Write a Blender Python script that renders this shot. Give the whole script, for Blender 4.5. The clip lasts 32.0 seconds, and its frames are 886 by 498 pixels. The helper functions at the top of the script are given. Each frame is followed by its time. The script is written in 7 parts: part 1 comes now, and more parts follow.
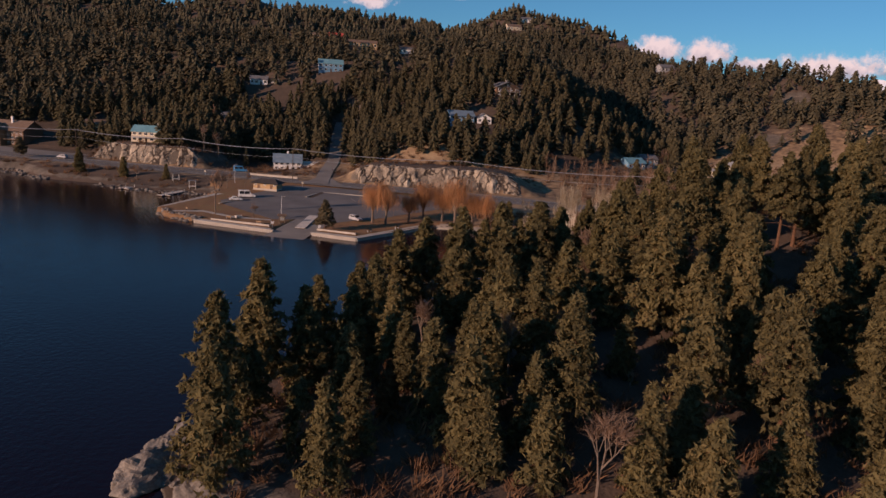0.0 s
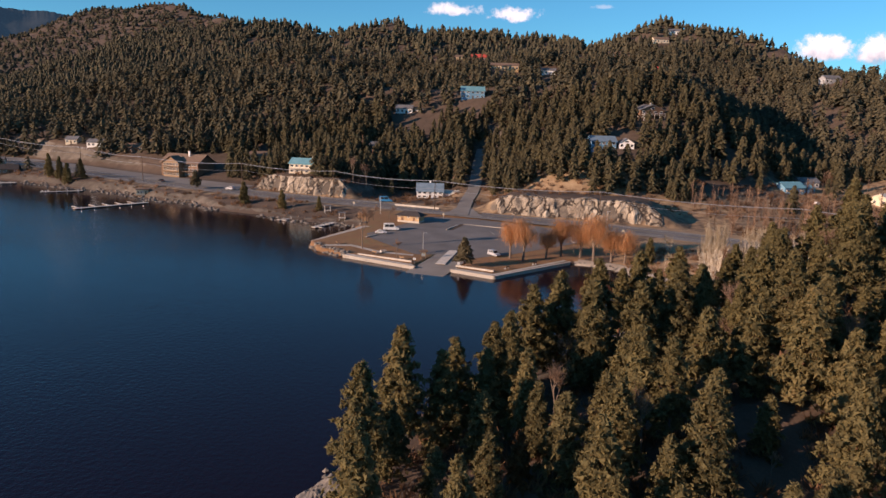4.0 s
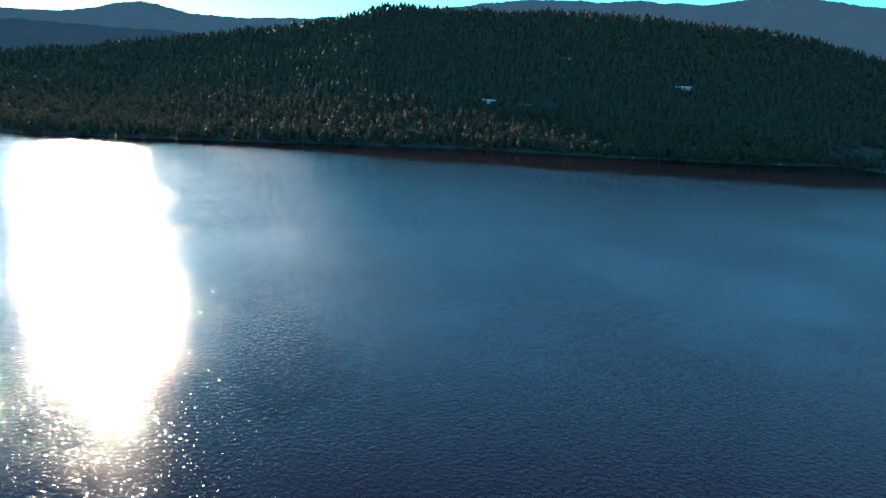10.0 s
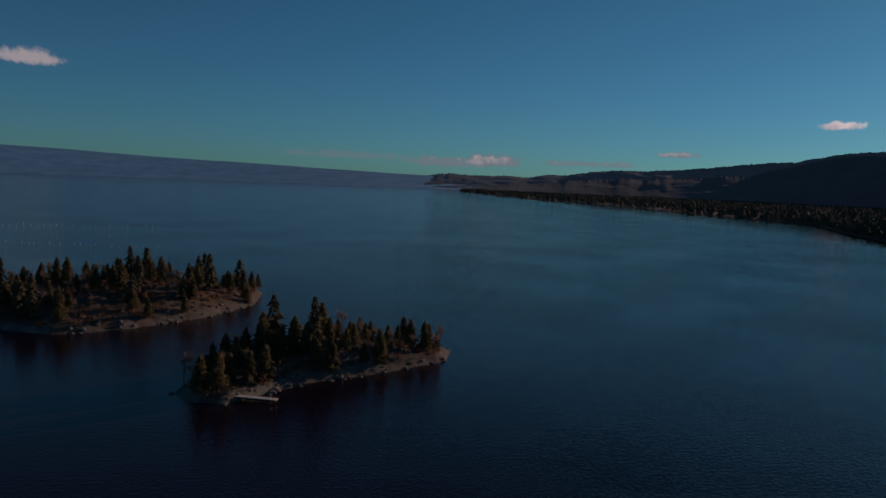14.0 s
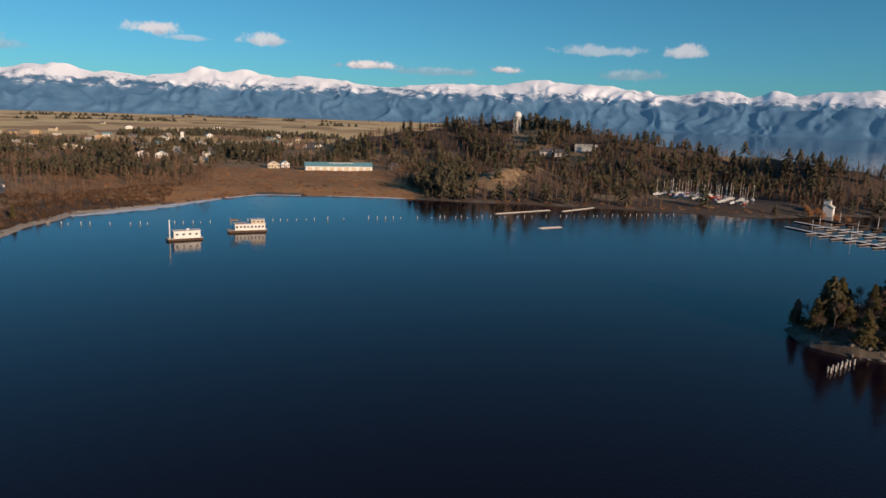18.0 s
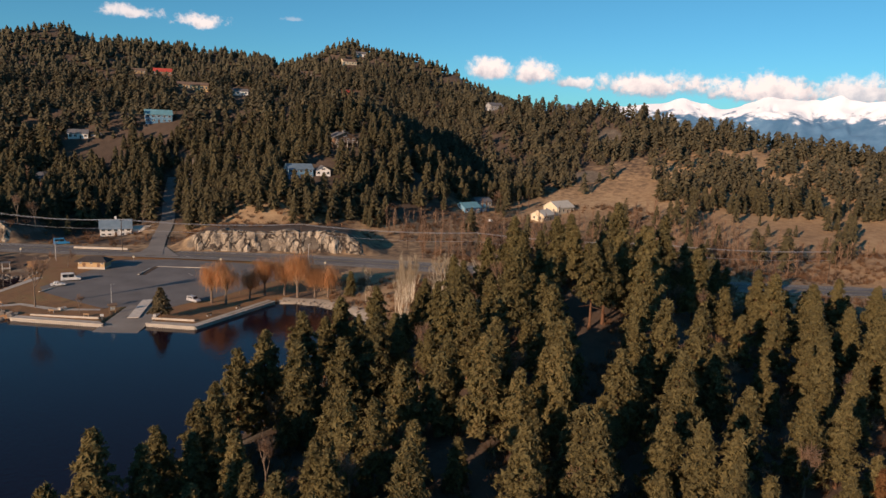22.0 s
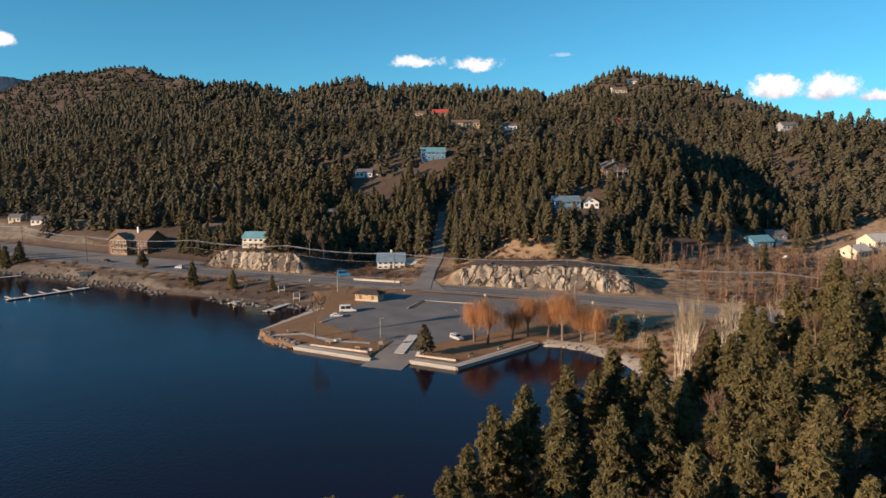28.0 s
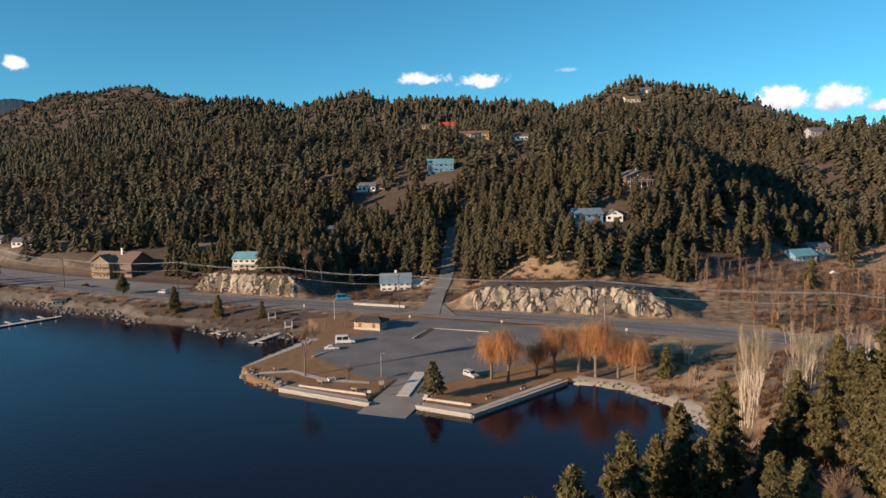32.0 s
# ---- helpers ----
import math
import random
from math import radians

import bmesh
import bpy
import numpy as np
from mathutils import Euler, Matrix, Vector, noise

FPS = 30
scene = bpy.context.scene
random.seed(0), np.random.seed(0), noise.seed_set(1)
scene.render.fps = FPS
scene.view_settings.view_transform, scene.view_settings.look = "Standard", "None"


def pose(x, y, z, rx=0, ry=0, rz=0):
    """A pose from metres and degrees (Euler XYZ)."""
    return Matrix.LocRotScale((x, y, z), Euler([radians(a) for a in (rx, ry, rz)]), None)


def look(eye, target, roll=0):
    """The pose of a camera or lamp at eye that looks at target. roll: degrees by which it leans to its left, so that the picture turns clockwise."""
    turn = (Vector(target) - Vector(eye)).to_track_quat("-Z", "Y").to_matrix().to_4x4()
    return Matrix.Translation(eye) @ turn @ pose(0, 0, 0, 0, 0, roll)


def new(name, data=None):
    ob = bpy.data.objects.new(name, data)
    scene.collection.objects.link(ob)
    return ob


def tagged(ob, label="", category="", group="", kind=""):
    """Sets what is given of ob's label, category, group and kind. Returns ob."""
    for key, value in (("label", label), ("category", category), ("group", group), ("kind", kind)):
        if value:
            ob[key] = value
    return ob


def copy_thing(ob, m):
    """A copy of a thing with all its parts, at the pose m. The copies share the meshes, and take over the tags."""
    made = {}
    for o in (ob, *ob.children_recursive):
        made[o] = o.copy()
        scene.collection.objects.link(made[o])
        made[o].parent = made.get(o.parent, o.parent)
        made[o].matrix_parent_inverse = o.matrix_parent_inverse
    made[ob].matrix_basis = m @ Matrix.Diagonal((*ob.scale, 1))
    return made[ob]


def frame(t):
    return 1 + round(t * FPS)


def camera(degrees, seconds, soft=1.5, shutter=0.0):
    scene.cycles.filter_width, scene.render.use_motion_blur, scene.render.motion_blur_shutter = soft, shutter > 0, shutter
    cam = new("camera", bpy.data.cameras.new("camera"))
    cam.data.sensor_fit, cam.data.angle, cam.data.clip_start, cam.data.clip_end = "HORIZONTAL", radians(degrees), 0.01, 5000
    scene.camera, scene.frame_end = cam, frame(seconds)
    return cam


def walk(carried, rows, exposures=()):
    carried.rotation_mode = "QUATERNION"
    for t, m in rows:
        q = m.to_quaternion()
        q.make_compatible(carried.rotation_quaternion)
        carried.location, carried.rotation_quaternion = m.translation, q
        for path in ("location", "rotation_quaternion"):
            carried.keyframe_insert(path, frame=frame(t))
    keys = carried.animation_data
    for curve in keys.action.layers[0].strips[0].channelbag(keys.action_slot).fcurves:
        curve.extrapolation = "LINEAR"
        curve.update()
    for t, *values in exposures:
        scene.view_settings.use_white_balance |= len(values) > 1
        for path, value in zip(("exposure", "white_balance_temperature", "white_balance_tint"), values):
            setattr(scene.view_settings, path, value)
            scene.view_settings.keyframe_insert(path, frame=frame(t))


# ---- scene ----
cam = camera(64.81, 32.0)


def view(x, y, z, yaw, pitch, roll):
    return pose(x, y, z, 90 + pitch, 0, yaw) @ pose(0, 0, 0, 0, 0, roll)


PATH = [
    (0.0, view(-1.12, 3.02, 42.33, -8.40, -12.12, 3.48)),
    (0.5, view(-1.56, 2.92, 42.12, -3.41, -12.16, 3.53)),
    (1.0, view(-1.24, 3.10, 41.88, 3.05, -12.22, 3.74)),
    (1.5, view(-1.21, 3.09, 41.77, 3.09, -12.03, 3.46)),
    (2.0, view(-1.21, 2.86, 42.08, 3.12, -11.87, 3.17)),
    (2.5, view(-1.17, 2.53, 43.37, 3.14, -11.77, 2.87)),
    (3.0, view(-1.05, 2.19, 45.55, 3.23, -11.67, 2.48)),
    (3.5, view(-0.88, 1.83, 47.97, 3.35, -11.65, 2.02)),
    (5.5, view(-0.48, 0.80, 57.89, 3.91, -11.62, 0.86)),
    (6.0, view(-0.85, 0.64, 59.36, 12.31, -11.56, 0.96)),
    (6.5, view(-0.83, 0.69, 59.85, 26.18, -11.51, 1.58)),
    (7.0, view(-0.65, 0.74, 60.13, 38.10, -11.59, 2.14)),
    (7.5, view(-0.56, 0.60, 60.21, 47.85, -11.68, 2.46)),
    (8.0, view(-0.60, 0.37, 60.20, 55.79, -11.71, 2.77)),
    (8.5, view(-0.78, 0.18, 60.17, 63.22, -11.79, 2.86)),
    (9.0, view(-0.96, 0.04, 60.11, 71.51, -11.90, 3.00)),
    (9.5, view(-1.06, -0.06, 60.08, 81.63, -12.27, 3.22)),
    (10.0, view(-1.08, -0.16, 60.11, 92.58, -12.86, 3.46)),
    (10.5, view(-1.08, -0.26, 60.24, 103.67, -13.16, 3.62)),
    (11.0, view(-1.07, -0.38, 60.38, 114.94, -9.66, 3.84)),
    (11.5, view(-1.08, -0.46, 60.40, 125.96, -5.65, 3.58)),
    (12.0, view(-1.14, -0.46, 60.23, 135.04, -4.67, 3.41)),
    (12.5, view(-1.23, -0.41, 59.99, 143.64, -4.82, 3.06)),
    (13.0, view(-1.29, -0.36, 59.71, 152.15, -4.88, 2.65)),
    (13.5, view(-1.28, -0.40, 59.58, 161.76, -4.86, 2.39)),
    (15.5, view(-0.28, -0.97, 58.92, 204.41, -9.48, 2.24)),
    (16.0, view(-0.26, -0.98, 59.31, 214.14, -11.05, 2.17)),
    (16.5, view(-0.31, -1.01, 60.13, 224.67, -11.18, 2.23)),
    (17.0, view(-0.23, -0.99, 60.74, 235.06, -11.29, 1.95)),
    (17.5, view(-0.21, -0.79, 60.29, 245.43, -11.05, 2.06)),
    (18.0, view(-0.20, -0.65, 60.26, 255.63, -10.97, 1.98)),
    (18.5, view(-0.12, -0.58, 60.36, 265.75, -10.83, 1.92)),
    (19.0, view(-0.16, -0.67, 60.43, 275.75, -10.72, 1.94)),
    (19.5, view(-0.27, -0.84, 60.28, 285.55, -10.51, 1.81)),
    (20.0, view(-0.26, -1.01, 60.10, 295.64, -10.35, 1.83)),
    (20.5, view(-0.11, -1.01, 60.10, 305.96, -10.23, 1.82)),
    (21.0, view(0.03, -0.86, 60.09, 317.75, -10.11, 1.88)),
    (21.5, view(0.03, -0.49, 60.02, 328.49, -9.99, 2.05)),
    (22.0, view(0.02, -0.16, 60.03, 339.22, -9.93, 2.22)),
    (22.5, view(0.05, 0.03, 59.98, 349.97, -9.89, 2.42)),
    (23.0, view(0.47, 0.49, 59.64, 359.06, -9.84, 2.45)),
    (23.5, view(1.19, 1.19, 59.73, 359.11, -9.59, 2.06)),
    (24.0, view(1.49, 1.84, 59.78, 359.03, -9.46, 1.67)),
    (24.5, view(1.56, 2.83, 59.74, 358.97, -9.35, 1.32)),
    (25.0, view(1.63, 4.50, 59.68, 358.93, -9.14, 0.98)),
    (25.5, view(1.66, 6.81, 59.62, 360.88, -8.91, 0.82)),
    (26.0, view(1.54, 9.41, 59.57, 360.91, -8.74, 0.46)),
    (26.5, view(2.27, 12.18, 59.55, 360.95, -8.14, 0.24)),
    (28.5, view(2.89, 20.49, 58.97, 361.10, -7.62, -0.53)),
    (29.0, view(2.87, 23.20, 58.74, 361.14, -7.42, -0.70)),
    (29.5, view(2.74, 26.52, 58.44, 361.23, -7.28, -0.82)),
    (30.0, view(2.55, 30.48, 58.09, 361.29, -7.10, -0.96)),
    (30.5, view(2.39, 34.93, 57.74, 361.39, -6.89, -1.00)),
    (31.0, view(2.16, 39.82, 57.39, 361.51, -6.73, -1.08)),
    (31.5, view(1.93, 45.02, 56.99, 361.62, -6.56, -1.13)),
    (32.0, view(1.74, 50.36, 56.48, 361.76, -6.42, -1.14)),
]
EXPOSURES = [
    (0, -0.28, 7300, 42), (1.0, 0.12, 7250, 40), (2.0, 0.32, 7250, 40), (3.5, 0.42, 7100, 35), (6.0, 0.98, 6950, 24), (7.0, 1.25, 6750, 19), (8.0, 1.4, 6600, 15), (9.0, 1.8, 6600, 11), (10.3, 1.6, 6900, 16), (11.5, -0.45, 7500, 34),
    (12.5, -1.05, 7500, 36), (13.5, -1.45, 7200, 34), (15.5, -0.72, 6700, 28), (17.0, -0.52, 6800, 25), (18.0, -0.2, 7000, 22), (19.0, -0.05, 7250, 22), (21.0, 0.14, 7500, 24), (23.0, 0.2, 7200, 26), (26.0, 0.46, 7000, 22), (32.0, 0.55, 6950, 19),
]
walk(cam, PATH, EXPOSURES)

# ---- sky and sun ----
SUN_YAW, SUN_EL = 119.6, 14.2
SUN_DIR = Vector((-math.sin(radians(SUN_YAW)) * math.cos(radians(SUN_EL)), math.cos(radians(SUN_YAW)) * math.cos(radians(SUN_EL)), math.sin(radians(SUN_EL))))


class Nodes:
    """Short hand for node trees."""

    def __init__(self, tree):
        self.tree = tree

    def add(self, kind, **values):
        n = self.tree.nodes.new(kind)
        for k, v in values.items():
            if k.startswith("i_"):
                n.inputs[k[2:].replace("_", " ")].default_value = v
            else:
                setattr(n, k, v)
        return n

    def link(self, a, b):
        self.tree.links.new(a, b)

    def math(self, op, a, b=None, clamp=False):
        n = self.tree.nodes.new("ShaderNodeMath")
        n.operation, n.use_clamp = op, clamp
        for i, v in enumerate((a, b)):
            if v is None:
                continue
            if isinstance(v, (int, float)):
                n.inputs[i].default_value = v
            else:
                self.tree.links.new(v, n.inputs[i])
        return n.outputs[0]

    def mix(self, f, a, b):
        n = self.tree.nodes.new("ShaderNodeMix")
        n.data_type = "RGBA"
        for i, v in ((0, f), (6, a), (7, b)):
            if isinstance(v, (int, float)):
                n.inputs[i].default_value = v
            elif isinstance(v, tuple):
                n.inputs[i].default_value = (*v[:3], 1)
            else:
                self.tree.links.new(v, n.inputs[i])
        return n.outputs[2]

    def ramp(self, f, stops):
        n = self.tree.nodes.new("ShaderNodeValToRGB")
        e = n.color_ramp.elements
        while len(e) < len(stops):
            e.new(0.5)
        for k, (p, c) in zip(e, stops):
            k.position, k.color = p, (*c, 1) if len(c) == 3 else c
        self.tree.links.new(f, n.inputs[0])
        return n.outputs[0]

    def noise(self, vec, scale, detail=4.0, rough=0.55):
        n = self.tree.nodes.new("ShaderNodeTexNoise")
        n.inputs["Scale"].default_value, n.inputs["Detail"].default_value, n.inputs["Roughness"].default_value = scale, detail, rough
        if vec is not None:
            self.tree.links.new(vec, n.inputs["Vector"])
        return n.outputs["Fac"]


def smooth_range(nd, v, lo, hi):
    n = nd.tree.nodes.new("ShaderNodeMapRange")
    n.interpolation_type = "SMOOTHSTEP"
    n.inputs["From Min"].default_value, n.inputs["From Max"].default_value = lo, hi
    nd.link(v, n.inputs["Value"])
    return n.outputs["Result"]


# clouds: yaw, elevation, half width, half height in degrees, opacity
CLOUDS = [
    (336.0, 4.7, 1.9, 0.95, 1.0), (332.3, 4.6, 2.2, 1.1, 1.0), (329.5, 3.9, 1.8, 0.7, 0.9), (323.3, 3.9, 4.4, 1.2, 1.0), (315.0, 3.6, 4.6, 1.2, 1.0), (309.0, 3.6, 5.0, 1.2, 0.9), (303.0, 3.7, 4.6, 1.1, 0.8),
    (3.0, 7.35, 1.8, 0.6, 0.8), (358.0, 7.1, 1.8, 0.7, 0.9), (351.5, 7.7, 0.8, 0.25, 0.25), (32.4, 8.0, 0.7, 0.6, 0.8),
    (298.0, 4.0, 5.0, 1.2, 0.95), (292.0, 4.2, 4.2, 0.9, 0.8), (289.0, 3.7, 3.0, 0.5, 0.4),
    (278.3, 5.5, 1.9, 0.6, 0.8), (275.5, 4.9, 1.5, 0.25, 0.4), (270.2, 5.1, 1.7, 0.55, 0.7), (262.2, 3.6, 2.3, 0.42, 0.95), (251.3, 3.6, 1.3, 0.35, 0.9), (256.0, 3.3, 3.5, 0.4, 0.4),
    (244.0, 5.2, 3.4, 0.5, 0.4), (237.7, 5.2, 1.5, 0.6, 0.6), (241.0, 3.4, 2.6, 0.5, 0.4),
    (218.7, 6.85, 1.3, 1.0, 0.8), (210.2, 8.25, 1.7, 0.45, 0.55), (203.0, 7.4, 1.8, 0.8, 0.75), (207.0, 5.9, 0.5, 0.35, 0.6),
    (180.0, 1.7, 5.0, 0.4, 0.35), (172.5, 1.5, 3.6, 0.5, 0.6), (168.6, 1.7, 2.4, 0.7, 0.8), (161.0, 1.7, 4.2, 0.35, 0.6), (154.2, 2.6, 1.6, 0.32, 0.8),
    (143.3, 4.95, 1.4, 0.45, 1.0), (134.2, 6.4, 1.2, 0.3, 0.9), (135.4, 4.9, 0.6, 0.25, 0.8), (127.0, 4.0, 1.9, 0.38, 0.9),
    (122.0, 8.3, 5.2, 0.95, 1.0), (115.0, 8.7, 4.2, 0.75, 1.0), (108.0, 11.2, 5.0, 1.2, 1.0), (104.0, 8.4, 3.4, 1.9, 1.0), (110.2, 7.7, 1.0, 0.6, 0.9), (97.0, 9.6, 5.0, 1.8, 0.9),
    (56.0, 7.6, 3.4, 0.5, 0.9), (41.0, 7.3, 3.0, 1.5, 1.0), (48.0, 7.4, 2.4, 0.5, 0.7),
]


def make_world():
    w = bpy.data.worlds.new("sky")
    scene.world = w
    w.use_nodes = True
    w.node_tree.nodes.clear()
    nd = Nodes(w.node_tree)
    out, bg = nd.add("ShaderNodeOutputWorld"), nd.add("ShaderNodeBackground")
    sky = nd.add("ShaderNodeTexSky", sky_type="NISHITA", sun_disc=False, sun_elevation=radians(SUN_EL), sun_rotation=radians(-SUN_YAW), air_density=0.9, dust_density=0.15, ozone_density=3.0)
    tc = nd.add("ShaderNodeTexCoord")
    direction = tc.outputs["Generated"]
    sep = nd.add("ShaderNodeSeparateXYZ")
    nd.link(direction, sep.inputs[0])
    x, y, z = sep.outputs
    el = nd.math("MULTIPLY", nd.math("ARCSINE", z), 180 / math.pi)
    puff, fray = nd.noise(direction, 26.0, 3.0, 0.5), nd.noise(direction, 95.0, 6.0, 0.68)
    wob = nd.math("ADD", nd.math("MULTIPLY", nd.math("SUBTRACT", puff, 0.5), 1.7), nd.math("MULTIPLY", nd.math("SUBTRACT", fray, 0.5), 1.5))
    mask, level = None, None
    for yaw, e, hw, hh, op in CLOUDS:
        a = radians(yaw)
        side = nd.math("ADD", nd.math("MULTIPLY", x, -math.cos(a)), nd.math("MULTIPLY", y, -math.sin(a)))
        ahead = nd.math("ADD", nd.math("MULTIPLY", x, -math.sin(a)), nd.math("MULTIPLY", y, math.cos(a)))
        yw = nd.math("MULTIPLY", nd.math("ARCTAN2", side, ahead), 180 / math.pi / hw)
        dv = nd.math("MULTIPLY", nd.math("SUBTRACT", el, e - 0.25 * hh), 1 / hh)
        # flat underneath, heaped above
        lower = nd.math("MULTIPLY", nd.math("MINIMUM", dv, 0.0), 1.7)
        tall = nd.math("ADD", nd.math("MAXIMUM", dv, 0.0), lower)
        r = nd.math("SQRT", nd.math("ADD", nd.math("MULTIPLY", yw, yw), nd.math("MULTIPLY", tall, tall)))
        m = nd.math("MULTIPLY", smooth_range(nd, nd.math("ADD", nd.math("SUBTRACT", 1.0, r), wob), -0.2, 0.5), op)
        up = nd.math("ADD", nd.math("MULTIPLY", dv, 0.42), 0.45)
        if mask is None:
            mask, level = m, up
        else:
            level = nd.math("ADD", nd.math("MULTIPLY", level, nd.math("SUBTRACT", 1.0, m)), nd.math("MULTIPLY", up, m))
            mask = nd.math("MAXIMUM", mask, m)
    shade = nd.math("ADD", level, nd.math("MULTIPLY", nd.math("SUBTRACT", nd.noise(direction, 55.0, 5.0, 0.6), 0.5), 1.1))
    lit = nd.ramp(shade, [(0.08, (0.40, 0.46, 0.55)), (0.62, (0.98, 0.96, 0.93))])
    dot = nd.add("ShaderNodeVectorMath", operation="DOT_PRODUCT")
    nd.link(direction, dot.inputs[0])
    dot.inputs[1].default_value = SUN_DIR
    off = nd.math("MULTIPLY", nd.math("ARCCOSINE", dot.outputs["Value"]), 180 / math.pi)
    # clouds scatter sunlight forwards
    bright = nd.math("ADD", 9.0, nd.math("MULTIPLY", nd.math("POWER", smooth_range(nd, off, 45.0, 0.0), 2.0), 30.0))
    gain = nd.add("ShaderNodeVectorMath", operation="SCALE")
    nd.link(lit, gain.inputs[0])
    nd.link(bright, gain.inputs["Scale"])
    tint = nd.add("ShaderNodeMix", data_type="RGBA", blend_type="MULTIPLY")
    tint.inputs[0].default_value = 1.0
    nd.link(sky.outputs[0], tint.inputs[6])
    nd.link(nd.mix(smooth_range(nd, el, 0.0, 16.0), (0.26, 0.85, 1.13), (0.25, 0.90, 1.0)), tint.inputs[7])
    both = nd.mix(mask, tint.outputs[2], gain.outputs[0])
    # the sun's own glare round its disc
    glare = nd.math("ADD", nd.math("MULTIPLY", nd.math("POWER", smooth_range(nd, off, 5.0, 0.0), 4.0), 26.0), nd.math("MULTIPLY", nd.math("POWER", smooth_range(nd, off, 13.0, 0.0), 2.2), 6.0))
    sun_rgb = nd.mix(1.0, (0, 0, 0), (1.0, 0.97, 0.9))
    gl = nd.add("ShaderNodeVectorMath", operation="SCALE")
    nd.link(sun_rgb, gl.inputs[0])
    nd.link(glare, gl.inputs["Scale"])
    add = nd.add("ShaderNodeVectorMath", operation="ADD")
    nd.link(both, add.inputs[0])
    nd.link(gl.outputs[0], add.inputs[1])
    nd.link(add.outputs[0], bg.inputs["Color"])
    bg.inputs["Strength"].default_value = 0.1
    nd.link(bg.outputs[0], out.inputs["Surface"])


make_world()
sun = new("sun", bpy.data.lights.new("sun", "SUN"))
sun.data.energy, sun.data.angle, sun.data.color = 5.0, radians(0.55), (1.0, 0.80, 0.58)
sun.matrix_world = look((0, 0, 0), -SUN_DIR)

# ---- materials ----
def material(name, rough=0.8, metal=0.0):
    m = bpy.data.materials.new(name)
    m.use_nodes = True
    nd = Nodes(m.node_tree)
    b = m.node_tree.nodes["Principled BSDF"]
    b.inputs["Roughness"].default_value, b.inputs["Metallic"].default_value = rough, metal
    b.inputs["Specular IOR Level"].default_value = 0.3
    return m, nd, b


def surface(name, a, b_, scale=1.0, rough=0.8, metal=0.0, bump=0.2, fine=8.0, per_object=0.0, contrast=(0.3, 0.7)):
    """Two colours mixed by noise at two scales, with relief; in metres."""
    m, nd, b = material(name, rough, metal)
    tc = nd.add("ShaderNodeTexCoord")
    vec = tc.outputs["Object"]
    n1, n2 = nd.noise(vec, scale, 4.0), nd.noise(vec, scale * fine, 3.0)
    f = nd.math("ADD", nd.math("MULTIPLY", n1, 0.6), nd.math("MULTIPLY", n2, 0.4))
    col = nd.ramp(f, [(contrast[0], a), (contrast[1], b_)])
    if per_object:
        info = nd.add("ShaderNodeObjectInfo")
        hsv = nd.add("ShaderNodeHueSaturation")
        v = nd.math("ADD", nd.math("MULTIPLY", info.outputs["Random"], 2 * per_object), 1 - per_object)
        nd.link(v, hsv.inputs["Value"])
        nd.link(col, hsv.inputs["Color"])
        col = hsv.outputs[0]
    nd.link(col, b.inputs["Base Color"])
    if bump:
        bp = nd.add("ShaderNodeBump", i_Strength=bump, i_Distance=0.1)
        nd.link(f, bp.inputs["Height"])
        nd.link(bp.outputs[0], b.inputs["Normal"])
    return m


def foliage(name, dark, light, warm=None, thin_share=0.5):
    m, nd, b = material(name, 0.85)
    geo = nd.add("ShaderNodeNewGeometry")
    info = nd.add("ShaderNodeObjectInfo")
    rnd = geo.outputs["Random Per Island"]
    tc = nd.add("ShaderNodeTexCoord")
    pos = nd.noise(geo.outputs["Position"], 0.05, 2.0)
    f = nd.math("ADD", nd.math("MULTIPLY", rnd, 0.45), nd.math("MULTIPLY", nd.math("ADD", pos, nd.math("MULTIPLY", info.outputs["Random"], 0.5)), 0.4))
    stops = [(0.2, dark), (0.75, light)] + ([(0.93, warm)] if warm else [])
    ramp_out = nd.ramp(f, stops)
    b.inputs["Specular IOR Level"].default_value = 0.1
    thin = nd.add("ShaderNodeBsdfTranslucent")
    both = nd.add("ShaderNodeMixShader")
    both.inputs[0].default_value = thin_share
    nd.link(ramp_out, b.inputs["Base Color"])
    nd.link(ramp_out, thin.inputs["Color"])
    nd.link(b.outputs[0], both.inputs[1])
    nd.link(thin.outputs[0], both.inputs[2])
    nd.link(both.outputs[0], m.node_tree.nodes["Material Output"].inputs["Surface"])
    return m


M = {}
M["needle"] = foliage("pine_needles", (0.085, 0.076, 0.042), (0.235, 0.195, 0.088), (0.30, 0.215, 0.10))
# farther needles get flatter tones: veil and lifted shadows put into the colour
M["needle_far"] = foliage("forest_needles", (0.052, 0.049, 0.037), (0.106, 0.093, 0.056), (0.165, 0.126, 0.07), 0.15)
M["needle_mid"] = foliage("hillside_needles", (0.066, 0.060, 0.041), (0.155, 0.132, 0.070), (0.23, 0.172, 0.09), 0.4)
M["rust"] = foliage("rusty_needles", (0.10, 0.05, 0.025), (0.22, 0.11, 0.05))
M["willow"] = foliage("willow_twigs", (0.36, 0.18, 0.085), (0.62, 0.34, 0.17))
M["birch_twig"] = foliage("pale_twigs", (0.30, 0.235, 0.155), (0.56, 0.46, 0.31))
M["twig"] = foliage("bare_twigs", (0.20, 0.13, 0.095), (0.40, 0.265, 0.18))
M["shrub"] = foliage("red_brown_shrubs", (0.10, 0.062, 0.042), (0.27, 0.155, 0.09))
M["juniper"] = foliage("juniper_needles", (0.075, 0.062, 0.04), (0.20, 0.165, 0.10))
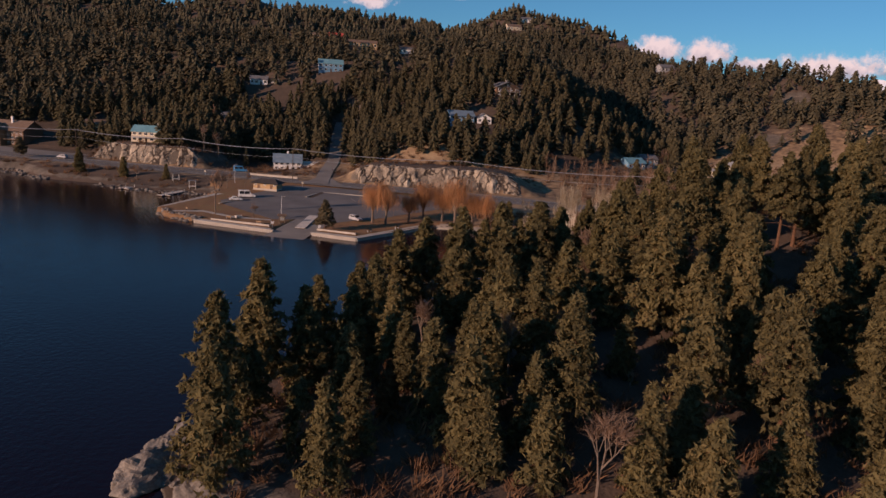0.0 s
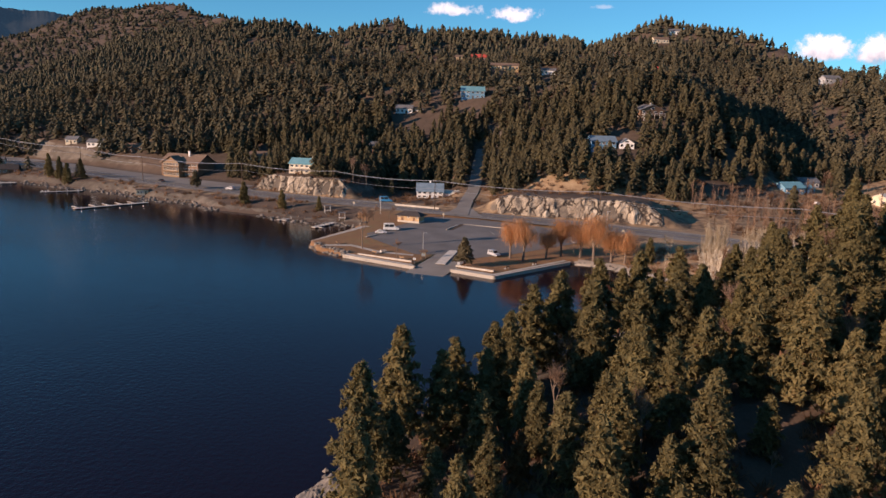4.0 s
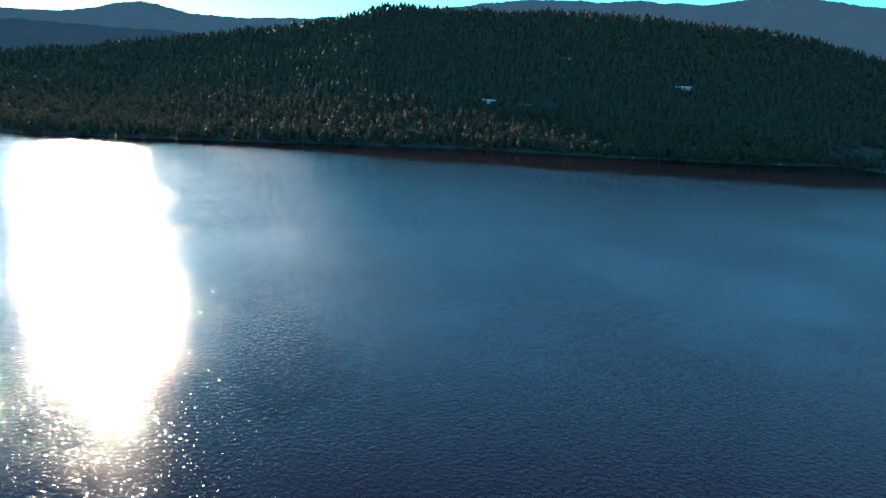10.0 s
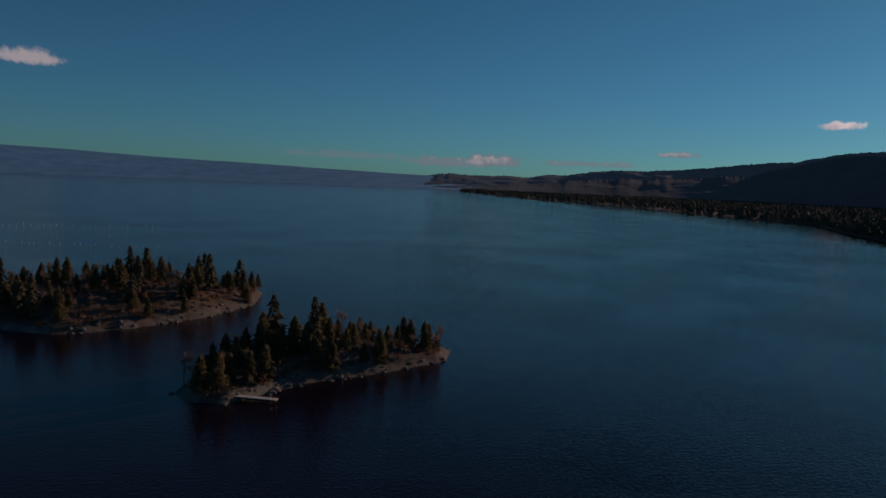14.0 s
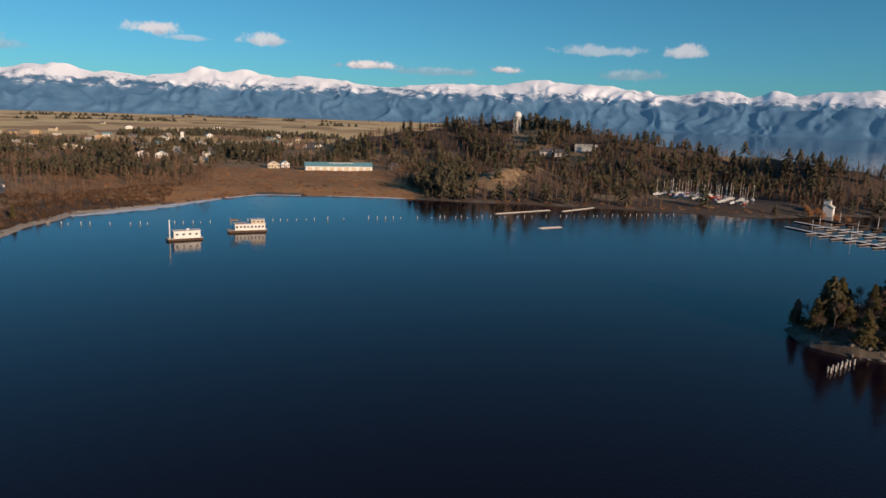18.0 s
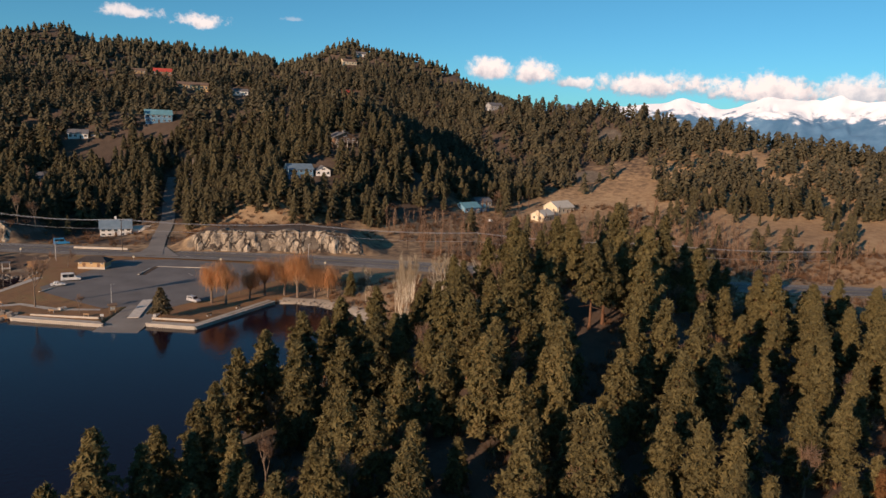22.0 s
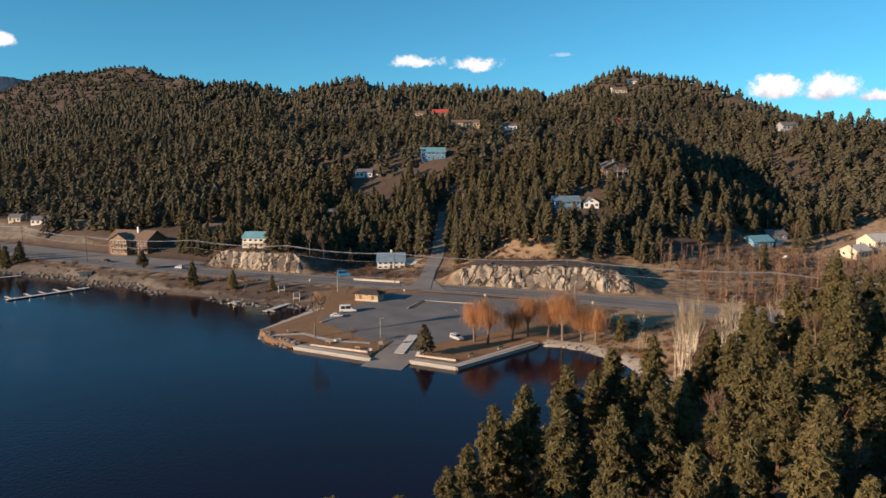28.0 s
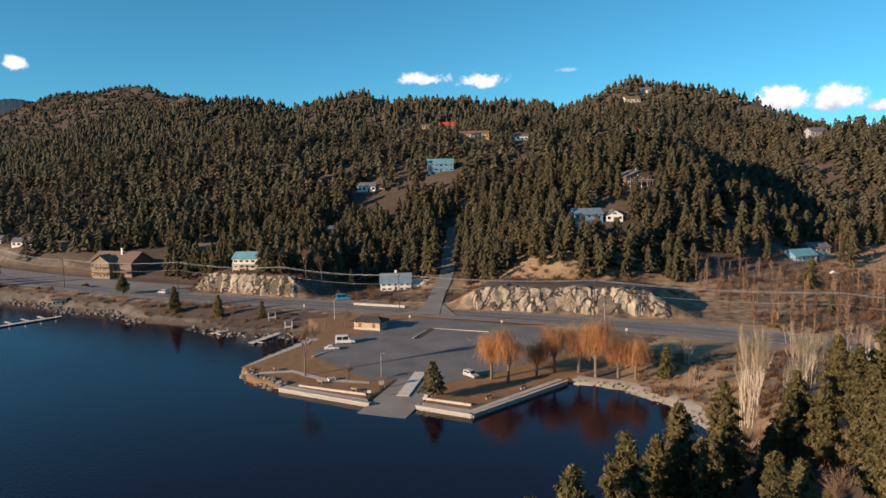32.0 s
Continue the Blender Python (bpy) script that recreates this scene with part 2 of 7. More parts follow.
M["bark"] = surface("pine_bark", (0.05, 0.03, 0.02), (0.20, 0.10, 0.055), 1.5, 0.95)
M["pale_bark"] = surface("pale_bark", (0.42, 0.36, 0.28), (0.72, 0.64, 0.51), 2.0, 0.9)
M["grey_bark"] = surface("grey_bark", (0.10, 0.075, 0.06), (0.22, 0.17, 0.13), 2.0, 0.95)


def make_ground_material():
    m, nd, b = material("ground", 0.95)
    geo = nd.add("ShaderNodeNewGeometry")
    p = geo.outputs["Position"]
    n1, n2, n3 = nd.noise(p, 0.02, 5.0), nd.noise(p, 0.25, 5.0), nd.noise(p, 2.2, 4.0)
    f = nd.math("ADD", nd.math("MULTIPLY", n1, 0.4), nd.math("ADD", nd.math("MULTIPLY", n2, 0.35), nd.math("MULTIPLY", n3, 0.25)))
    at = {k: nd.add("ShaderNodeAttribute", attribute_name=k).outputs["Fac"] for k in ("grass", "rock", "field", "beach", "marsh", "lawn")}
    earth = nd.ramp(f, [(0.35, (0.062, 0.045, 0.034)), (0.65, (0.135, 0.094, 0.068))])
    dry = nd.ramp(f, [(0.33, (0.17, 0.105, 0.062)), (0.52, (0.35, 0.235, 0.135)), (0.68, (0.52, 0.385, 0.23))])
    vor = nd.add("ShaderNodeTexVoronoi", feature="F1", i_Scale=0.0042)
    map_ = nd.add("ShaderNodeMapping", i_Scale=(1.0, 1.8, 1.0), i_Rotation=(0, 0, 0.4))
    nd.link(p, map_.inputs[0])
    nd.link(map_.outputs[0], vor.inputs["Vector"])
    sepc = nd.add("ShaderNodeSeparateColor")
    nd.link(vor.outputs["Color"], sepc.inputs[0])
    field = nd.ramp(sepc.outputs[0], [(0.05, (0.42, 0.25, 0.13)), (0.3, (0.80, 0.53, 0.25)), (0.7, (0.90, 0.66, 0.34)), (0.95, (0.52, 0.32, 0.17))])
    stone = nd.ramp(f, [(0.33, (0.05, 0.042, 0.036)), (0.5, (0.12, 0.10, 0.08)), (0.66, (0.25, 0.21, 0.165))])
    sand = nd.ramp(f, [(0.35, (0.22, 0.19, 0.15)), (0.65, (0.46, 0.40, 0.33))])
    reed = nd.ramp(f, [(0.35, (0.26, 0.13, 0.06)), (0.65, (0.52, 0.29, 0.135))])
    lawn = nd.ramp(f, [(0.35, (0.17, 0.10, 0.05)), (0.5, (0.26, 0.14, 0.07)), (0.65, (0.20, 0.17, 0.07))])
    col = earth
    edge = nd.math("MULTIPLY", nd.math("SUBTRACT", n2, 0.5), 0.8)
    for key, c in (("field", field), ("grass", dry), ("marsh", reed), ("lawn", lawn), ("rock", stone), ("beach", sand)):
        col = nd.mix(smooth_range(nd, nd.math("ADD", at[key], edge), 0.3, 0.7), col, c)
    nd.link(col, b.inputs["Base Color"])
    bp = nd.add("ShaderNodeBump", i_Strength=0.6, i_Distance=0.5)
    nd.link(nd.math("ADD", n2, nd.math("MULTIPLY", n3, 0.4)), bp.inputs["Height"])
    nd.link(bp.outputs[0], b.inputs["Normal"])
    return m


def make_water_material():
    """Breeze ruffles the middle of the lake; bays and lee shores lie smooth."""
    m, nd, b = material("lake_water", 0.03)
    b.inputs["Base Color"].default_value = (0.0095, 0.0045, 0.0105, 1)
    b.inputs["IOR"].default_value = 1.33
    b.inputs["Specular IOR Level"].default_value = 0.34
    geo = nd.add("ShaderNodeNewGeometry")
    p = geo.outputs["Position"]
    sep = nd.add("ShaderNodeSeparateXYZ")
    nd.link(p, sep.inputs[0])
    x, y, _ = sep.outputs
    wander = nd.math("MULTIPLY", nd.math("SUBTRACT", nd.noise(p, 0.008, 4.0), 0.5), 260.0)
    open_x = smooth_range(nd, nd.math("ADD", x, nd.math("MULTIPLY", wander, 0.3)), -640.0, -550.0)
    open_y = smooth_range(nd, nd.math("ADD", nd.math("ADD", y, nd.math("MULTIPLY", x, 0.35)), wander), 255.0, 190.0)
    out = smooth_range(nd, nd.math("ADD", nd.math("ADD", nd.math("MULTIPLY", x, -0.87), nd.math("MULTIPLY", y, -0.49)), wander), -80.0, 130.0)
    breeze = nd.math("MULTIPLY", nd.math("MULTIPLY", open_x, open_y), out)
    streaks = smooth_range(nd, nd.noise(p, 0.011, 5.0, 0.6), 0.40, 0.60)
    gain = nd.math("ADD", 0.16, nd.math("MULTIPLY", breeze, nd.math("ADD", 0.5, nd.math("MULTIPLY", streaks, 0.34))))
    chop, ripple, swell = nd.noise(p, 1.0, 1.0, 0.5), nd.noise(p, 2.8, 1.0, 0.5), nd.noise(p, 0.1, 2.0)
    h = nd.math("ADD", nd.math("ADD", chop, nd.math("MULTIPLY", ripple, 0.42)), nd.math("MULTIPLY", swell, 0.35))
    bp = nd.add("ShaderNodeBump", i_Strength=1.0, i_Distance=0.18)
    nd.link(nd.math("MULTIPLY", h, gain), bp.inputs["Height"])
    nd.link(bp.outputs[0], b.inputs["Normal"])
    nd.link(nd.math("ADD", nd.math("MULTIPLY", breeze, 0.015), 0.03), b.inputs["Roughness"])
    return m


M["ground"], M["water"] = make_ground_material(), make_water_material()

# ---- the lie of the land ----
WEST_SHORE = [(-5200, -5200), (-900, -5000), (-560, -3600), (-591, -2912), (-787, -2302), (-860, -1612), (-915, -1270), (-775, -1000), (-690, -760), (-620, -560), (-610, -400), (-660, -250), (-700, -150), (-750, -20), (-764, 150), (-796, 315), (-850, 433)]
NORTH_SHORE = [(-758, 440), (-707, 456), (-590, 445), (-531, 461), (-464, 459), (-400, 430), (-353, 419), (-298, 396), (-267, 388), (-231, 370), (-192, 356), (-163, 336), (-147, 333), (-124, 313), (-101, 305), (-84, 292), (-72, 291), (-60, 289), (-50, 282), (-52, 268), (-62, 250), (-63, 243), (-58, 234), (-47, 227), (-22.3, 214.4), (-9.6, 212.2), (2.4, 206.2), (27.2, 230.2), (41, 224), (50, 211), (54, 193), (50, 180)]
PENINSULA = [(33, 160), (17, 140), (-1, 119), (-15, 104), (-20, 90), (-23, 81), (-18, 70), (5, 60), (40, 52), (80, 50), (99, 51), (106, 53), (113, 43), (119, 46), (131, 60), (156, 86), (188, 117), (207, 149), (225, 159)]
EAST_SHORE = [(248, 152), (279, 137), (293, 121), (312, 117), (348, 112), (369, 111), (390, 103), (414, 99), (431, 74), (444, 63), (482, 30), (505, 4), (500, -36), (490, -85), (466, -135), (456, -172), (438, -215), (420, -255), (405, -290), (388, -312), (390, -340), (398, -375), (385, -425), (420, -480), (405, -540), (390, -590), (430, -625), (560, -560), (760, -460), (1100, -430), (2000, -690), (5400, -1800), (5400, 5400), (-5400, 5400)]
ISLANDS = [
    [(170, -150), (156, -146), (146, -151), (137, -170), (135, -186), (141, -205), (152, -216), (170, -205), (180, -180)],
    [(160, -300), (127, -264), (100, -254), (77, -266), (55, -288), (40, -318), (40, -352), (80, -362), (130, -345)],
    [(44, -189), (39, -181), (29, -179), (9, -198), (-12, -208), (-34, -223), (-38, -238), (-10, -240), (22, -226), (42, -206)],
    [(395, -632), (372, -622), (354, -650), (350, -715), (372, -725), (392, -690)],
    [(935, -1040), (905, -1060), (905, -1120), (935, -1110)],
]
SHORES = [WEST_SHORE + NORTH_SHORE + PENINSULA + EAST_SHORE] + ISLANDS


def value_noise(x, y, scale, seed):
    """Smooth noise from -1 to 1 on arrays."""
    x, y = x / scale + seed * 17.3, y / scale - seed * 9.1
    xi, yi = np.floor(x), np.floor(y)
    fx, fy = x - xi, y - yi
    fx, fy = fx * fx * (3 - 2 * fx), fy * fy * (3 - 2 * fy)

    def rnd(a, b):
        s = np.sin(a * 127.1 + b * 311.7 + seed * 74.7) * 43758.5453
        return (s - np.floor(s)) * 2 - 1

    top = rnd(xi, yi) * (1 - fx) + rnd(xi + 1, yi) * fx
    low = rnd(xi, yi + 1) * (1 - fx) + rnd(xi + 1, yi + 1) * fx
    return top * (1 - fy) + low * fy


def fbm(x, y, scale, seed, octaves=4):
    out, amp = 0, 1.0
    for k in range(octaves):
        out = out + amp * value_noise(x, y, scale / 2**k, seed + k)
        amp *= 0.5
    return out


def shore_distance(x, y):
    """Metres inland of the nearest shore; negative out on the lake."""
    best = np.full(x.shape, 1e9)
    inside = np.zeros(x.shape, bool)
    for ring in SHORES:
        hit = np.zeros(x.shape, bool)
        for (ax, ay), (bx, by) in zip(ring, ring[1:] + ring[:1]):
            dx, dy = bx - ax, by - ay
            t = np.clip(((x - ax) * dx + (y - ay) * dy) / (dx * dx + dy * dy), 0, 1)
            best = np.minimum(best, (x - ax - t * dx) ** 2 + (y - ay - t * dy) ** 2)
            if ay != by:
                hit ^= ((ay > y) != (by > y)) & (x < dx * (y - ay) / dy + ax)
        inside |= hit
    d = np.sqrt(best)
    return np.where(inside, d, -d)


# golden grass knobs on the headland: x, y, radius
GOLDEN = [(512, -162, 26), (545, -195, 24), (733, -288, 30), (700, -270, 22), (602, -462, 32), (640, -300, 20), (560, -250, 24), (470, -250, 18), (470, -300, 24)]

# crests: points of x, y, height, half width
RIDGES = [
    [(-560, 1200, 150, 520), (-330, 1150, 160, 560), (-250, 1140, 146, 560), (-160, 1120, 168, 560), (20, 1090, 170, 520), (150, 1050, 146, 500), (230, 1020, 163, 480), (360, 930, 128, 420), (430, 830, 78, 300)],
    [(-1300, 2300, 312, 1100), (-900, 2050, 290, 1000), (-560, 1700, 225, 800)],
    [(-1080, 900, 96, 330), (-1173, 800, 124, 420), (-1350, 573, 180, 520), (-1440, 350, 210, 660), (-1475, 130, 222, 700), (-1472, -155, 216, 740), (-1416, -353, 165, 720), (-1220, -622, 104, 560), (-1000, -780, 60, 360), (-860, -940, 26, 190)],
    [(-3000, 1650, 250, 900), (-2500, 1900, 215, 800), (-1900, 2150, 190, 700)],
    [(250, 680, 68, 250), (345, 560, 60, 260), (395, 490, 59, 255), (455, 390, 48, 215), (520, 300, 33, 115)],
    [(-330, 640, 60, 260), (-180, 560, 54, 190), (-60, 508, 56, 140), (20, 505, 60, 138), (110, 490, 62, 125), (180, 560, 50, 120)],
    [(-330, 760, 85, 280), (0, 680, 90, 230), (180, 720, 88, 200)],
    [(893, -107, 22, 120), (867, -149, 30, 130), (831, -220, 40, 150), (790, -287, 46, 160), (738, -310, 45, 150), (647, -359, 36, 130), (602, -455, 28, 90), (520, -470, 24, 90), (450, -500, 20, 70), (410, -560, 14, 55)],
    [(515, -175, 18, 55), (540, -215, 18, 60)],
]
# rock terraces above the road: centre, turn in degrees, half length, half depth, height
TERRACES = [(42, 322, -15, 40, 19, 8.5), (-88, 369, -24, 30, 18, 9.0), (348, 202, -8, 84, 22, 7.5)]
KNOLLS = [
    (88, 160, 22, 55, 38), (45, 356, 5, 40, 16),
    (92, 425, 20, 78, 62), (50, 372, 9, 40, 34), (122, 470, 5, 60, 60), (-98, 392, 9, 34, 26), (250, 560, 10, 50, 60),
    (30, 110, 6, 60, 40), (80, 90, 5, 50, 40), (158, -180, 9, 16, 26), (95, -308, 9, 40, 36), (4, -212, 6, 30, 16), (374, -672, 9, 16, 40), (920, -1080, 8, 14, 34),
]


def crest_height(x, y, line):
    best = np.zeros(x.shape)
    for (ax, ay, az, aw), (bx, by, bz, bw) in zip(line, line[1:]):
        dx, dy = bx - ax, by - ay
        t = np.clip(((x - ax) * dx + (y - ay) * dy) / (dx * dx + dy * dy), 0, 1)
        d = np.hypot(x - ax - t * dx, y - ay - t * dy) / (aw + t * (bw - aw))
        best = np.maximum(best, (az + t * (bz - az)) * np.clip(1 - d, 0, 1) ** 1.25 * (1 + 0.35 * np.clip(1 - d, 0, 1)) / 1.35)
    return best


# the road's course: x, y, height
HIGHWAY = [(-900, 700, 9), (-640, 560, 6), (-430, 490, 6), (-300, 437, 6), (-200, 382, 5), (-125, 347, 4.5), (-60, 325, 4.2), (0, 303, 4), (50, 283, 4), (90, 262, 4), (140, 231, 4), (196, 205, 4), (240, 187, 4), (312, 166, 4.5), (394, 157, 5), (440, 158, 5), (484, 166, 5), (536, 187, 5), (585, 222, 5), (622, 262, 5), (650, 320, 5), (672, 420, 5), (690, 600, 6), (720, 900, 6)]
FORECOURT = [(-340, 466, 6), (-290, 443, 5.8), (-235, 413, 5.3), (-200, 395, 5.0), (-160, 376, 4.8), (-120, 360, 4.6)]
SIDE_ROAD = [(-11, 301, 4), (-10.5, 318, 4.5), (-9.5, 338, 5.6), (-7.6, 356, 7.2), (-6.4, 376, 9.4), (-6.2, 398, 13), (-5.6, 420, 18), (-4, 446, 24)]


def along(x, y, line):
    """The distance from a course, and its height there."""
    best, high = np.full(x.shape, 1e9), np.zeros(x.shape)
    for (ax, ay, az), (bx, by, bz) in zip(line, line[1:]):
        dx, dy = bx - ax, by - ay
        t = np.clip(((x - ax) * dx + (y - ay) * dy) / (dx * dx + dy * dy), 0, 1)
        d = np.hypot(x - ax - t * dx, y - ay - t * dy)
        near = d < best
        best, high = np.where(near, d, best), np.where(near, az + t * (bz - az), high)
    return best, high


def ease(v, lo, hi):
    t = np.clip((v - lo) / (hi - lo), 0, 1)
    return t * t * (3 - 2 * t)


PARK = [(-63, 243), (-58, 234), (-47, 227), (-22.3, 214.4), (-9.6, 212.2), (2.4, 206.2), (27.2, 230.2), (60, 250), (20, 292), (-40, 306), (-56, 300), (-50, 282)]


RAMP = [(-24.6, 208.6), (-12.2, 204.2), (-4.2, 228.4), (-16.2, 232.8)]


def in_ring(x, y, ring):
    hit = np.zeros(x.shape, bool)
    for (ax, ay), (bx, by) in zip(ring, ring[1:] + ring[:1]):
        if ay != by:
            hit ^= ((ay > y) != (by > y)) & (x < (bx - ax) * (y - ay) / (by - ay) + ax)
    return hit


def heights(x, y, sd=None):
    x, y = np.asarray(x, float), np.asarray(y, float)
    sd = shore_distance(x, y) if sd is None else sd
    h = np.zeros(x.shape)
    for line in RIDGES:
        h = np.maximum(h, crest_height(x, y, line))
    rough = ease(h, 5, 60)
    calm = 0.45 + 0.55 * ease(x, -1100, -500)
    h = h * (1 + 0.16 * calm * fbm(x, y, 260, 3) * rough) + 5 * calm * fbm(x, y, 90, 7, 3) * rough
    for kx, ky, kh, sx, sy in KNOLLS:
        h = h + kh * np.exp(-(((x - kx) / sx) ** 2) - ((y - ky) / sy) ** 2)
    flat = 1.1 + 2.2 * ease(sd, 4, 30) + 0.6 * fbm(x, y, 40, 11, 3) * ease(sd, 5, 40)
    islet = (x > -60) & (x < 200) & (y < -120) | (y < -600) & (x < 960) & (x > 340)
    land = np.where(islet, 2.2 * ease(sd, 0, 3) + (h + 1.5 * fbm(x, y, 14, 17, 3)) * ease(sd, 1, 12), flat + h * ease(sd, 2, 70))
    for line, half, soft in ((FORECOURT, 11, 12), (HIGHWAY, 9, 26), (SIDE_ROAD, 4, 10)):
        d, z = along(x, y, line)
        f = ease(d, half, half + soft)
        land = land * f + z * (1 - f)
    # blasted rock terraces beside the road
    for tx, ty, turn, hl, hd, th in TERRACES:
        c, sn = math.cos(radians(turn)), math.sin(radians(turn))
        u, v = (x - tx) * c + (y - ty) * sn, -(x - tx) * sn + (y - ty) * c
        m = np.exp(-np.clip(np.abs(u) / hl, 0, 3) ** 8 - np.clip(np.abs(v) / hd, 0, 3) ** np.where(v < 0, 10, 3))
        land = np.maximum(land, 4 + th * m) * (m > 0.02) + land * (m <= 0.02)
    park = in_ring(x, y, PARK)
    land = np.where(park, np.clip(0.9 + 0.038 * (y - 226), 0.8, 3.8), land)
    ramp = in_ring(x, y, RAMP)
    land = np.where(ramp, np.minimum(land, -0.95 + 0.05 * ((x + 15) * 0.3 + (y - 209) * 0.954)), land)
    bank = ease(sd, 0, np.where(islet, 2, 5))
    land = np.where(park, land, land * bank + 0.15 * (1 - bank))
    steep = np.where(in_ring(x, y, [(-70, 254), (-66, 232), (-20, 200), (6, 196), (45, 232), (20, 260)]), 3.0, 0.25)
    bed = np.maximum(-9, sd * steep - 0.25)
    return np.where(sd > 0, land, bed)


# heights on a grid over the near shores, for setting things down quickly
GRID_X, GRID_Y = np.arange(-340, 431, 2.5), np.arange(-380, 481, 2.5)
GRID_Z = heights(*np.meshgrid(GRID_X, GRID_Y, indexing="ij"))


def height(x, y):
    u, v = (x - GRID_X[0]) / 2.5, (y - GRID_Y[0]) / 2.5
    i, j = int(math.floor(u)), int(math.floor(v))
    if not (0 <= i < len(GRID_X) - 1 and 0 <= j < len(GRID_Y) - 1):
        return float(heights(np.array([float(x)]), np.array([float(y)]))[0])
    u, v = u - i, v - j
    return float((GRID_Z[i, j] * (1 - u) + GRID_Z[i + 1, j] * u) * (1 - v) + (GRID_Z[i, j + 1] * (1 - u) + GRID_Z[i + 1, j + 1] * u) * v)


def mesh_arrays(name, verts, faces, mat=None, sides=None, smooth=False):
    """A mesh from arrays of vertices and of triangles or quads."""
    me = bpy.data.meshes.new(name)
    faces = np.asarray(faces, np.int32)
    n, k = faces.shape
    me.vertices.add(len(verts))
    me.vertices.foreach_set("co", np.asarray(verts, np.float32).ravel())
    me.loops.add(n * k)
    me.loops.foreach_set("vertex_index", faces.ravel())
    me.polygons.add(n)
    me.polygons.foreach_set("loop_start", np.arange(0, n * k, k, dtype=np.int32))
    me.polygons.foreach_set("use_smooth", np.full(n, smooth))
    me.update(calc_edges=True)
    if mat:
        me.materials.append(mat)
    return me


def make_ground():
    az = np.radians(np.arange(0, 360, 0.36))
    r = [0.4]
    while r[-1] < 4950:
        r.append(r[-1] * (1.0095 if r[-1] < 500 else 1.014) + 0.15)
    r = np.array(r)
    cx, cy = 0.0, 60.0
    rr, aa = np.meshgrid(r, az, indexing="ij")
    x, y = cx - np.sin(aa) * rr, cy + np.cos(aa) * rr
    sd = shore_distance(x, y)
    z = heights(x, y, sd)
    nr, na = x.shape
    verts = np.stack([x, y, z], -1).reshape(-1, 3)
    i = np.arange(nr - 1)[:, None] * na + np.arange(na)[None]
    j = np.arange(nr - 1)[:, None] * na + (np.arange(na)[None] + 1) % na
    keep = (np.maximum(np.maximum(z[:-1], z[1:]), np.maximum(np.roll(z, -1, 1)[:-1], np.roll(z, -1, 1)[1:])) > -8.5).ravel()
    faces = np.stack([i, j, j + na, i + na], -1).reshape(-1, 4)
    me = mesh_arrays("ground", verts, faces, M["ground"], smooth=True)
    slope = np.hypot(np.gradient(z, axis=0) / np.maximum(np.gradient(rr, axis=0), 0.1), np.gradient(z, axis=1) / (rr * radians(0.36)))
    park = in_ring(x, y, PARK)
    dh, _ = along(x, y, HIGHWAY)
    field = ease(x, 620, 760) * ease(y - x * -0.33, 20, 120) * (z < 14) * ease(4200 - x, 0, 100)
    grassy = np.clip(ease(x, 105, 200) * ease(x * 0.2 + y, 190, 235) * ease(560 - x, 0, 60) * ease(560 - y, 0, 260) + ease(22 - dh, 0, 10) * 0.5 + 0.75 * (np.hypot(x - 100, y - 215) < 60) + 0.55 * ease(85 - np.hypot(x - 140, y - 290), 0, 20) * (z < 16), 0, 1)
    west = ease(-x - 480, 0, 120) * ease(x + 900, 0, 60) * ease(y - 455, 0, 20) * ease(700 - y, 0, 60) * (z < 30)
    knoll = np.exp(-(((x - 30) / 60) ** 2) - ((y - 352) / 22) ** 2)
    town = ease(x, 520, 600) * ease(y + x * 0.33, 0, 60) * (z < 20) * ease(1000 - x, 0, 120)
    knobs = sum(np.exp(-(((x - kx) / kr) ** 2) - ((y - ky) / kr) ** 2) for kx, ky, kr in GOLDEN)
    grassy = np.clip(grassy + 0.7 * west + knoll + 0.8 * town + 1.2 * knobs, 0, 1)
    patch = ease(value_noise(x, y, 55, 21), 0.45, 0.8)
    rock = np.clip(ease(slope, 0.62, 1.0) * (x > -700) * (y < 1500) + ease(sd, 0, 1) * ease(7 - sd, 0, 3) * (z > 0.8) * 0.8 * (x > -500) + (sd < -0.2) * 0.8 + 0.3 * patch * ease(z, 60, 120) * (x > -300) + 1.1 * np.exp(-((np.hypot(x - 276, y - 440) / 13) ** 4)) + 1.1 * np.exp(-((np.hypot(x - 332, y - 499) / 12) ** 4)), 0, 1) * (1 - park)
    isl = in_ring(x, y, [(-60, -100), (220, -100), (220, -400), (-60, -400)]) & (sd > 0)
    rock = np.clip(rock * (1 - 0.8 * isl) + isl * ease(slope, 0.3, 0.7) * 0.6, 0, 1)
    beach = ease(sd, -3, 0.5) * ease(6.5 - sd, 0, 3) * ((x > 30) & (y > 60)) * (1 - park)
    marsh = ease(x, 440, 470) * ease(700 - x, 0, 40) * ease(y + 130, 0, 40) * ease(190 - y, 0, 60) * (z < 9)
    for key, v in (("grass", grassy), ("rock", rock), ("field", field), ("beach", beach), ("marsh", marsh), ("lawn", park.astype(float))):
        a = me.attributes.new(key, "FLOAT", "POINT")
        a.data.foreach_set("value", np.broadcast_to(v, x.shape).astype(np.float32).ravel())
    return tagged(new("ground", me), "dry winter ground with forest floor, grass and rock", "ground", kind="structure")


make_ground()


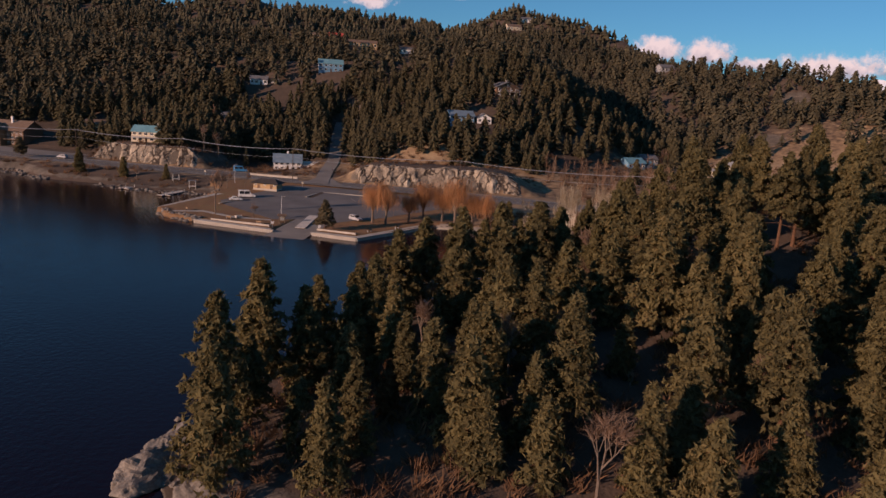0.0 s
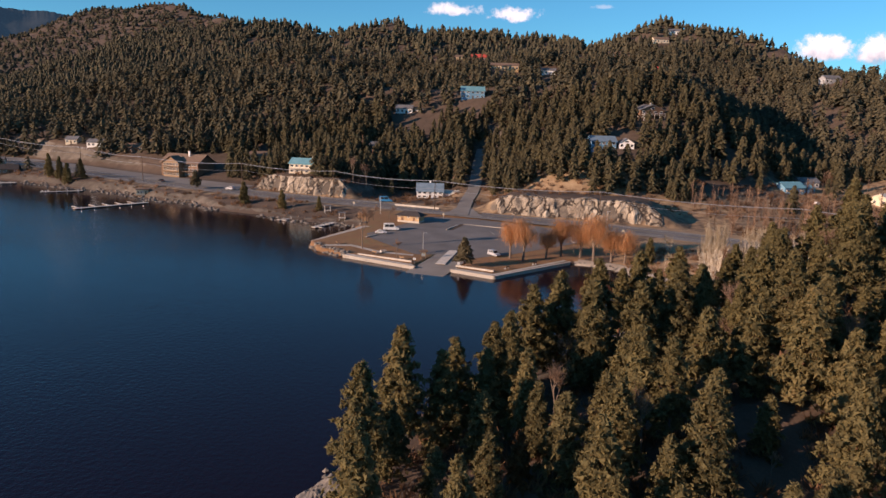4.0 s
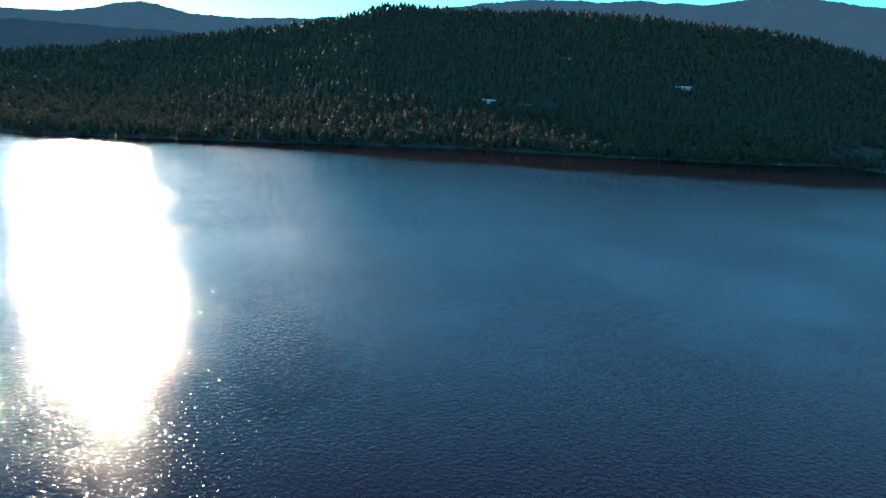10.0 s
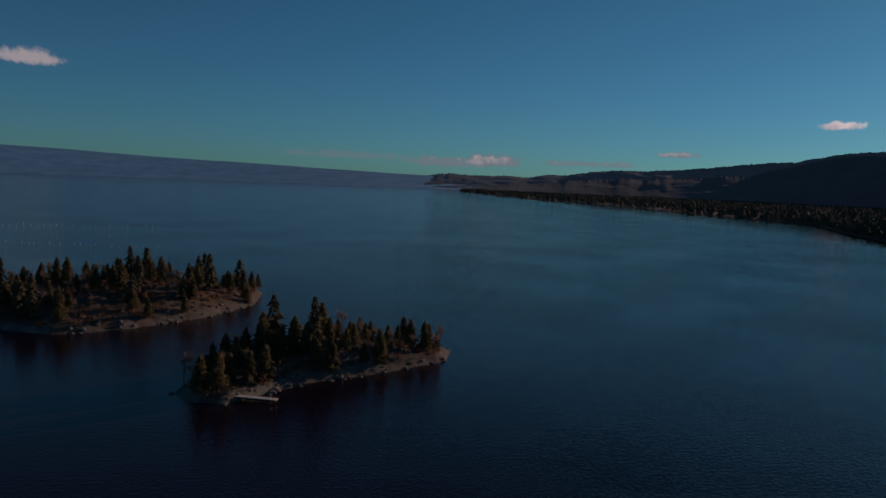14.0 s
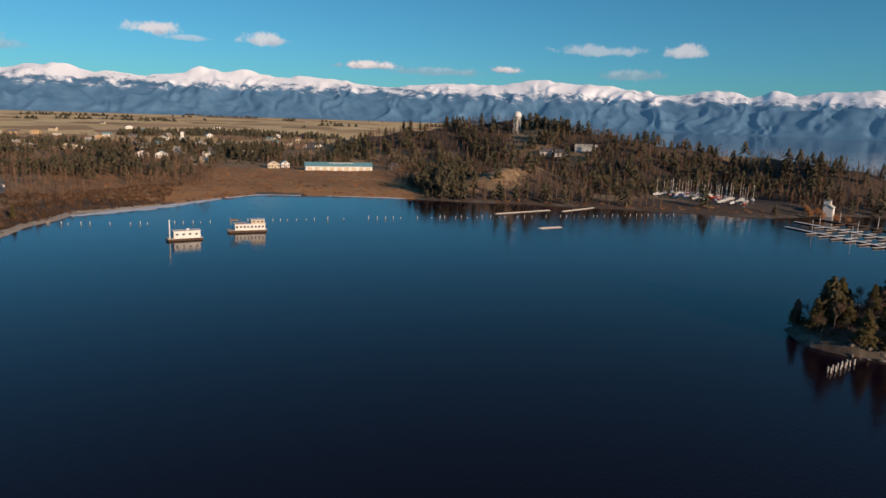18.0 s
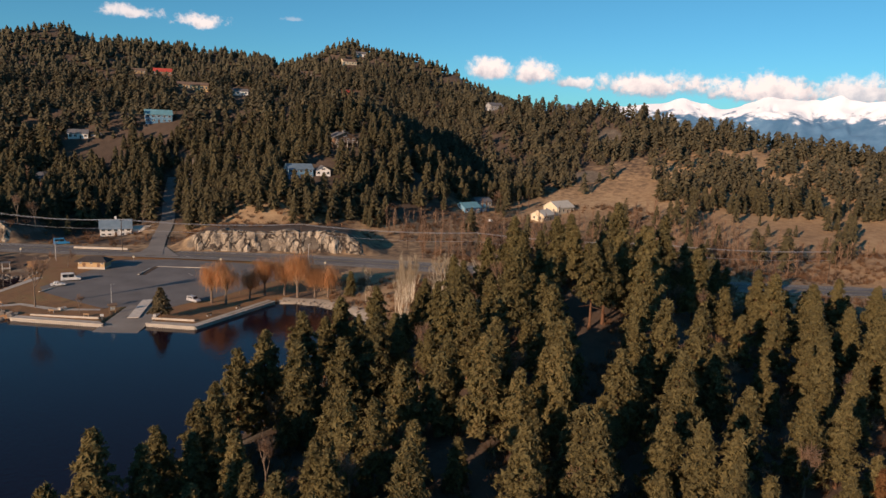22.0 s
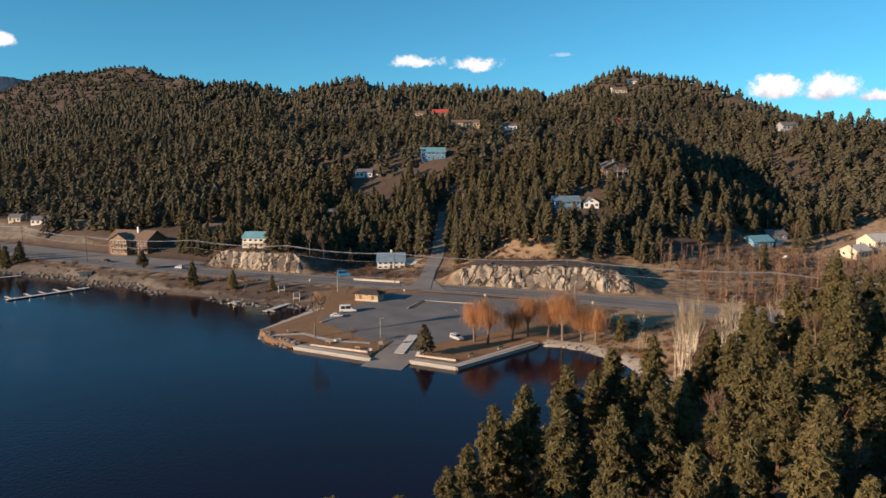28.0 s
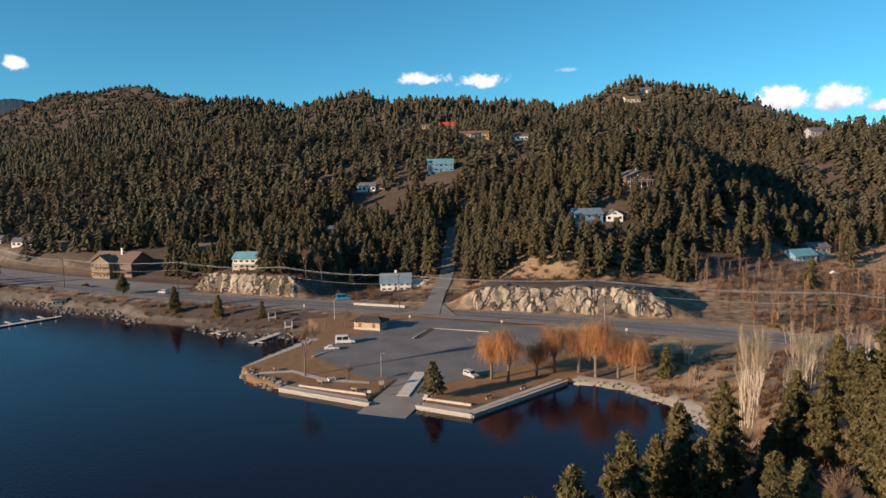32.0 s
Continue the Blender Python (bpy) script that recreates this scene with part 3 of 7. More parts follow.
def make_water():
    s = 4990.0
    az = np.radians(np.arange(0, 360, 5))
    ring = np.stack([np.cos(az) * s, np.sin(az) * s, 0 * az], -1)
    verts = np.concatenate([[[0, 0, 0]], ring])
    n = len(az)
    faces = np.stack([np.zeros(n, int), 1 + np.arange(n), 1 + (np.arange(n) + 1) % n], -1)
    tagged(new("water", mesh_arrays("water", verts, faces, M["water"])), "dark blue lake, nearly calm, with fine ripples", "lake", kind="structure")


make_water()


def make_ripples():
    """Steep little wave faces where the breeze ruffles the lake."""
    rng = np.random.default_rng(64)
    n = 150000
    r = 75 * (8.5 ** rng.uniform(0, 1, n))
    a = np.radians(rng.uniform(66, 176, n))
    x, y = -np.sin(a) * r, np.cos(a) * r
    ok = (shore_distance(x, y) < -25) & (x > -600) & (y + 0.35 * x < 170)
    x, y, r = x[ok], y[ok], r[ok]
    n = len(x)
    sx, sy = rng.normal(0, 0.085, n), rng.normal(0, 0.085, n)
    half = rng.uniform(0.07, 0.14, n) * (0.6 + r / 260)
    turn = rng.uniform(0, math.pi, n)
    verts = []
    for k in range(4):
        b = turn + k * math.pi / 2
        dx, dy = np.cos(b) * half * (1.5 if k % 2 else 0.8), np.sin(b) * half * (1.5 if k % 2 else 0.8)
        verts.append(np.stack([x + dx, y + dy, 0.02 + 1.6 * half * 0.12 + sx * dx + sy * dy], -1))
    faces = np.arange(n * 4).reshape(-1, 4)
    m, nd, b = material("ripple_water", 0.13)
    b.inputs["Base Color"].default_value = (0.0095, 0.0045, 0.0105, 1)
    b.inputs["IOR"].default_value, b.inputs["Specular IOR Level"].default_value = 1.33, 0.4
    me = mesh_arrays("ripples", np.stack(verts, 1).reshape(-1, 3), faces, m)
    tagged(new("ripples", me), "small wind ripples on the open lake", "ripples", kind="stuff")


make_ripples()


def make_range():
    """The far snow range beyond the valley, and the hills past the open lake, with blue haze painted in."""
    yaw = np.arange(166, 336, 0.07)
    snowy = ease(yaw, 215, 224)
    top = np.interp(yaw, (166, 170, 176, 183, 195, 205, 214, 219, 223, 230, 246, 262, 286, 306, 320, 330, 336), (0, 0.2, 0.3, 0.5, 0.85, 1.2, 1.4, 1.75, 2.3, 2.55, 2.5, 2.7, 2.65, 2.75, 2.6, 2.2, 1.6))
    one = np.zeros(yaw.shape)
    broad = 0.14 * value_noise(yaw * 100, one, 800, 31) + 0.15 * value_noise(yaw * 100, one, 330, 32)
    sharp = 0.11 * value_noise(yaw * 100, one, 150, 33) + 0.045 * value_noise(yaw * 100, one, 55, 35)
    low = 0.05 * value_noise(yaw * 100, one, 300, 34)
    rows = np.linspace(0, 1, 46)
    yy, tt = np.meshgrid(yaw, rows, indexing="ij")
    top = top[:, None] * (0.97 + (snowy * broad + (1 - snowy) * low)[:, None] + (snowy * sharp)[:, None] * tt**5)
    d = 4200 + 620 * tt
    crest = 60 + 4820 * np.tan(np.radians(top))
    a = np.radians(yy)
    x, y = -np.sin(a) * d, np.cos(a) * d
    u, v = yy * 84 + 60 * value_noise(yy * 84, tt * 620, 160, 40), tt * 300 + 40 * value_noise(yy * 84, tt * 620, 150, 39)
    ridged = (1 - np.abs(value_noise(u, v, 230, 41))) * 0.55 + (1 - np.abs(value_noise(u + 0.6 * v, v, 95, 42))) * 0.3 + 0.12 * value_noise(u, v, 40, 43)
    z = -3 + (crest + 3) * tt**1.1 + (ridged - 0.5) * 95 * snowy[:, None] * np.sin(np.pi * np.clip(tt, 0, 1) ** 0.8) * np.clip(crest / 250, 0, 1)
    n, k = z.shape
    i = (np.arange(n - 1)[:, None] * k + np.arange(k - 1)[None]).ravel()
    faces = np.stack([i, i + 1, i + k + 1, i + k], -1)
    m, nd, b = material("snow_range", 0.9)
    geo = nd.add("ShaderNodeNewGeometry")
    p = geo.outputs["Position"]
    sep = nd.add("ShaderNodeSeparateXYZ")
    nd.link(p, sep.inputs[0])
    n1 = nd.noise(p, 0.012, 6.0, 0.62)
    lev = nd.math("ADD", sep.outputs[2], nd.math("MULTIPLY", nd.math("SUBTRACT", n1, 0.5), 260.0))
    # distance haze painted into the wooded slopes as blue
    hazy_wood = nd.ramp(nd.noise(p, 0.012, 5.0), [(0.35, (0.045, 0.115, 0.20)), (0.65, (0.09, 0.18, 0.28))])
    nd.link(nd.mix(nd.math("MULTIPLY", smooth_range(nd, lev, 165.0, 215.0), smooth_range(nd, sep.outputs[0], 2350.0, 2900.0)), hazy_wood, (0.86, 0.86, 0.88)), b.inputs["Base Color"])
    # a faint blue glow over the whole range stands in for haze
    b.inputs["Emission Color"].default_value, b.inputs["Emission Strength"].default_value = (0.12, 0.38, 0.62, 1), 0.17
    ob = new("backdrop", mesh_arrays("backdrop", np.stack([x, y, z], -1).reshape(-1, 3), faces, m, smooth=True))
    tagged(ob, "distant snow-capped mountain range with wooded foothills painted hazy blue", "mountains", kind="structure")


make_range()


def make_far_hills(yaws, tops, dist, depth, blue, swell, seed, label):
    """Wooded hills on the western and southern skyline; a blue glow paints in the haze."""
    yaw = np.arange(yaws[0], yaws[-1], 0.06)
    top = np.interp(yaw, yaws, tops)
    one = np.zeros(yaw.shape)
    rough = 0.13 * value_noise(yaw * 100, one, 420, seed) + 0.10 * value_noise(yaw * 100, one, 150, seed + 1) + 0.03 * value_noise(yaw * 100, one, 45, seed + 2)
    fine = 0.05 * value_noise(yaw * 100, one, 9, seed + 3)
    yy, tt = np.meshgrid(yaw, np.linspace(0, 1, 44), indexing="ij")
    d = dist + depth * tt
    crest = 60 + (dist + depth) * np.tan(np.radians((top + rough)[:, None] + fine[:, None] * tt**14))
    a = np.radians(yy)
    u, v = yy * 80 + 50 * value_noise(yy * 80, tt * 700, 170, seed + 4), tt * 700
    folds = (1 - np.abs(value_noise(u + 0.4 * v, v, 300, seed + 5))) * 0.6 + 0.3 * value_noise(u, v, 120, seed + 6) + 0.1 * value_noise(u, v, 40, seed + 7)
    z = -4 + (crest + 4) * tt**0.9 + (folds - 0.4) * swell * np.sin(np.pi * tt) * np.clip(crest / 200, 0, 1)
    n, k = z.shape
    i = (np.arange(n - 1)[:, None] * k + np.arange(k - 1)[None]).ravel()
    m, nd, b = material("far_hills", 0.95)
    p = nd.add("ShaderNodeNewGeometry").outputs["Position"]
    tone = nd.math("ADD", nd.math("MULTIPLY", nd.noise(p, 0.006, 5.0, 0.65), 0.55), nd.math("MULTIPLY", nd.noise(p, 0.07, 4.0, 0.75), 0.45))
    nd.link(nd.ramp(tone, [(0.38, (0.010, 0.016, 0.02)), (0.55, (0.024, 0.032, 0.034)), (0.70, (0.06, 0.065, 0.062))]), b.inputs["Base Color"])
    # haze put in as emission; the argument blue sets its strength
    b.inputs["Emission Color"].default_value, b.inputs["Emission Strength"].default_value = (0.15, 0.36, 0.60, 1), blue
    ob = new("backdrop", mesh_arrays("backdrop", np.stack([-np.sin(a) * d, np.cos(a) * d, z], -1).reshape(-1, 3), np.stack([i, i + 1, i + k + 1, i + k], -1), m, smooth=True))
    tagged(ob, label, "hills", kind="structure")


make_far_hills((12, 22, 28.5, 34.7, 38, 41.5, 47, 52, 56, 61, 63.5, 67.3, 74, 79, 87, 95, 103, 108, 113, 116, 121, 126, 132, 138, 144, 149, 154, 160, 166, 172, 176, 181), (3.6, 4.6, 5.0, 5.45, 6.15, 5.7, 6.0, 7.0, 6.75, 6.9, 7.0, 7.75, 7.3, 7.2, 7.1, 6.0, 4.8, 4.5, 4.4, 4.85, 3.8, 3.4, 3.1, 3.3, 2.6, 2.0, 1.5, 1.05, 0.5, 0.45, -0.3, -1.0), 4250, 650, 0.07, 55, 131, "distant wooded hills on the skyline, painted hazy blue")
make_far_hills((92, 100, 108, 114, 121, 126, 130, 134, 140, 144, 149, 155, 163, 170, 172), (-1.0, 2.0, 2.9, 3.1, 2.9, 3.0, 3.3, 2.7, 2.8, 2.4, 1.25, 0.8, 0.1, -0.6, -1.0), 3650, 500, 0.035, 18, 151, "dark wooded hills beyond the western point, faint blue haze painted in")

# ---- woods ----
def fir_template(rng, tiers, sides, lean=0.35):
    """A conifer of unit height: ragged skirts on a thin stem; triangles."""
    v, f = [], []
    for t in range(tiers):
        z0 = 0.12 + 0.80 * t / tiers
        z1 = z0 + (0.95 - z0) * (0.55 if t < tiers - 1 else 1.0) + 0.02
        r = 0.2 * (1 - t / tiers) ** 0.75 * rng.uniform(0.8, 1.15) + 0.012
        c = len(v)
        v.append((rng.uniform(-0.015, 0.015), rng.uniform(-0.015, 0.015), min(z1, 1.0)))
        ph = rng.uniform(0, 6.28)
        for k in range(sides):
            a = ph + 6.2832 * k / sides
            rk = r * rng.uniform(0.55, 1.2)
            v.append((rk * math.cos(a), rk * math.sin(a), z0 + rng.uniform(-0.05, 0.05)))
        f += [(c, c + 1 + k, c + 1 + (k + 1) % sides) for k in range(sides)]
    return np.array(v), np.array(f)


def pine_template(rng, clumps, wide=0.2, taper=0.75):
    """A ragged conifer crown of unit height, of many tufts that face outwards."""
    v, f = [], []
    for k in range(clumps):
        h = 0.1 + 0.9 * ((k + rng.random()) / clumps) ** 0.85
        w = wide * max(0.0, 1 - h) ** taper * (0.85 + 0.3 * math.sin(h * 31 + wide * 40)) + 0.012
        a, r = k * 2.4 + rng.uniform(-0.5, 0.5), w * rng.uniform(0.55, 1.0)
        cx, cy = r * math.cos(a), r * math.sin(a)
        s = rng.uniform(0.028, 0.05) * (1.5 - 0.8 * h) * (84 / clumps) ** 0.35
        c = len(v)
        out = w + s * rng.uniform(0.5, 1.3)
        v += [(cx + s * math.sin(a), cy - s * math.cos(a), h - s * rng.uniform(0.2, 0.9)), (cx - s * math.sin(a), cy + s * math.cos(a), h - s * rng.uniform(0.2, 0.9)), (cx * 0.35, cy * 0.35, min(1.0, h + s * rng.uniform(1.2, 2.4))), (out * math.cos(a + rng.uniform(-0.3, 0.3)), out * math.sin(a), h - s * rng.uniform(0.4, 1.2))]
        f += [(c, c + 3, c + 2), (c + 3, c + 1, c + 2), (c, c + 1, c + 3)]
    return np.array(v), np.array(f)


def scatter(spacing, r0, r1, seed, keep):
    """Places on a jittered grid between two distances, thinned by keep(x, y, h, sd) in 0..1."""
    rng = np.random.default_rng(seed)
    n = int(2 * r1 / spacing)
    g = (np.arange(n) - n / 2) * spacing
    x, y = np.meshgrid(g, g)
    x, y = x.ravel() + rng.uniform(-0.48, 0.48, n * n) * spacing, y.ravel() + rng.uniform(-0.48, 0.48, n * n) * spacing
    d = np.hypot(x, y)
    ok = (d >= r0) & (d < r1)
    x, y = x[ok], y[ok]
    sd = shore_distance(x, y)
    ok = sd > 2.5
    x, y, sd = x[ok], y[ok], sd[ok]
    h = heights(x, y, sd)
    ok = rng.uniform(0, 1, len(x)) < keep(x, y, h, sd)
    return x[ok], y[ok], h[ok], rng


def planted(name, places, templates, tall, mat, rng, wide=1.0):
    """One mesh of many trees."""
    x, y, h = places
    which = rng.integers(0, len(templates), len(x))
    vs, fs, base = [], [], 0
    for k, (tv, tf) in enumerate(templates):
        m = which == k
        c = int(m.sum())
        if not c:
            continue
        s = rng.uniform(*tall, c)
        s *= np.where(rng.uniform(0, 1, c) < 0.2, 0.6, 1.0)
        w = s * rng.uniform(0.85, 1.3, c) * wide
        a = rng.uniform(0, 6.28, c)
        ca, sa = np.cos(a)[:, None], np.sin(a)[:, None]
        px = (tv[None, :, 0] * ca - tv[None, :, 1] * sa) * w[:, None] + x[m][:, None]
        py = (tv[None, :, 0] * sa + tv[None, :, 1] * ca) * w[:, None] + y[m][:, None]
        pz = tv[None, :, 2] * s[:, None] + h[m][:, None] - 0.3
        vs.append(np.stack([px, py, pz], -1).reshape(-1, 3))
        fs.append((tf[None] + (base + np.arange(c) * len(tv))[:, None, None]).reshape(-1, 3))
        base += c * len(tv)
    return mesh_arrays(name, np.concatenate(vs), np.concatenate(fs), mat)


# clearings round houses and yards: x, y, radius
CLEAR = [(-29, 356, 20), (-98, 372, 15), (-180, 412, 26), (-55, 343, 16), (-240, 410, 22), (160, 372, 16), (222, 385, 30), (-5, 330, 20), (90, 416, 9), (66, 384, 16), (-12, 482, 8), (-58, 476, 7), (12, 664, 9), (-18, 968, 12), (160, 376, 14), (-72, 428, 5), (-88, 945, 9), (52, 660, 6), (210, 370, 26), (-950, 815, 40), (-1110, 300, 16), (-986, 6, 14), (-575, 485, 16), (-300, 450, 26), (182, 398, 12), (24, 344, 9)]


# cleared lots below the hillside houses: x, y, half width, depth towards the lake
HOUSE_LOTS = [(93, 429, 9, 17), (62, 396, 8, 20), (75.5, 397, 6, 20), (-12.5, 495, 10, 26), (-58, 485, 8, 26), (-46, 470, 14, 22), (12, 676, 15, 34), (-18, 985, 16, 60), (-46, 978, 14, 55), (-88, 960, 14, 50), (30, 975, 20, 22), (52, 672, 9, 34), (216, 956, 11, 20), (160, 950, 11, 45), (156, 700, 9, 34), (283, 622, 9, 26), (240, 985, 9, 18), (-72, 438, 7, 16), (162, 387, 16, 60), (32, 341, 12, 9), (-141, 428, 8, 18), (-263, 462, 9, 22), (-285, 470, 7, 22)]


def wood_density(x, y, h, sd):
    """How thickly each place is wooded."""
    d = np.zeros(x.shape)
    north = (y > 338) & (y > 306 + 0.62 * np.clip(-x - 10, 0, 999)) & (x < 330)
    d = np.where(north, 0.97, d)
    d = np.where((x < -190) & (y > 520), 0.95, d)
    d = np.where((x < -190) & (y > 440) & (y <= 520), 0.85, d)
    d = np.where(x < -560, 0.85, d)
    d = np.where((x < -560) & (y > 455) & (y < 640) & (x > -900), 0.12, d)
    west = (x < -560) & (y < 440)
    d = np.where(west & (sd < 60), 0.75, d)
    # the grassy hill east of the draw
    hill = (x > 188) & (x < 640) & (y > 190) & (y < 1100)
    d = np.where((x > 100) & (x <= 188) & (y < 372), 0.05, d)
    top = ease(h + 9 * value_noise(x, y, 45, 56), 14, 22) * (0.5 + 0.5 * ease(value_noise(x, y, 60, 51), -0.5, 0.1))
    edge = np.interp(x, (188, 240, 275, 300, 330, 380, 434, 560), (410, 405, 400, 338, 308, 276, 246, 240)) + 12 * value_noise(x, y, 40, 56)
    d = np.where(hill, 0.07 + 0.85 * ease(y - edge, -6, 8) * (0.35 + 0.65 * np.maximum(ease(value_noise(x, y, 38, 58), -0.35, 0.15), ease(y, 480, 560))), d)
    for ox, oy, r in ((276, 440, 14), (332, 499, 11), (284, 400, 25), (306, 428, 15), (264, 386, 18)):
        d = np.where(np.hypot(x - ox, y - oy) < r, 0, d)
    # headland and town
    head = (x > 380) & (y < -110) & (x < 1000) & (y > -640)
    d = np.where(head, np.where(value_noise(x, y, 60, 52) > 0.1, 0.24, 0.05), d)
    for gx, gy, r in GOLDEN + [(440, -318, 45), (480, -340, 36)]:
        d = np.where(np.hypot(x - gx, y - gy) < r, 0.04, d)
    d = np.where(head & (np.hypot(x - 660, y + 300) < 70) & (y > -330), 0.08, d)
    d = np.where(head & (x > 690) & (y < -215) & (np.abs(y + 262) > 22), 0.55, d)
    d = np.where(head & (x > 470) & (x < 600) & (y > -150), 0.75, d)
    town = (x > 560) & (y > -110) & (x < 1100)
    d = np.where(town, np.where(value_noise(x, y, 60, 53) > 0.25, 0.4, 0.04), d)
    d = np.where((x >= 1100), np.where(value_noise(x, y, 160, 54) > 0.62, 0.35, 0.0), d)
    d = np.where((x > 430) & (x < 560) & (y > -110) & (y < 185) | (x > 540) & (x < 720) & (y > -130) & (y < 40), 0.0, d)
    d = np.where((x < -250) & (x > -560) & (sd > 9) & (d < 0.4), 0.42, d)
    d = np.where((x <= -560) & (x > -860) & (y > 440) & (sd > 9) & (sd < 70), 0.4, d)
    d = np.where((x > 345) & (x < 402) & (y < -612) & (y > -740), 0.8, d)
    patch = ease(value_noise(x, y, 55, 21), 0.45, 0.8)
    d = d * (1 - 0.3 * patch * ease(h, 60, 120) * (x > -300))
    d = d * (0.85 + 0.15 * ease(value_noise(x, y, 35, 55), -0.6, 0.2))
    # gaps and thin places
    thin = ease(value_noise(x, y, 28, 57) + 0.5 * value_noise(x, y, 11, 59), 0.25, 0.75)
    d = d * (1 - 0.6 * thin * (y > 300) * (x > -400))
    for cx, cy, r in CLEAR:
        d = np.where(np.hypot(x - cx, y - cy) < r, 0.0, d)
    for hx, hy, half, back in HOUSE_LOTS:
        d = np.where((np.abs(x - hx) < half) & (y < hy + 7) & (y > hy - back), 0.0, d)
    dh, _ = along(x, y, HIGHWAY)
    ds, _ = along(x, y, SIDE_ROAD)
    d = np.where((dh < 17) | (ds < 10) & (y < 368) | (ds < 4.5), 0, d)
    d = np.where((y < 330) & (x > -80) & (x < 125) & (y > 40), 0, d)
    d = np.where((x > -80) & (x < 240) & (y > 20) & (y < 200), 0, d)
    d = np.where((np.abs(x - 60) < 62) & (y > 325) & (y < 339), 0, d)
    islet = (x > -70) & (x < 230) & (y < -100) & (y > -420)
    return np.where(islet, np.where(np.hypot(x - 144, y + 178) < 10, 0.02, 0.1), d)


def make_woods():
    r = random.Random(5)
    near = [pine_template(r, 110, r.uniform(0.15, 0.22), r.uniform(0.6, 0.9)) for _ in range(9)]
    mid = [pine_template(r, 30, r.uniform(0.16, 0.22), r.uniform(0.6, 0.9)) for _ in range(9)]
    far, least = [fir_template(r, 3, 5) for _ in range(5)], [fir_template(r, 2, 5) for _ in range(4)]
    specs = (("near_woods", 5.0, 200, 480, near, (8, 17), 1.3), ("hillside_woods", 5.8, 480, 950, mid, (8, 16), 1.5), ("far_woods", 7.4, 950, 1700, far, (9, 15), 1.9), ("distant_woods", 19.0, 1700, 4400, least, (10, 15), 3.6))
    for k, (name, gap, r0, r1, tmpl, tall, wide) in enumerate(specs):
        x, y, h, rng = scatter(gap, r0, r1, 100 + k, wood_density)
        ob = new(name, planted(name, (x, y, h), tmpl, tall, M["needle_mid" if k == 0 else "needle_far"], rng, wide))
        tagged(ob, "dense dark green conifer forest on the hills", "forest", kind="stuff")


make_woods()

# ---- building helpers ----
M["asphalt"] = surface("asphalt", (0.11, 0.105, 0.102), (0.20, 0.19, 0.182), 0.12, 0.9, bump=0.1, fine=30)
M["old_asphalt"] = surface("weathered_asphalt", (0.17, 0.155, 0.14), (0.29, 0.265, 0.235), 0.1, 0.9, bump=0.1, fine=30)
M["line"] = surface("road_paint", (0.55, 0.53, 0.48), (0.75, 0.73, 0.68), 0.6, 0.7, bump=0.05)
M["yellow"] = surface("yellow_road_paint", (0.55, 0.36, 0.06), (0.70, 0.48, 0.10), 0.6, 0.7, bump=0.05)
M["concrete"] = surface("concrete", (0.34, 0.30, 0.25), (0.55, 0.50, 0.43), 0.5, 0.9, bump=0.15)
M["planks"] = surface("weathered_planks", (0.42, 0.38, 0.33), (0.66, 0.61, 0.54), 0.7, 0.85)
M["dark_wood"] = surface("dark_wood", (0.05, 0.035, 0.025), (0.12, 0.08, 0.055), 0.8, 0.9)
def crag():
    """Fractured rock: tan and grey blocks parted by dark upright cracks."""
    m, nd, b = material("rock", 0.95)
    p = nd.add("ShaderNodeNewGeometry").outputs["Position"]
    mp = nd.add("ShaderNodeMapping", i_Scale=(1.0, 1.0, 0.10), i_Rotation=(0.14, 0.16, 0.3))
    nd.link(p, mp.inputs[0])
    warp = nd.add("ShaderNodeVectorMath", operation="ADD")
    wn = nd.add("ShaderNodeTexNoise")
    wn.inputs["Scale"].default_value = 0.28
    wn.inputs["Detail"].default_value = 5.0
    nd.link(p, wn.inputs["Vector"])
    nd.link(mp.outputs[0], warp.inputs[0])
    much = nd.add("ShaderNodeVectorMath", operation="SCALE", i_Scale=4.5)
    nd.link(wn.outputs["Color"], much.inputs[0])
    nd.link(much.outputs[0], warp.inputs[1])
    cells = nd.add("ShaderNodeTexVoronoi", feature="DISTANCE_TO_EDGE", i_Scale=0.26)
    fine = nd.add("ShaderNodeTexVoronoi", feature="DISTANCE_TO_EDGE", i_Scale=0.8)
    nd.link(warp.outputs[0], cells.inputs["Vector"])
    nd.link(warp.outputs[0], fine.inputs["Vector"])
    n1, n2 = nd.noise(p, 0.18, 5.0), nd.noise(p, 1.6, 4.0)
    tone = nd.math("ADD", nd.math("MULTIPLY", n1, 0.6), nd.math("MULTIPLY", n2, 0.4))
    col = nd.ramp(tone, [(0.34, (0.13, 0.105, 0.085)), (0.5, (0.30, 0.25, 0.19)), (0.66, (0.48, 0.41, 0.32))])
    col = nd.mix(nd.math("MULTIPLY", smooth_range(nd, fine.outputs["Distance"], 0.05, 0.0), 0.35), col, (0.12, 0.10, 0.08))
    deep = nd.math("MULTIPLY", smooth_range(nd, cells.outputs["Distance"], 0.15, 0.02), smooth_range(nd, n1, 0.3, 0.46))
    col = nd.mix(deep, col, (0.04, 0.032, 0.027))
    nd.link(col, b.inputs["Base Color"])
    bp = nd.add("ShaderNodeBump", i_Strength=0.9, i_Distance=0.8)
    nd.link(nd.math("ADD", nd.math("MINIMUM", cells.outputs["Distance"], 0.3), nd.math("MULTIPLY", n2, 0.3)), bp.inputs["Height"])
    nd.link(bp.outputs[0], b.inputs["Normal"])
    return m


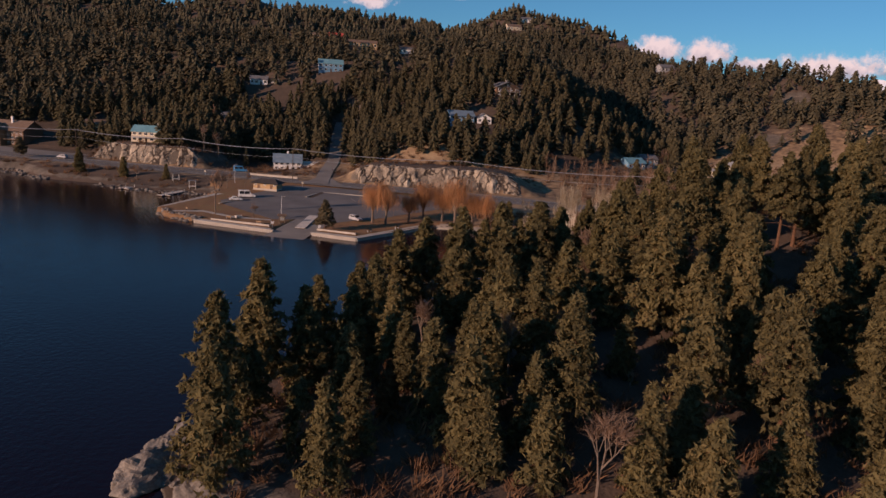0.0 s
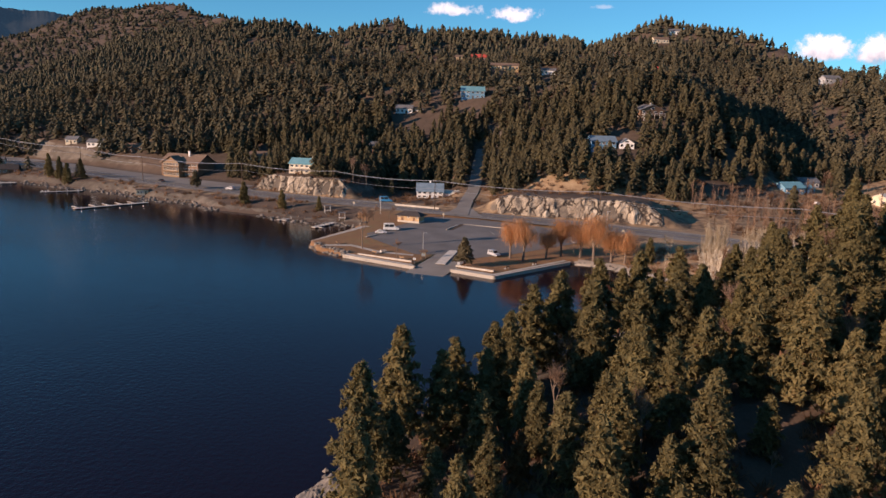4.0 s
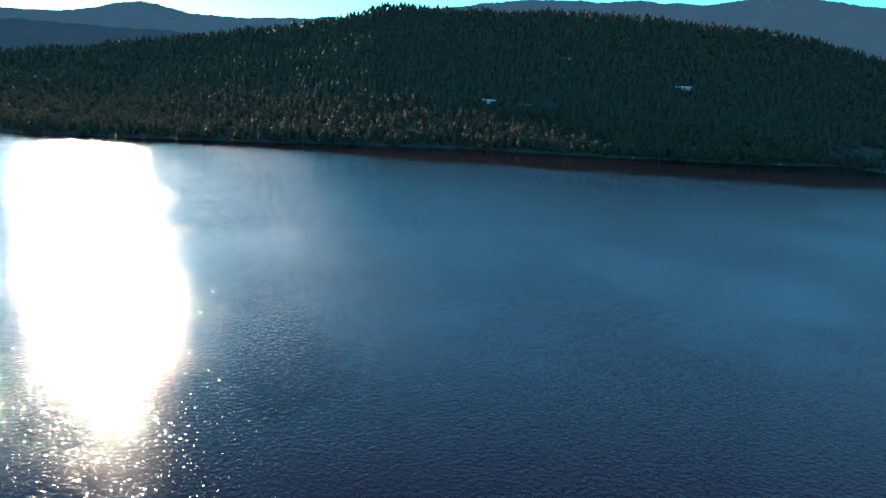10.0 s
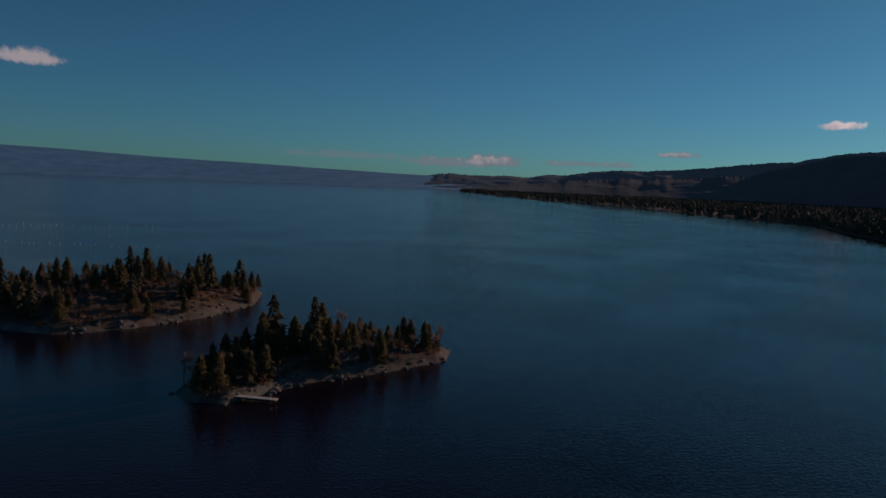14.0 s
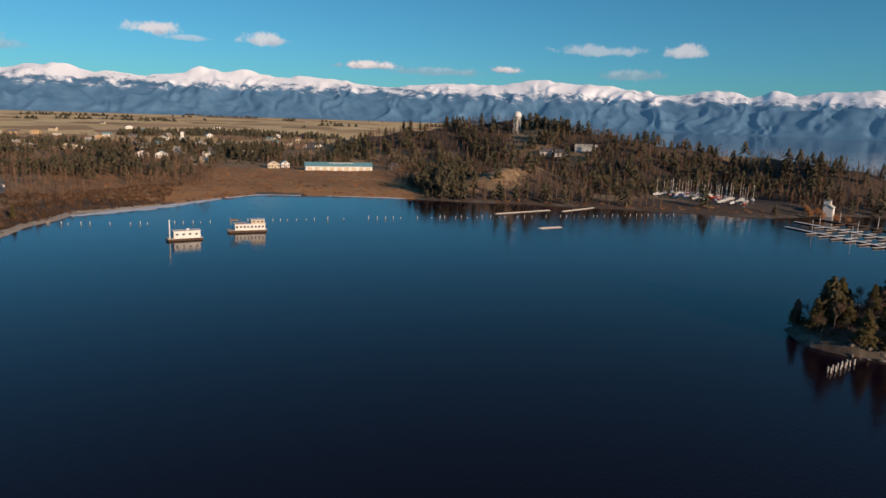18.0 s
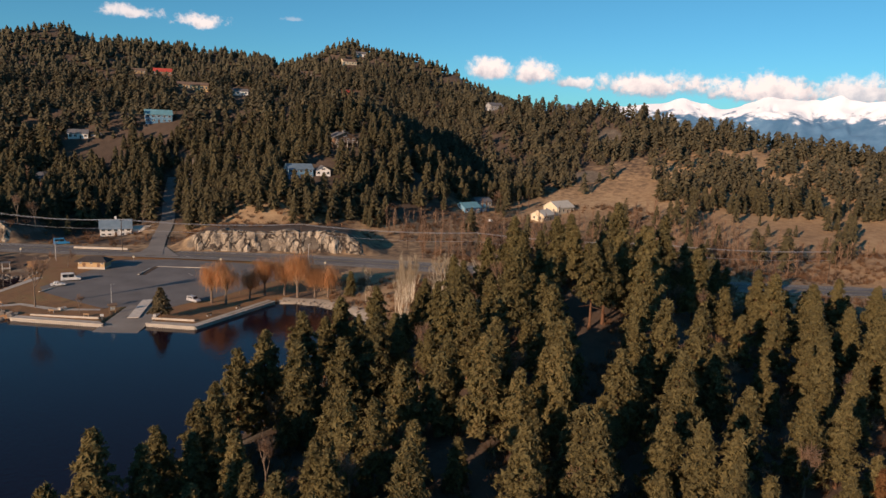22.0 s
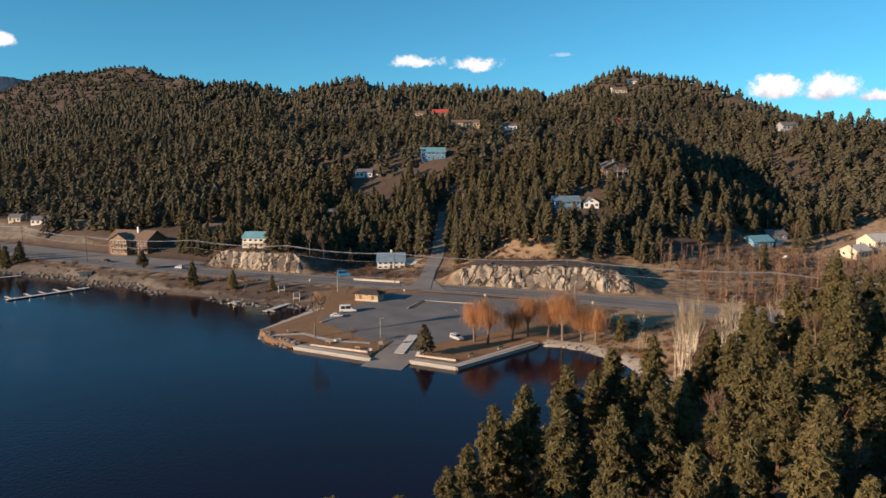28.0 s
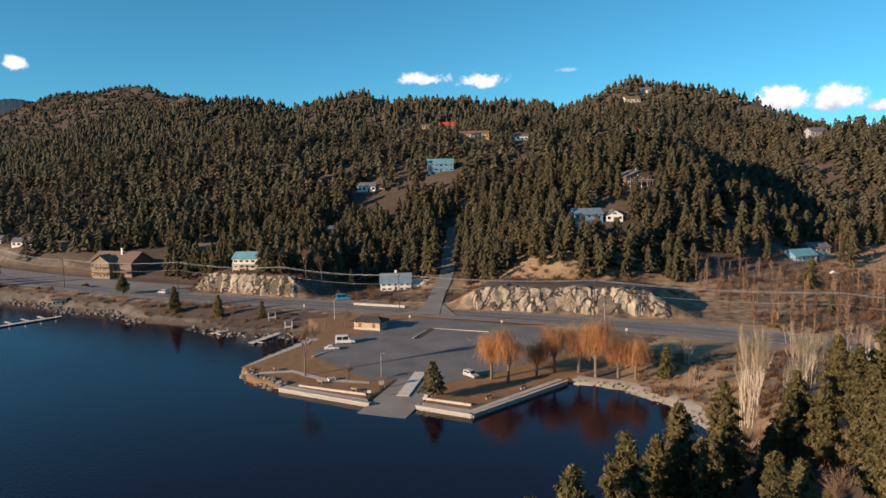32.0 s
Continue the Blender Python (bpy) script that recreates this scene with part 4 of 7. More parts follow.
M["rock"] = crag()
M["boulder"] = surface("boulders", (0.08, 0.07, 0.062), (0.30, 0.265, 0.225), 0.5, 0.95, bump=0.6, per_object=0.2)
M["white"] = surface("white_paint", (0.66, 0.64, 0.60), (0.82, 0.80, 0.76), 0.4, 0.7, bump=0.05)
M["cream"] = surface("cream_siding", (0.50, 0.42, 0.30), (0.68, 0.59, 0.44), 0.4, 0.8, bump=0.05)
M["tan"] = surface("tan_siding", (0.38, 0.25, 0.13), (0.52, 0.36, 0.20), 0.4, 0.8, bump=0.05)
M["brown"] = surface("brown_siding", (0.14, 0.08, 0.05), (0.22, 0.13, 0.08), 0.4, 0.85, bump=0.05)
M["grey"] = surface("grey_siding", (0.24, 0.25, 0.26), (0.36, 0.37, 0.38), 0.4, 0.8, bump=0.05)
M["blue_wall"] = surface("blue_siding", (0.10, 0.24, 0.36), (0.16, 0.33, 0.46), 0.4, 0.8, bump=0.05)
M["roof_brown"] = surface("brown_shingles", (0.13, 0.085, 0.06), (0.24, 0.165, 0.12), 0.8, 0.9, bump=0.3)
M["roof_grey"] = surface("grey_shingles", (0.10, 0.10, 0.105), (0.20, 0.20, 0.205), 0.8, 0.9, bump=0.3)
M["roof_teal"] = surface("teal_metal_roof", (0.10, 0.28, 0.33), (0.20, 0.42, 0.47), 0.4, 0.5, 0.1, bump=0.1)
M["roof_blue"] = surface("blue_grey_roof", (0.11, 0.17, 0.22), (0.20, 0.28, 0.34), 0.4, 0.6, bump=0.1)
M["roof_red"] = surface("red_metal_roof", (0.40, 0.05, 0.035), (0.55, 0.10, 0.07), 0.4, 0.55, bump=0.1)
M["roof_cream"] = surface("pale_metal_roof", (0.52, 0.47, 0.38), (0.70, 0.64, 0.54), 0.4, 0.5, bump=0.1)
M["roof_dark"] = surface("dark_roof", (0.035, 0.03, 0.03), (0.08, 0.07, 0.065), 0.8, 0.9, bump=0.3)
M["metal"] = surface("galvanised_steel", (0.35, 0.36, 0.37), (0.52, 0.53, 0.54), 0.8, 0.45, 0.7, bump=0.05)
M["rubber"] = surface("tyre_rubber", (0.012, 0.012, 0.012), (0.03, 0.03, 0.03), 3.0, 0.9, bump=0.1)
M["ice"] = surface("shore_ice", (0.62, 0.66, 0.70), (0.85, 0.86, 0.86), 0.15, 0.6, bump=0.2)
M["bench"] = surface("bench_wood", (0.22, 0.14, 0.08), (0.32, 0.21, 0.12), 1.0, 0.8)
for key, c in (("car_white", (0.72, 0.72, 0.70)), ("car_silver", (0.42, 0.43, 0.45)), ("car_black", (0.018, 0.018, 0.022)), ("car_blue", (0.03, 0.26, 0.50)), ("car_red", (0.42, 0.04, 0.03)), ("boat_blue", (0.05, 0.12, 0.30))):
    M[key] = surface(key.replace("car_", "").replace("boat_", "") + "_gloss_paint", tuple(v * 0.9 for v in c), c, 0.8, 0.28, bump=0.0)


def make_glass():
    m, nd, b = material("window_glass", 0.06)
    b.inputs["Base Color"].default_value = (0.02, 0.026, 0.032, 1)
    b.inputs["Specular IOR Level"].default_value = 0.6
    return m


M["glass"] = make_glass()


def box(bm, cx, cy, cz, sx, sy, sz, turn=0.0, bevel=0.0):
    """A box by its centre and sizes, turned about z by degrees."""
    r = bmesh.ops.create_cube(bm, size=1.0, matrix=pose(cx, cy, cz, 0, 0, turn) @ Matrix.Diagonal((sx, sy, sz, 1)))
    if bevel:
        edges = {e for v in r["verts"] for e in v.link_edges}
        bmesh.ops.bevel(bm, geom=list(edges), offset=bevel, segments=1, affect="EDGES")


def prism(bm, outline, y0, y1, axis="y"):
    """A solid from an outline of (x, z) pushed from y0 to y1, or of (y, z) along x."""
    put = (lambda a, b, c: (a, c, b)) if axis == "y" else (lambda a, b, c: (c, a, b))
    lo = [bm.verts.new(put(a, b, y0)) for a, b in outline]
    hi = [bm.verts.new(put(a, b, y1)) for a, b in outline]
    n = len(outline)
    bm.faces.new(lo)
    bm.faces.new(hi[::-1])
    for i in range(n):
        bm.faces.new((lo[i], hi[i], hi[(i + 1) % n], lo[(i + 1) % n]))
    bmesh.ops.recalc_face_normals(bm, faces=bm.faces[:])


def tube(bm, a, b, r0, r1=None, sides=8):
    """A tapered rod from a to b."""
    a, b = Vector(a), Vector(b)
    d = b - a
    m = Matrix.Translation((a + b) / 2) @ d.to_track_quat("Z", "Y").to_matrix().to_4x4()
    bmesh.ops.create_cone(bm, cap_ends=True, segments=sides, radius1=r0, radius2=r0 if r1 is None else r1, depth=d.length, matrix=m)


def mesh_of(name, bm, mat, smooth=False):
    me = bpy.data.meshes.new(name)
    bm.to_mesh(me)
    bm.free()
    me.materials.append(mat)
    if smooth:
        me.polygons.foreach_set("use_smooth", np.ones(len(me.polygons), bool))
    return me


def part(name, bm, mat, parent, label="", smooth=False):
    ob = new(name, mesh_of(name, bm, mat, smooth))
    ob.parent = parent
    if label:
        tagged(ob, label)
    return ob


def boxes(name, mat, parent, *specs, label="", bevel=0.0):
    bm = bmesh.new()
    for s in specs:
        box(bm, *s, bevel=bevel)
    return part(name, bm, mat, parent, label)


def thing(name, x, y, z, turn, label, category, group="", kind=""):
    ob = new(name)
    ob.empty_display_size = 0.3
    ob.matrix_basis = pose(x, y, z, 0, 0, turn)
    return tagged(ob, label, category, group, kind)


def solid(name, bm, mat, x, y, z, turn, label, category, group="", kind="", smooth=False):
    ob = new(name, mesh_of(name, bm, mat, smooth))
    ob.matrix_basis = pose(x, y, z, 0, 0, turn)
    return tagged(ob, label, category, group, kind)


def ground_z(x, y, r=0.0):
    """The lowest ground under a footprint of that radius."""
    if not r:
        return height(x, y)
    a = np.arange(8) * 0.785
    if -330 < x < 420 and -370 < y < 470:
        return min([height(x, y)] + [height(x + r * math.cos(t), y + r * math.sin(t)) for t in a])
    return float(heights(np.append(x + r * np.cos(a), x), np.append(y + r * np.sin(a), y)).min())


def add_window(parent, x, y, z, w, h, side):
    """A framed window on a wall; side: f, b (front, back) or l, r."""
    along_x = side in "fb"
    out = {"f": (0, -1), "b": (0, 1), "l": (-1, 0), "r": (1, 0)}[side]
    bm = bmesh.new()
    t = 0.09
    for dx, dz, ww, hh in ((0, h / 2, w + 0.18, t), (0, -h / 2, w + 0.18, t), (-w / 2, 0, t, h), (w / 2, 0, t, h), (0, 0, 0.05, h)):
        sx, sy = (ww, 0.12) if along_x else (0.12, ww)
        px, py = (x + dx, y) if along_x else (x, y + dx)
        box(bm, px + out[0] * 0.04, py + out[1] * 0.04, z + dz, sx, sy, hh)
    win = part("window", bm, M["white"], parent)
    boxes("pane", M["glass"], win, (x + out[0] * 0.02, y + out[1] * 0.02, z, w if along_x else 0.05, 0.05 if along_x else w, h))
    return win


def gable_roof(parent, w, d, h, rise, mat, over=0.5, along_x=True, x0=0.0, y0=0.0, thick=0.22, label=""):
    """Two pitched slabs with eaves over a block w by d whose walls are h high."""
    span, length = (d, w) if along_x else (w, d)
    s = span / 2 + over
    drop = rise * over / (span / 2)
    out = [(-s, h - drop), (0, h + rise), (s, h - drop), (s, h - drop + thick), (0, h + rise + thick), (-s, h - drop + thick)]
    bm = bmesh.new()
    prism(bm, out, -length / 2 - over, length / 2 + over, "x" if along_x else "y")
    bmesh.ops.translate(bm, verts=bm.verts[:], vec=(x0, y0, 0))
    return part("roof", bm, mat, parent, label)


def gable_walls(parent, w, d, h, rise, mat, along_x=True, x0=0.0, y0=0.0, base=1.5, label=""):
    """The walls of a block with gable ends, down to below the ground."""
    span, length = (d, w) if along_x else (w, d)
    out = [(-span / 2, -base), (-span / 2, h), (0, h + rise), (span / 2, h), (span / 2, -base)]
    bm = bmesh.new()
    prism(bm, out, -length / 2, length / 2, "x" if along_x else "y")
    bmesh.ops.translate(bm, verts=bm.verts[:], vec=(x0, y0, 0))
    return part("wall", bm, mat, parent, label)


def chimney_on(roof, x, y, z0, z1, mat):
    bm = bmesh.new()
    box(bm, x, y, (z0 + z1) / 2, 0.9, 0.9, z1 - z0)
    box(bm, x, y, z1, 1.1, 1.1, 0.18)
    return part("chimney", bm, mat, roof)


def house(x, y, turn, w, d, h, rise, wall, roof, label, along_x=True, floors=1, wins=4, chimney=None, garage=None, deck=False, group="", z=None, name="house"):
    """A house whose front looks to local -y."""
    g = ground_z(x, y, min(w, d) / 2) if z is None else z
    ob = thing(name, x, y, g, turn, label, "house", group)
    gable_walls(ob, w, d, h, rise, M[wall], along_x)
    r = gable_roof(ob, w, d, h, rise, M[roof], along_x=along_x)
    storey = h / floors
    for f in range(floors):
        zc = storey * f + storey * 0.56
        for k in range(wins):
            px = -w / 2 + w * (k + 0.5) / wins
            if f == 0 and k == wins // 2:
                continue
            add_window(ob, px, -d / 2, zc, min(1.6, w / wins * 0.55), storey * 0.45, "f")
        for k in range(max(1, wins - 2)):
            py = -d / 2 + d * (k + 0.5) / max(1, wins - 2)
            add_window(ob, -w / 2, py, zc, min(1.4, d / wins * 0.55), storey * 0.42, "l")
            add_window(ob, w / 2, py, zc, min(1.4, d / wins * 0.55), storey * 0.42, "r")
    if not along_x:
        add_window(ob, 0, -d / 2, h + rise * 0.3, min(2.0, w * 0.25), rise * 0.36, "f")
    px = -w / 2 + w * (wins // 2 + 0.5) / wins
    door = boxes("door", M["dark_wood"], ob, (px, -d / 2 - 0.03, 1.05, 1.0, 0.1, 2.1))
    boxes("handle", M["metal"], door, (px + 0.38, -d / 2 - 0.11, 1.0, 0.06, 0.08, 0.14))
    if chimney:
        chimney_on(r, chimney[0], chimney[1], h, h + rise + 1.3, M[chimney[2]])
    if garage:
        gx, gw, gd, gmat, groof = garage
        gable_walls(ob, gw, gd, 2.7, 1.3, M[gmat], True, gx, 0.5)
        gable_roof(ob, gw, gd, 2.7, 1.3, M[groof], 0.35, True, gx, 0.5)
        boxes("garage_door", M["white"], ob, (gx, 0.5 - gd / 2 - 0.03, 1.15, gw * 0.6, 0.1, 2.3))
    if deck:
        boxes("deck", M["planks"], ob, (0, -d / 2 - 1.3, storey * (floors - 1) + 0.05, w * 0.9, 2.6, 0.2))
        for k in range(5):
            boxes("post", M["planks"], ob, (-w * 0.43 + k * w * 0.215, -d / 2 - 2.5, storey * (floors - 1) / 2 - 0.3, 0.18, 0.18, storey * (floors - 1) + 2.2))
        boxes("rail", M["white"], ob, (0, -d / 2 - 2.55, storey * (floors - 1) + 1.0, w * 0.9, 0.08, 0.1))
    return ob

# ---- roads ----
def course(line, step):
    """Points along a smooth curve through a course, every step metres."""
    pts = [Vector(p) for p in line]
    pts = [2 * pts[0] - pts[1]] + pts + [2 * pts[-1] - pts[-2]]
    out = []
    for a, b, c, d in zip(pts, pts[1:], pts[2:], pts[3:]):
        n = max(2, int((c - b).length / step))
        for k in range(n):
            t = k / n
            out.append(0.5 * ((2 * b) + (c - a) * t + (2 * a - 5 * b + 4 * c - d) * t * t + (3 * b - a - 3 * c + d) * t**3))
    return out + [pts[-2]]


def ribbon(line, lo, hi, lift, dash=0, step=4.0, thick=0.0):
    """A strip beside a course, from lo to hi metres to its right; dashed where dash is given."""
    pts = course(line, step)
    bm = bmesh.new()
    rows = []
    for i, p in enumerate(pts):
        d = (pts[min(i + 1, len(pts) - 1)] - pts[max(i - 1, 0)]).to_2d().normalized()
        n = Vector((d.y, -d.x, 0))
        rows.append([bm.verts.new(p + n * s + Vector((0, 0, lift))) for s in (lo, hi)])
    for i in range(len(rows) - 1):
        if not dash or (i // dash) % 2 == 0:
            bm.faces.new((rows[i][0], rows[i][1], rows[i + 1][1], rows[i + 1][0]))
    bmesh.ops.recalc_face_normals(bm, faces=bm.faces[:])
    if bm.faces and bm.faces[:][0].normal.z < 0:
        bmesh.ops.reverse_faces(bm, faces=bm.faces[:])
    return bm


def structure(name, bm, mat, label, category):
    return tagged(new(name, mesh_of(name, bm, mat)), label, category, kind="structure")


road = structure("road", ribbon(HIGHWAY, -6.2, 6.2, 0.10), M["asphalt"], "two-lane asphalt highway curving along the lake shore", "road")
part("centre_line", ribbon(HIGHWAY, -0.22, 0.0, 0.13), M["yellow"], road, "yellow centre line")
part("edge_line", ribbon(HIGHWAY, -5.2, -5.0, 0.13), M["line"], road)
part("edge_line", ribbon(HIGHWAY, 5.0, 5.2, 0.13), M["line"], road)
shoulder = structure("road_shoulder", ribbon(HIGHWAY, -9.2, 9.4, 0.05), M["old_asphalt"], "pale gravelled shoulder beside the highway", "shoulder")
side = structure("side_road", ribbon(SIDE_ROAD, -3.2, 3.2, 0.3), M["old_asphalt"], "steep narrow asphalt road climbing between trees", "road")
structure("apron", ribbon(FORECOURT, -9.5, 8.5, 0.14), M["old_asphalt"], "wide worn asphalt forecourt beside the highway", "forecourt")
bm = bmesh.new()
bm.faces.new([bm.verts.new(q) for q in ((-24, 303.5, 4.2), (-1, 297, 4.2), (-3.5, 306, 4.3), (-6.6, 318, 4.72), (-13.8, 318, 4.72), (-16.5, 309, 4.3))])
structure("junction", bm, M["old_asphalt"], "flared pale asphalt mouth of the side road", "road")
part("edge_line", ribbon([(200, 195, 4), (240, 178, 4.1), (300, 157.5, 4.5), (370, 148, 4.8)], -0.2, 0.2, 0.16), M["yellow"], road)

# ---- the boat ramp park ----
PARK_Z = lambda y: min(3.8, max(0.8, 0.9 + 0.038 * (y - 226)))


def slab(ring, lift, thick=0.0):
    bm = bmesh.new()
    top = [bm.verts.new((x, y, PARK_Z(y) + lift)) for x, y in ring]
    bm.faces.new(top)
    if thick:
        low = [bm.verts.new((x, y, PARK_Z(y) + lift - thick)) for x, y in ring]
        for i in range(len(ring)):
            j = (i + 1) % len(ring)
            bm.faces.new((top[i], top[j], low[j], low[i]))
    bmesh.ops.recalc_face_normals(bm, faces=bm.faces[:])
    if bm.faces[:][0].normal.z < 0:
        bmesh.ops.reverse_faces(bm, faces=bm.faces[:])
    return bm


LOT = [(-23.5, 230.5), (-33, 241), (-42.5, 252), (-45, 259), (-38, 270), (-24, 296), (-2, 294.5), (22, 285), (40, 274), (36, 259), (22, 247), (8, 235), (1, 231.5), (-4.6, 227.5), (-14, 231.5)]
structure("parking_lot", slab(LOT, 0.06), M["asphalt"], "grey asphalt parking lot of a lakeside boat launch", "parking lot")
stripe_bm = bmesh.new()
for k in range(7):
    x0, y0 = 2 + 5.0 * k, 270.5 - 1.6 * k
    box(stripe_bm, x0, y0, PARK_Z(y0) + 0.075, 0.12, 9.0, 0.02, 18)
structure("parking_stripe", stripe_bm, M["line"], "worn white parking stripes on the asphalt", "road marking")
for a, b in (((-15.3, 270.5), (-10.7, 284)), ((-9.5, 283.5), (9.5, 277.5)), ((-36, 265), (-44, 252))):
    d = Vector(b) - Vector(a)
    bm = bmesh.new()
    box(bm, 0, 0, 0.08, d.length, 0.5, 0.24, 0, 0.03)
    structure("kerb", bm, M["concrete"], "low concrete kerb edging the parking lot", "kerb").matrix_basis = pose((a[0] + b[0]) / 2, (a[1] + b[1]) / 2, PARK_Z((a[1] + b[1]) / 2) + 0.02, 0, 0, math.degrees(math.atan2(d.y, d.x)))
island_bm = slab([(-14.6, 271), (-13, 270.6), (-8.6, 282.6), (-10.2, 283.6)], 0.1)
structure("planting_strip", island_bm, M["dark_wood"], "bark-covered strip inside a kerb in the parking lot", "planting strip")
for ring in ([(-46.6, 226.6), (-46, 228), (-22.8, 216.4), (-22.3, 214.9)], [(-63, 243), (-60.5, 245.5), (-46, 272), (-48.6, 273)], [(-9.3, 212.2), (-8.9, 213.8), (2.6, 208.2), (26.2, 231.2), (27.4, 230.2), (2.6, 206.1)], [(-57, 237), (-56, 239), (-47, 240.5), (-36, 233), (-24, 230), (-24, 228.4), (-37, 231), (-47, 238.4)]):
    structure("footpath", slab(ring, 0.05), M["concrete"], "pale concrete footpath along the water", "footpath")


def make_ramp():
    bm = bmesh.new()
    u = Vector((0.3, 0.954, 0))
    for a, b, c, d in (((-24.2, 209.0), (-12.6, 204.6), (-4.6, 228.2), (-16.2, 232.4)),):
        vs = [bm.verts.new((p[0], p[1], z)) for p, z in ((a, 0.03), (b, -0.02), (c, 1.12), (d, 1.24))]
        bm.faces.new(vs)
        far = [bm.verts.new((p[0] - 1.6, p[1] - 5, -1.6)) for p in (a, b)]
        bm.faces.new((vs[1], vs[0], far[0], far[1]))
    bmesh.ops.recalc_face_normals(bm, faces=bm.faces[:])
    if bm.faces[:][0].normal.z < 0:
        bmesh.ops.reverse_faces(bm, faces=bm.faces[:])
    structure("boat_ramp", bm, M["old_asphalt"], "grey concrete boat ramp sloping into the lake", "boat ramp")


make_ramp()


def seawall(pts, top=0.92):
    """A ribbed retaining wall along the water with a concrete cap."""
    ob = thing("seawall", pts[0][0], pts[0][1], 0, 0, "pale ribbed retaining wall with a concrete cap, standing in the lake", "retaining wall", kind="structure")
    rib = bmesh.new()
    box(rib, 0, 0, 0, 0.34, 0.22, 1.3)
    me = mesh_of("rib", rib, M["planks"])
    for a, b in zip(pts, pts[1:]):
        a, b = Vector(a), Vector(b)
        d = b - a
        turn = math.degrees(math.atan2(d.y, d.x))
        mid = (a + b) / 2 - Vector(pts[0])
        n = Vector((d.y, -d.x)).normalized()
        boxes("wall", M["concrete"], ob, (mid.x, mid.y, top / 2 - 1.0, d.length + 0.3, 0.5, top + 1.8, turn))
        boxes("cap", M["concrete"], ob, (mid.x, mid.y, top, d.length + 0.6, 0.95, 0.22, turn))
        k = int(d.length / 0.62)
        for i in range(k):
            p = a + d * ((i + 0.5) / k) + n * 0.34 - Vector(pts[0])
            r = new("rib", me)
            r.parent = ob
            r.matrix_basis = pose(p.x, p.y, 0.12, 0, 0, turn)


seawall([(-47, 226), (-22, 213.4)])
seawall([(-10.2, 211.4), (2.8, 205), (28, 229.5)])
for a, b in (((-42.3, 227.4), (-23.5, 219.6)), ((-9.0, 216.2), (2.8, 210.9))):
    d = Vector(b) - Vector(a)
    bm = bmesh.new()
    box(bm, 0, 0, 0.25, d.length, 0.45, 0.6, 0, 0.04)
    solid("low_wall", bm, M["concrete"], (a[0] + b[0]) / 2, (a[1] + b[1]) / 2, PARK_Z((a[1] + b[1]) / 2), math.degrees(math.atan2(d.y, d.x)), "low pale concrete sitting wall on the lawn", "wall", "low walls by the water")


def dock(x, y, turn, length, width, label, fingers=(), piles=4, z=0.45, mat="planks", group="lake docks"):
    """A floating dock from the shore at x, y outwards along its turn; fingers: at, length, side."""
    ob = thing("dock", x, y, 0, turn, label, "dock", group)
    n = max(2, int(length / 3))
    boxes("float", M["dark_wood"], ob, (length / 2, 0, z - 0.3, length * 0.98, width * 0.86, 0.45))
    seg = length / n
    bm = bmesh.new()
    box(bm, 0, 0, 0, seg - 0.06, width, 0.14, 0, 0.02)
    me = mesh_of("deck_section", bm, M[mat])
    for k in range(n):
        s = new("deck_section", me)
        s.parent, s.matrix_basis = ob, pose(seg * (k + 0.5), 0, z, 0, 0, 0)
    for at, fl, side in fingers:
        f = boxes("finger", M[mat], ob, (at, side * (width / 2 + fl / 2), z - 0.02, 0.9, fl, 0.14), bevel=0.02)
        boxes("float", M["dark_wood"], f, (at, side * (width / 2 + fl / 2), z - 0.28, 0.7, fl * 0.96, 0.36))
    for k in range(piles):
        bm = bmesh.new()
        px = length * (k + 0.5) / piles
        tube(bm, (px, width / 2 + 0.18, -2.5), (px, width / 2 + 0.18, 1.5), 0.14, sides=8)
        part("pile", bm, M["metal"], ob)
    return ob


dock(-10.8, 236.5, -101, 18, 3.2, "broad pale boarding dock lying on the boat ramp", piles=0, z=1.45, group="ramp docks").matrix_basis = pose(-10.8, 236.5, 0.3, 0, 3.0, -101)
dock(-57.5, 244, 180, 4.6, 1.6, "small pale floating dock at the rocky point", piles=2)
dock(-64, 291, 247, 15.5, 2.4, "pale floating dock beside a timber frame", ((13.5, 2.4, 1),))
dock(-78.6, 303, 229, 15.5, 2.0, "floating dock with a short side finger", ((6, 4.5, -1), (14, 3.4, 1)))
dock(-163, 326, 232, 34, 2.4, "long floating dock with five narrow slips", ((6, 7, -1), (12, 7, -1), (18, 7, -1), (24, 7, -1), (31.5, 7, -1)), 6)
dock(-214, 358, 215, 20, 2.0, "floating dock with a square end", ((16, 6, -1), (18.8, 6, -1)))
dock(-266, 380, 205, 19, 4.5, "broad white-edged floating swim platform", (), 4)
dock(-397, 440, 255, 24, 2.4, "floating dock with two side fingers", ((20, 7, -1), (12, 6, -1)))
dock(-450, 460, 215, 16, 2.2, "narrow floating dock on a wooded shore", ())
dock(-326, 410, 215, 18, 2.4, "pale floating dock by a shore cottage", ((15, 5, 1),))
dock(-372, 424, 205, 14, 2.0, "short pale floating dock", ())
dock(-500, 460, 215, 16, 2.4, "pale floating dock among shore trees", ((13, 5, -1),))
dock(-625, 449, 205, 18, 2.2, "pale floating dock on the far shore", ())
dock(-690, 455, 215, 20, 2.4, "pale floating dock on the far shore", ((16, 6, 1),))
dock(-800, 335, 190, 34, 3.0, "long pale floating dock on the shaded shore", ((20, 9, 1), (31, 9, 1)))
dock(-765, 165, 185, 26, 3.0, "pale floating dock on the shaded shore", ((22, 8, -1),))
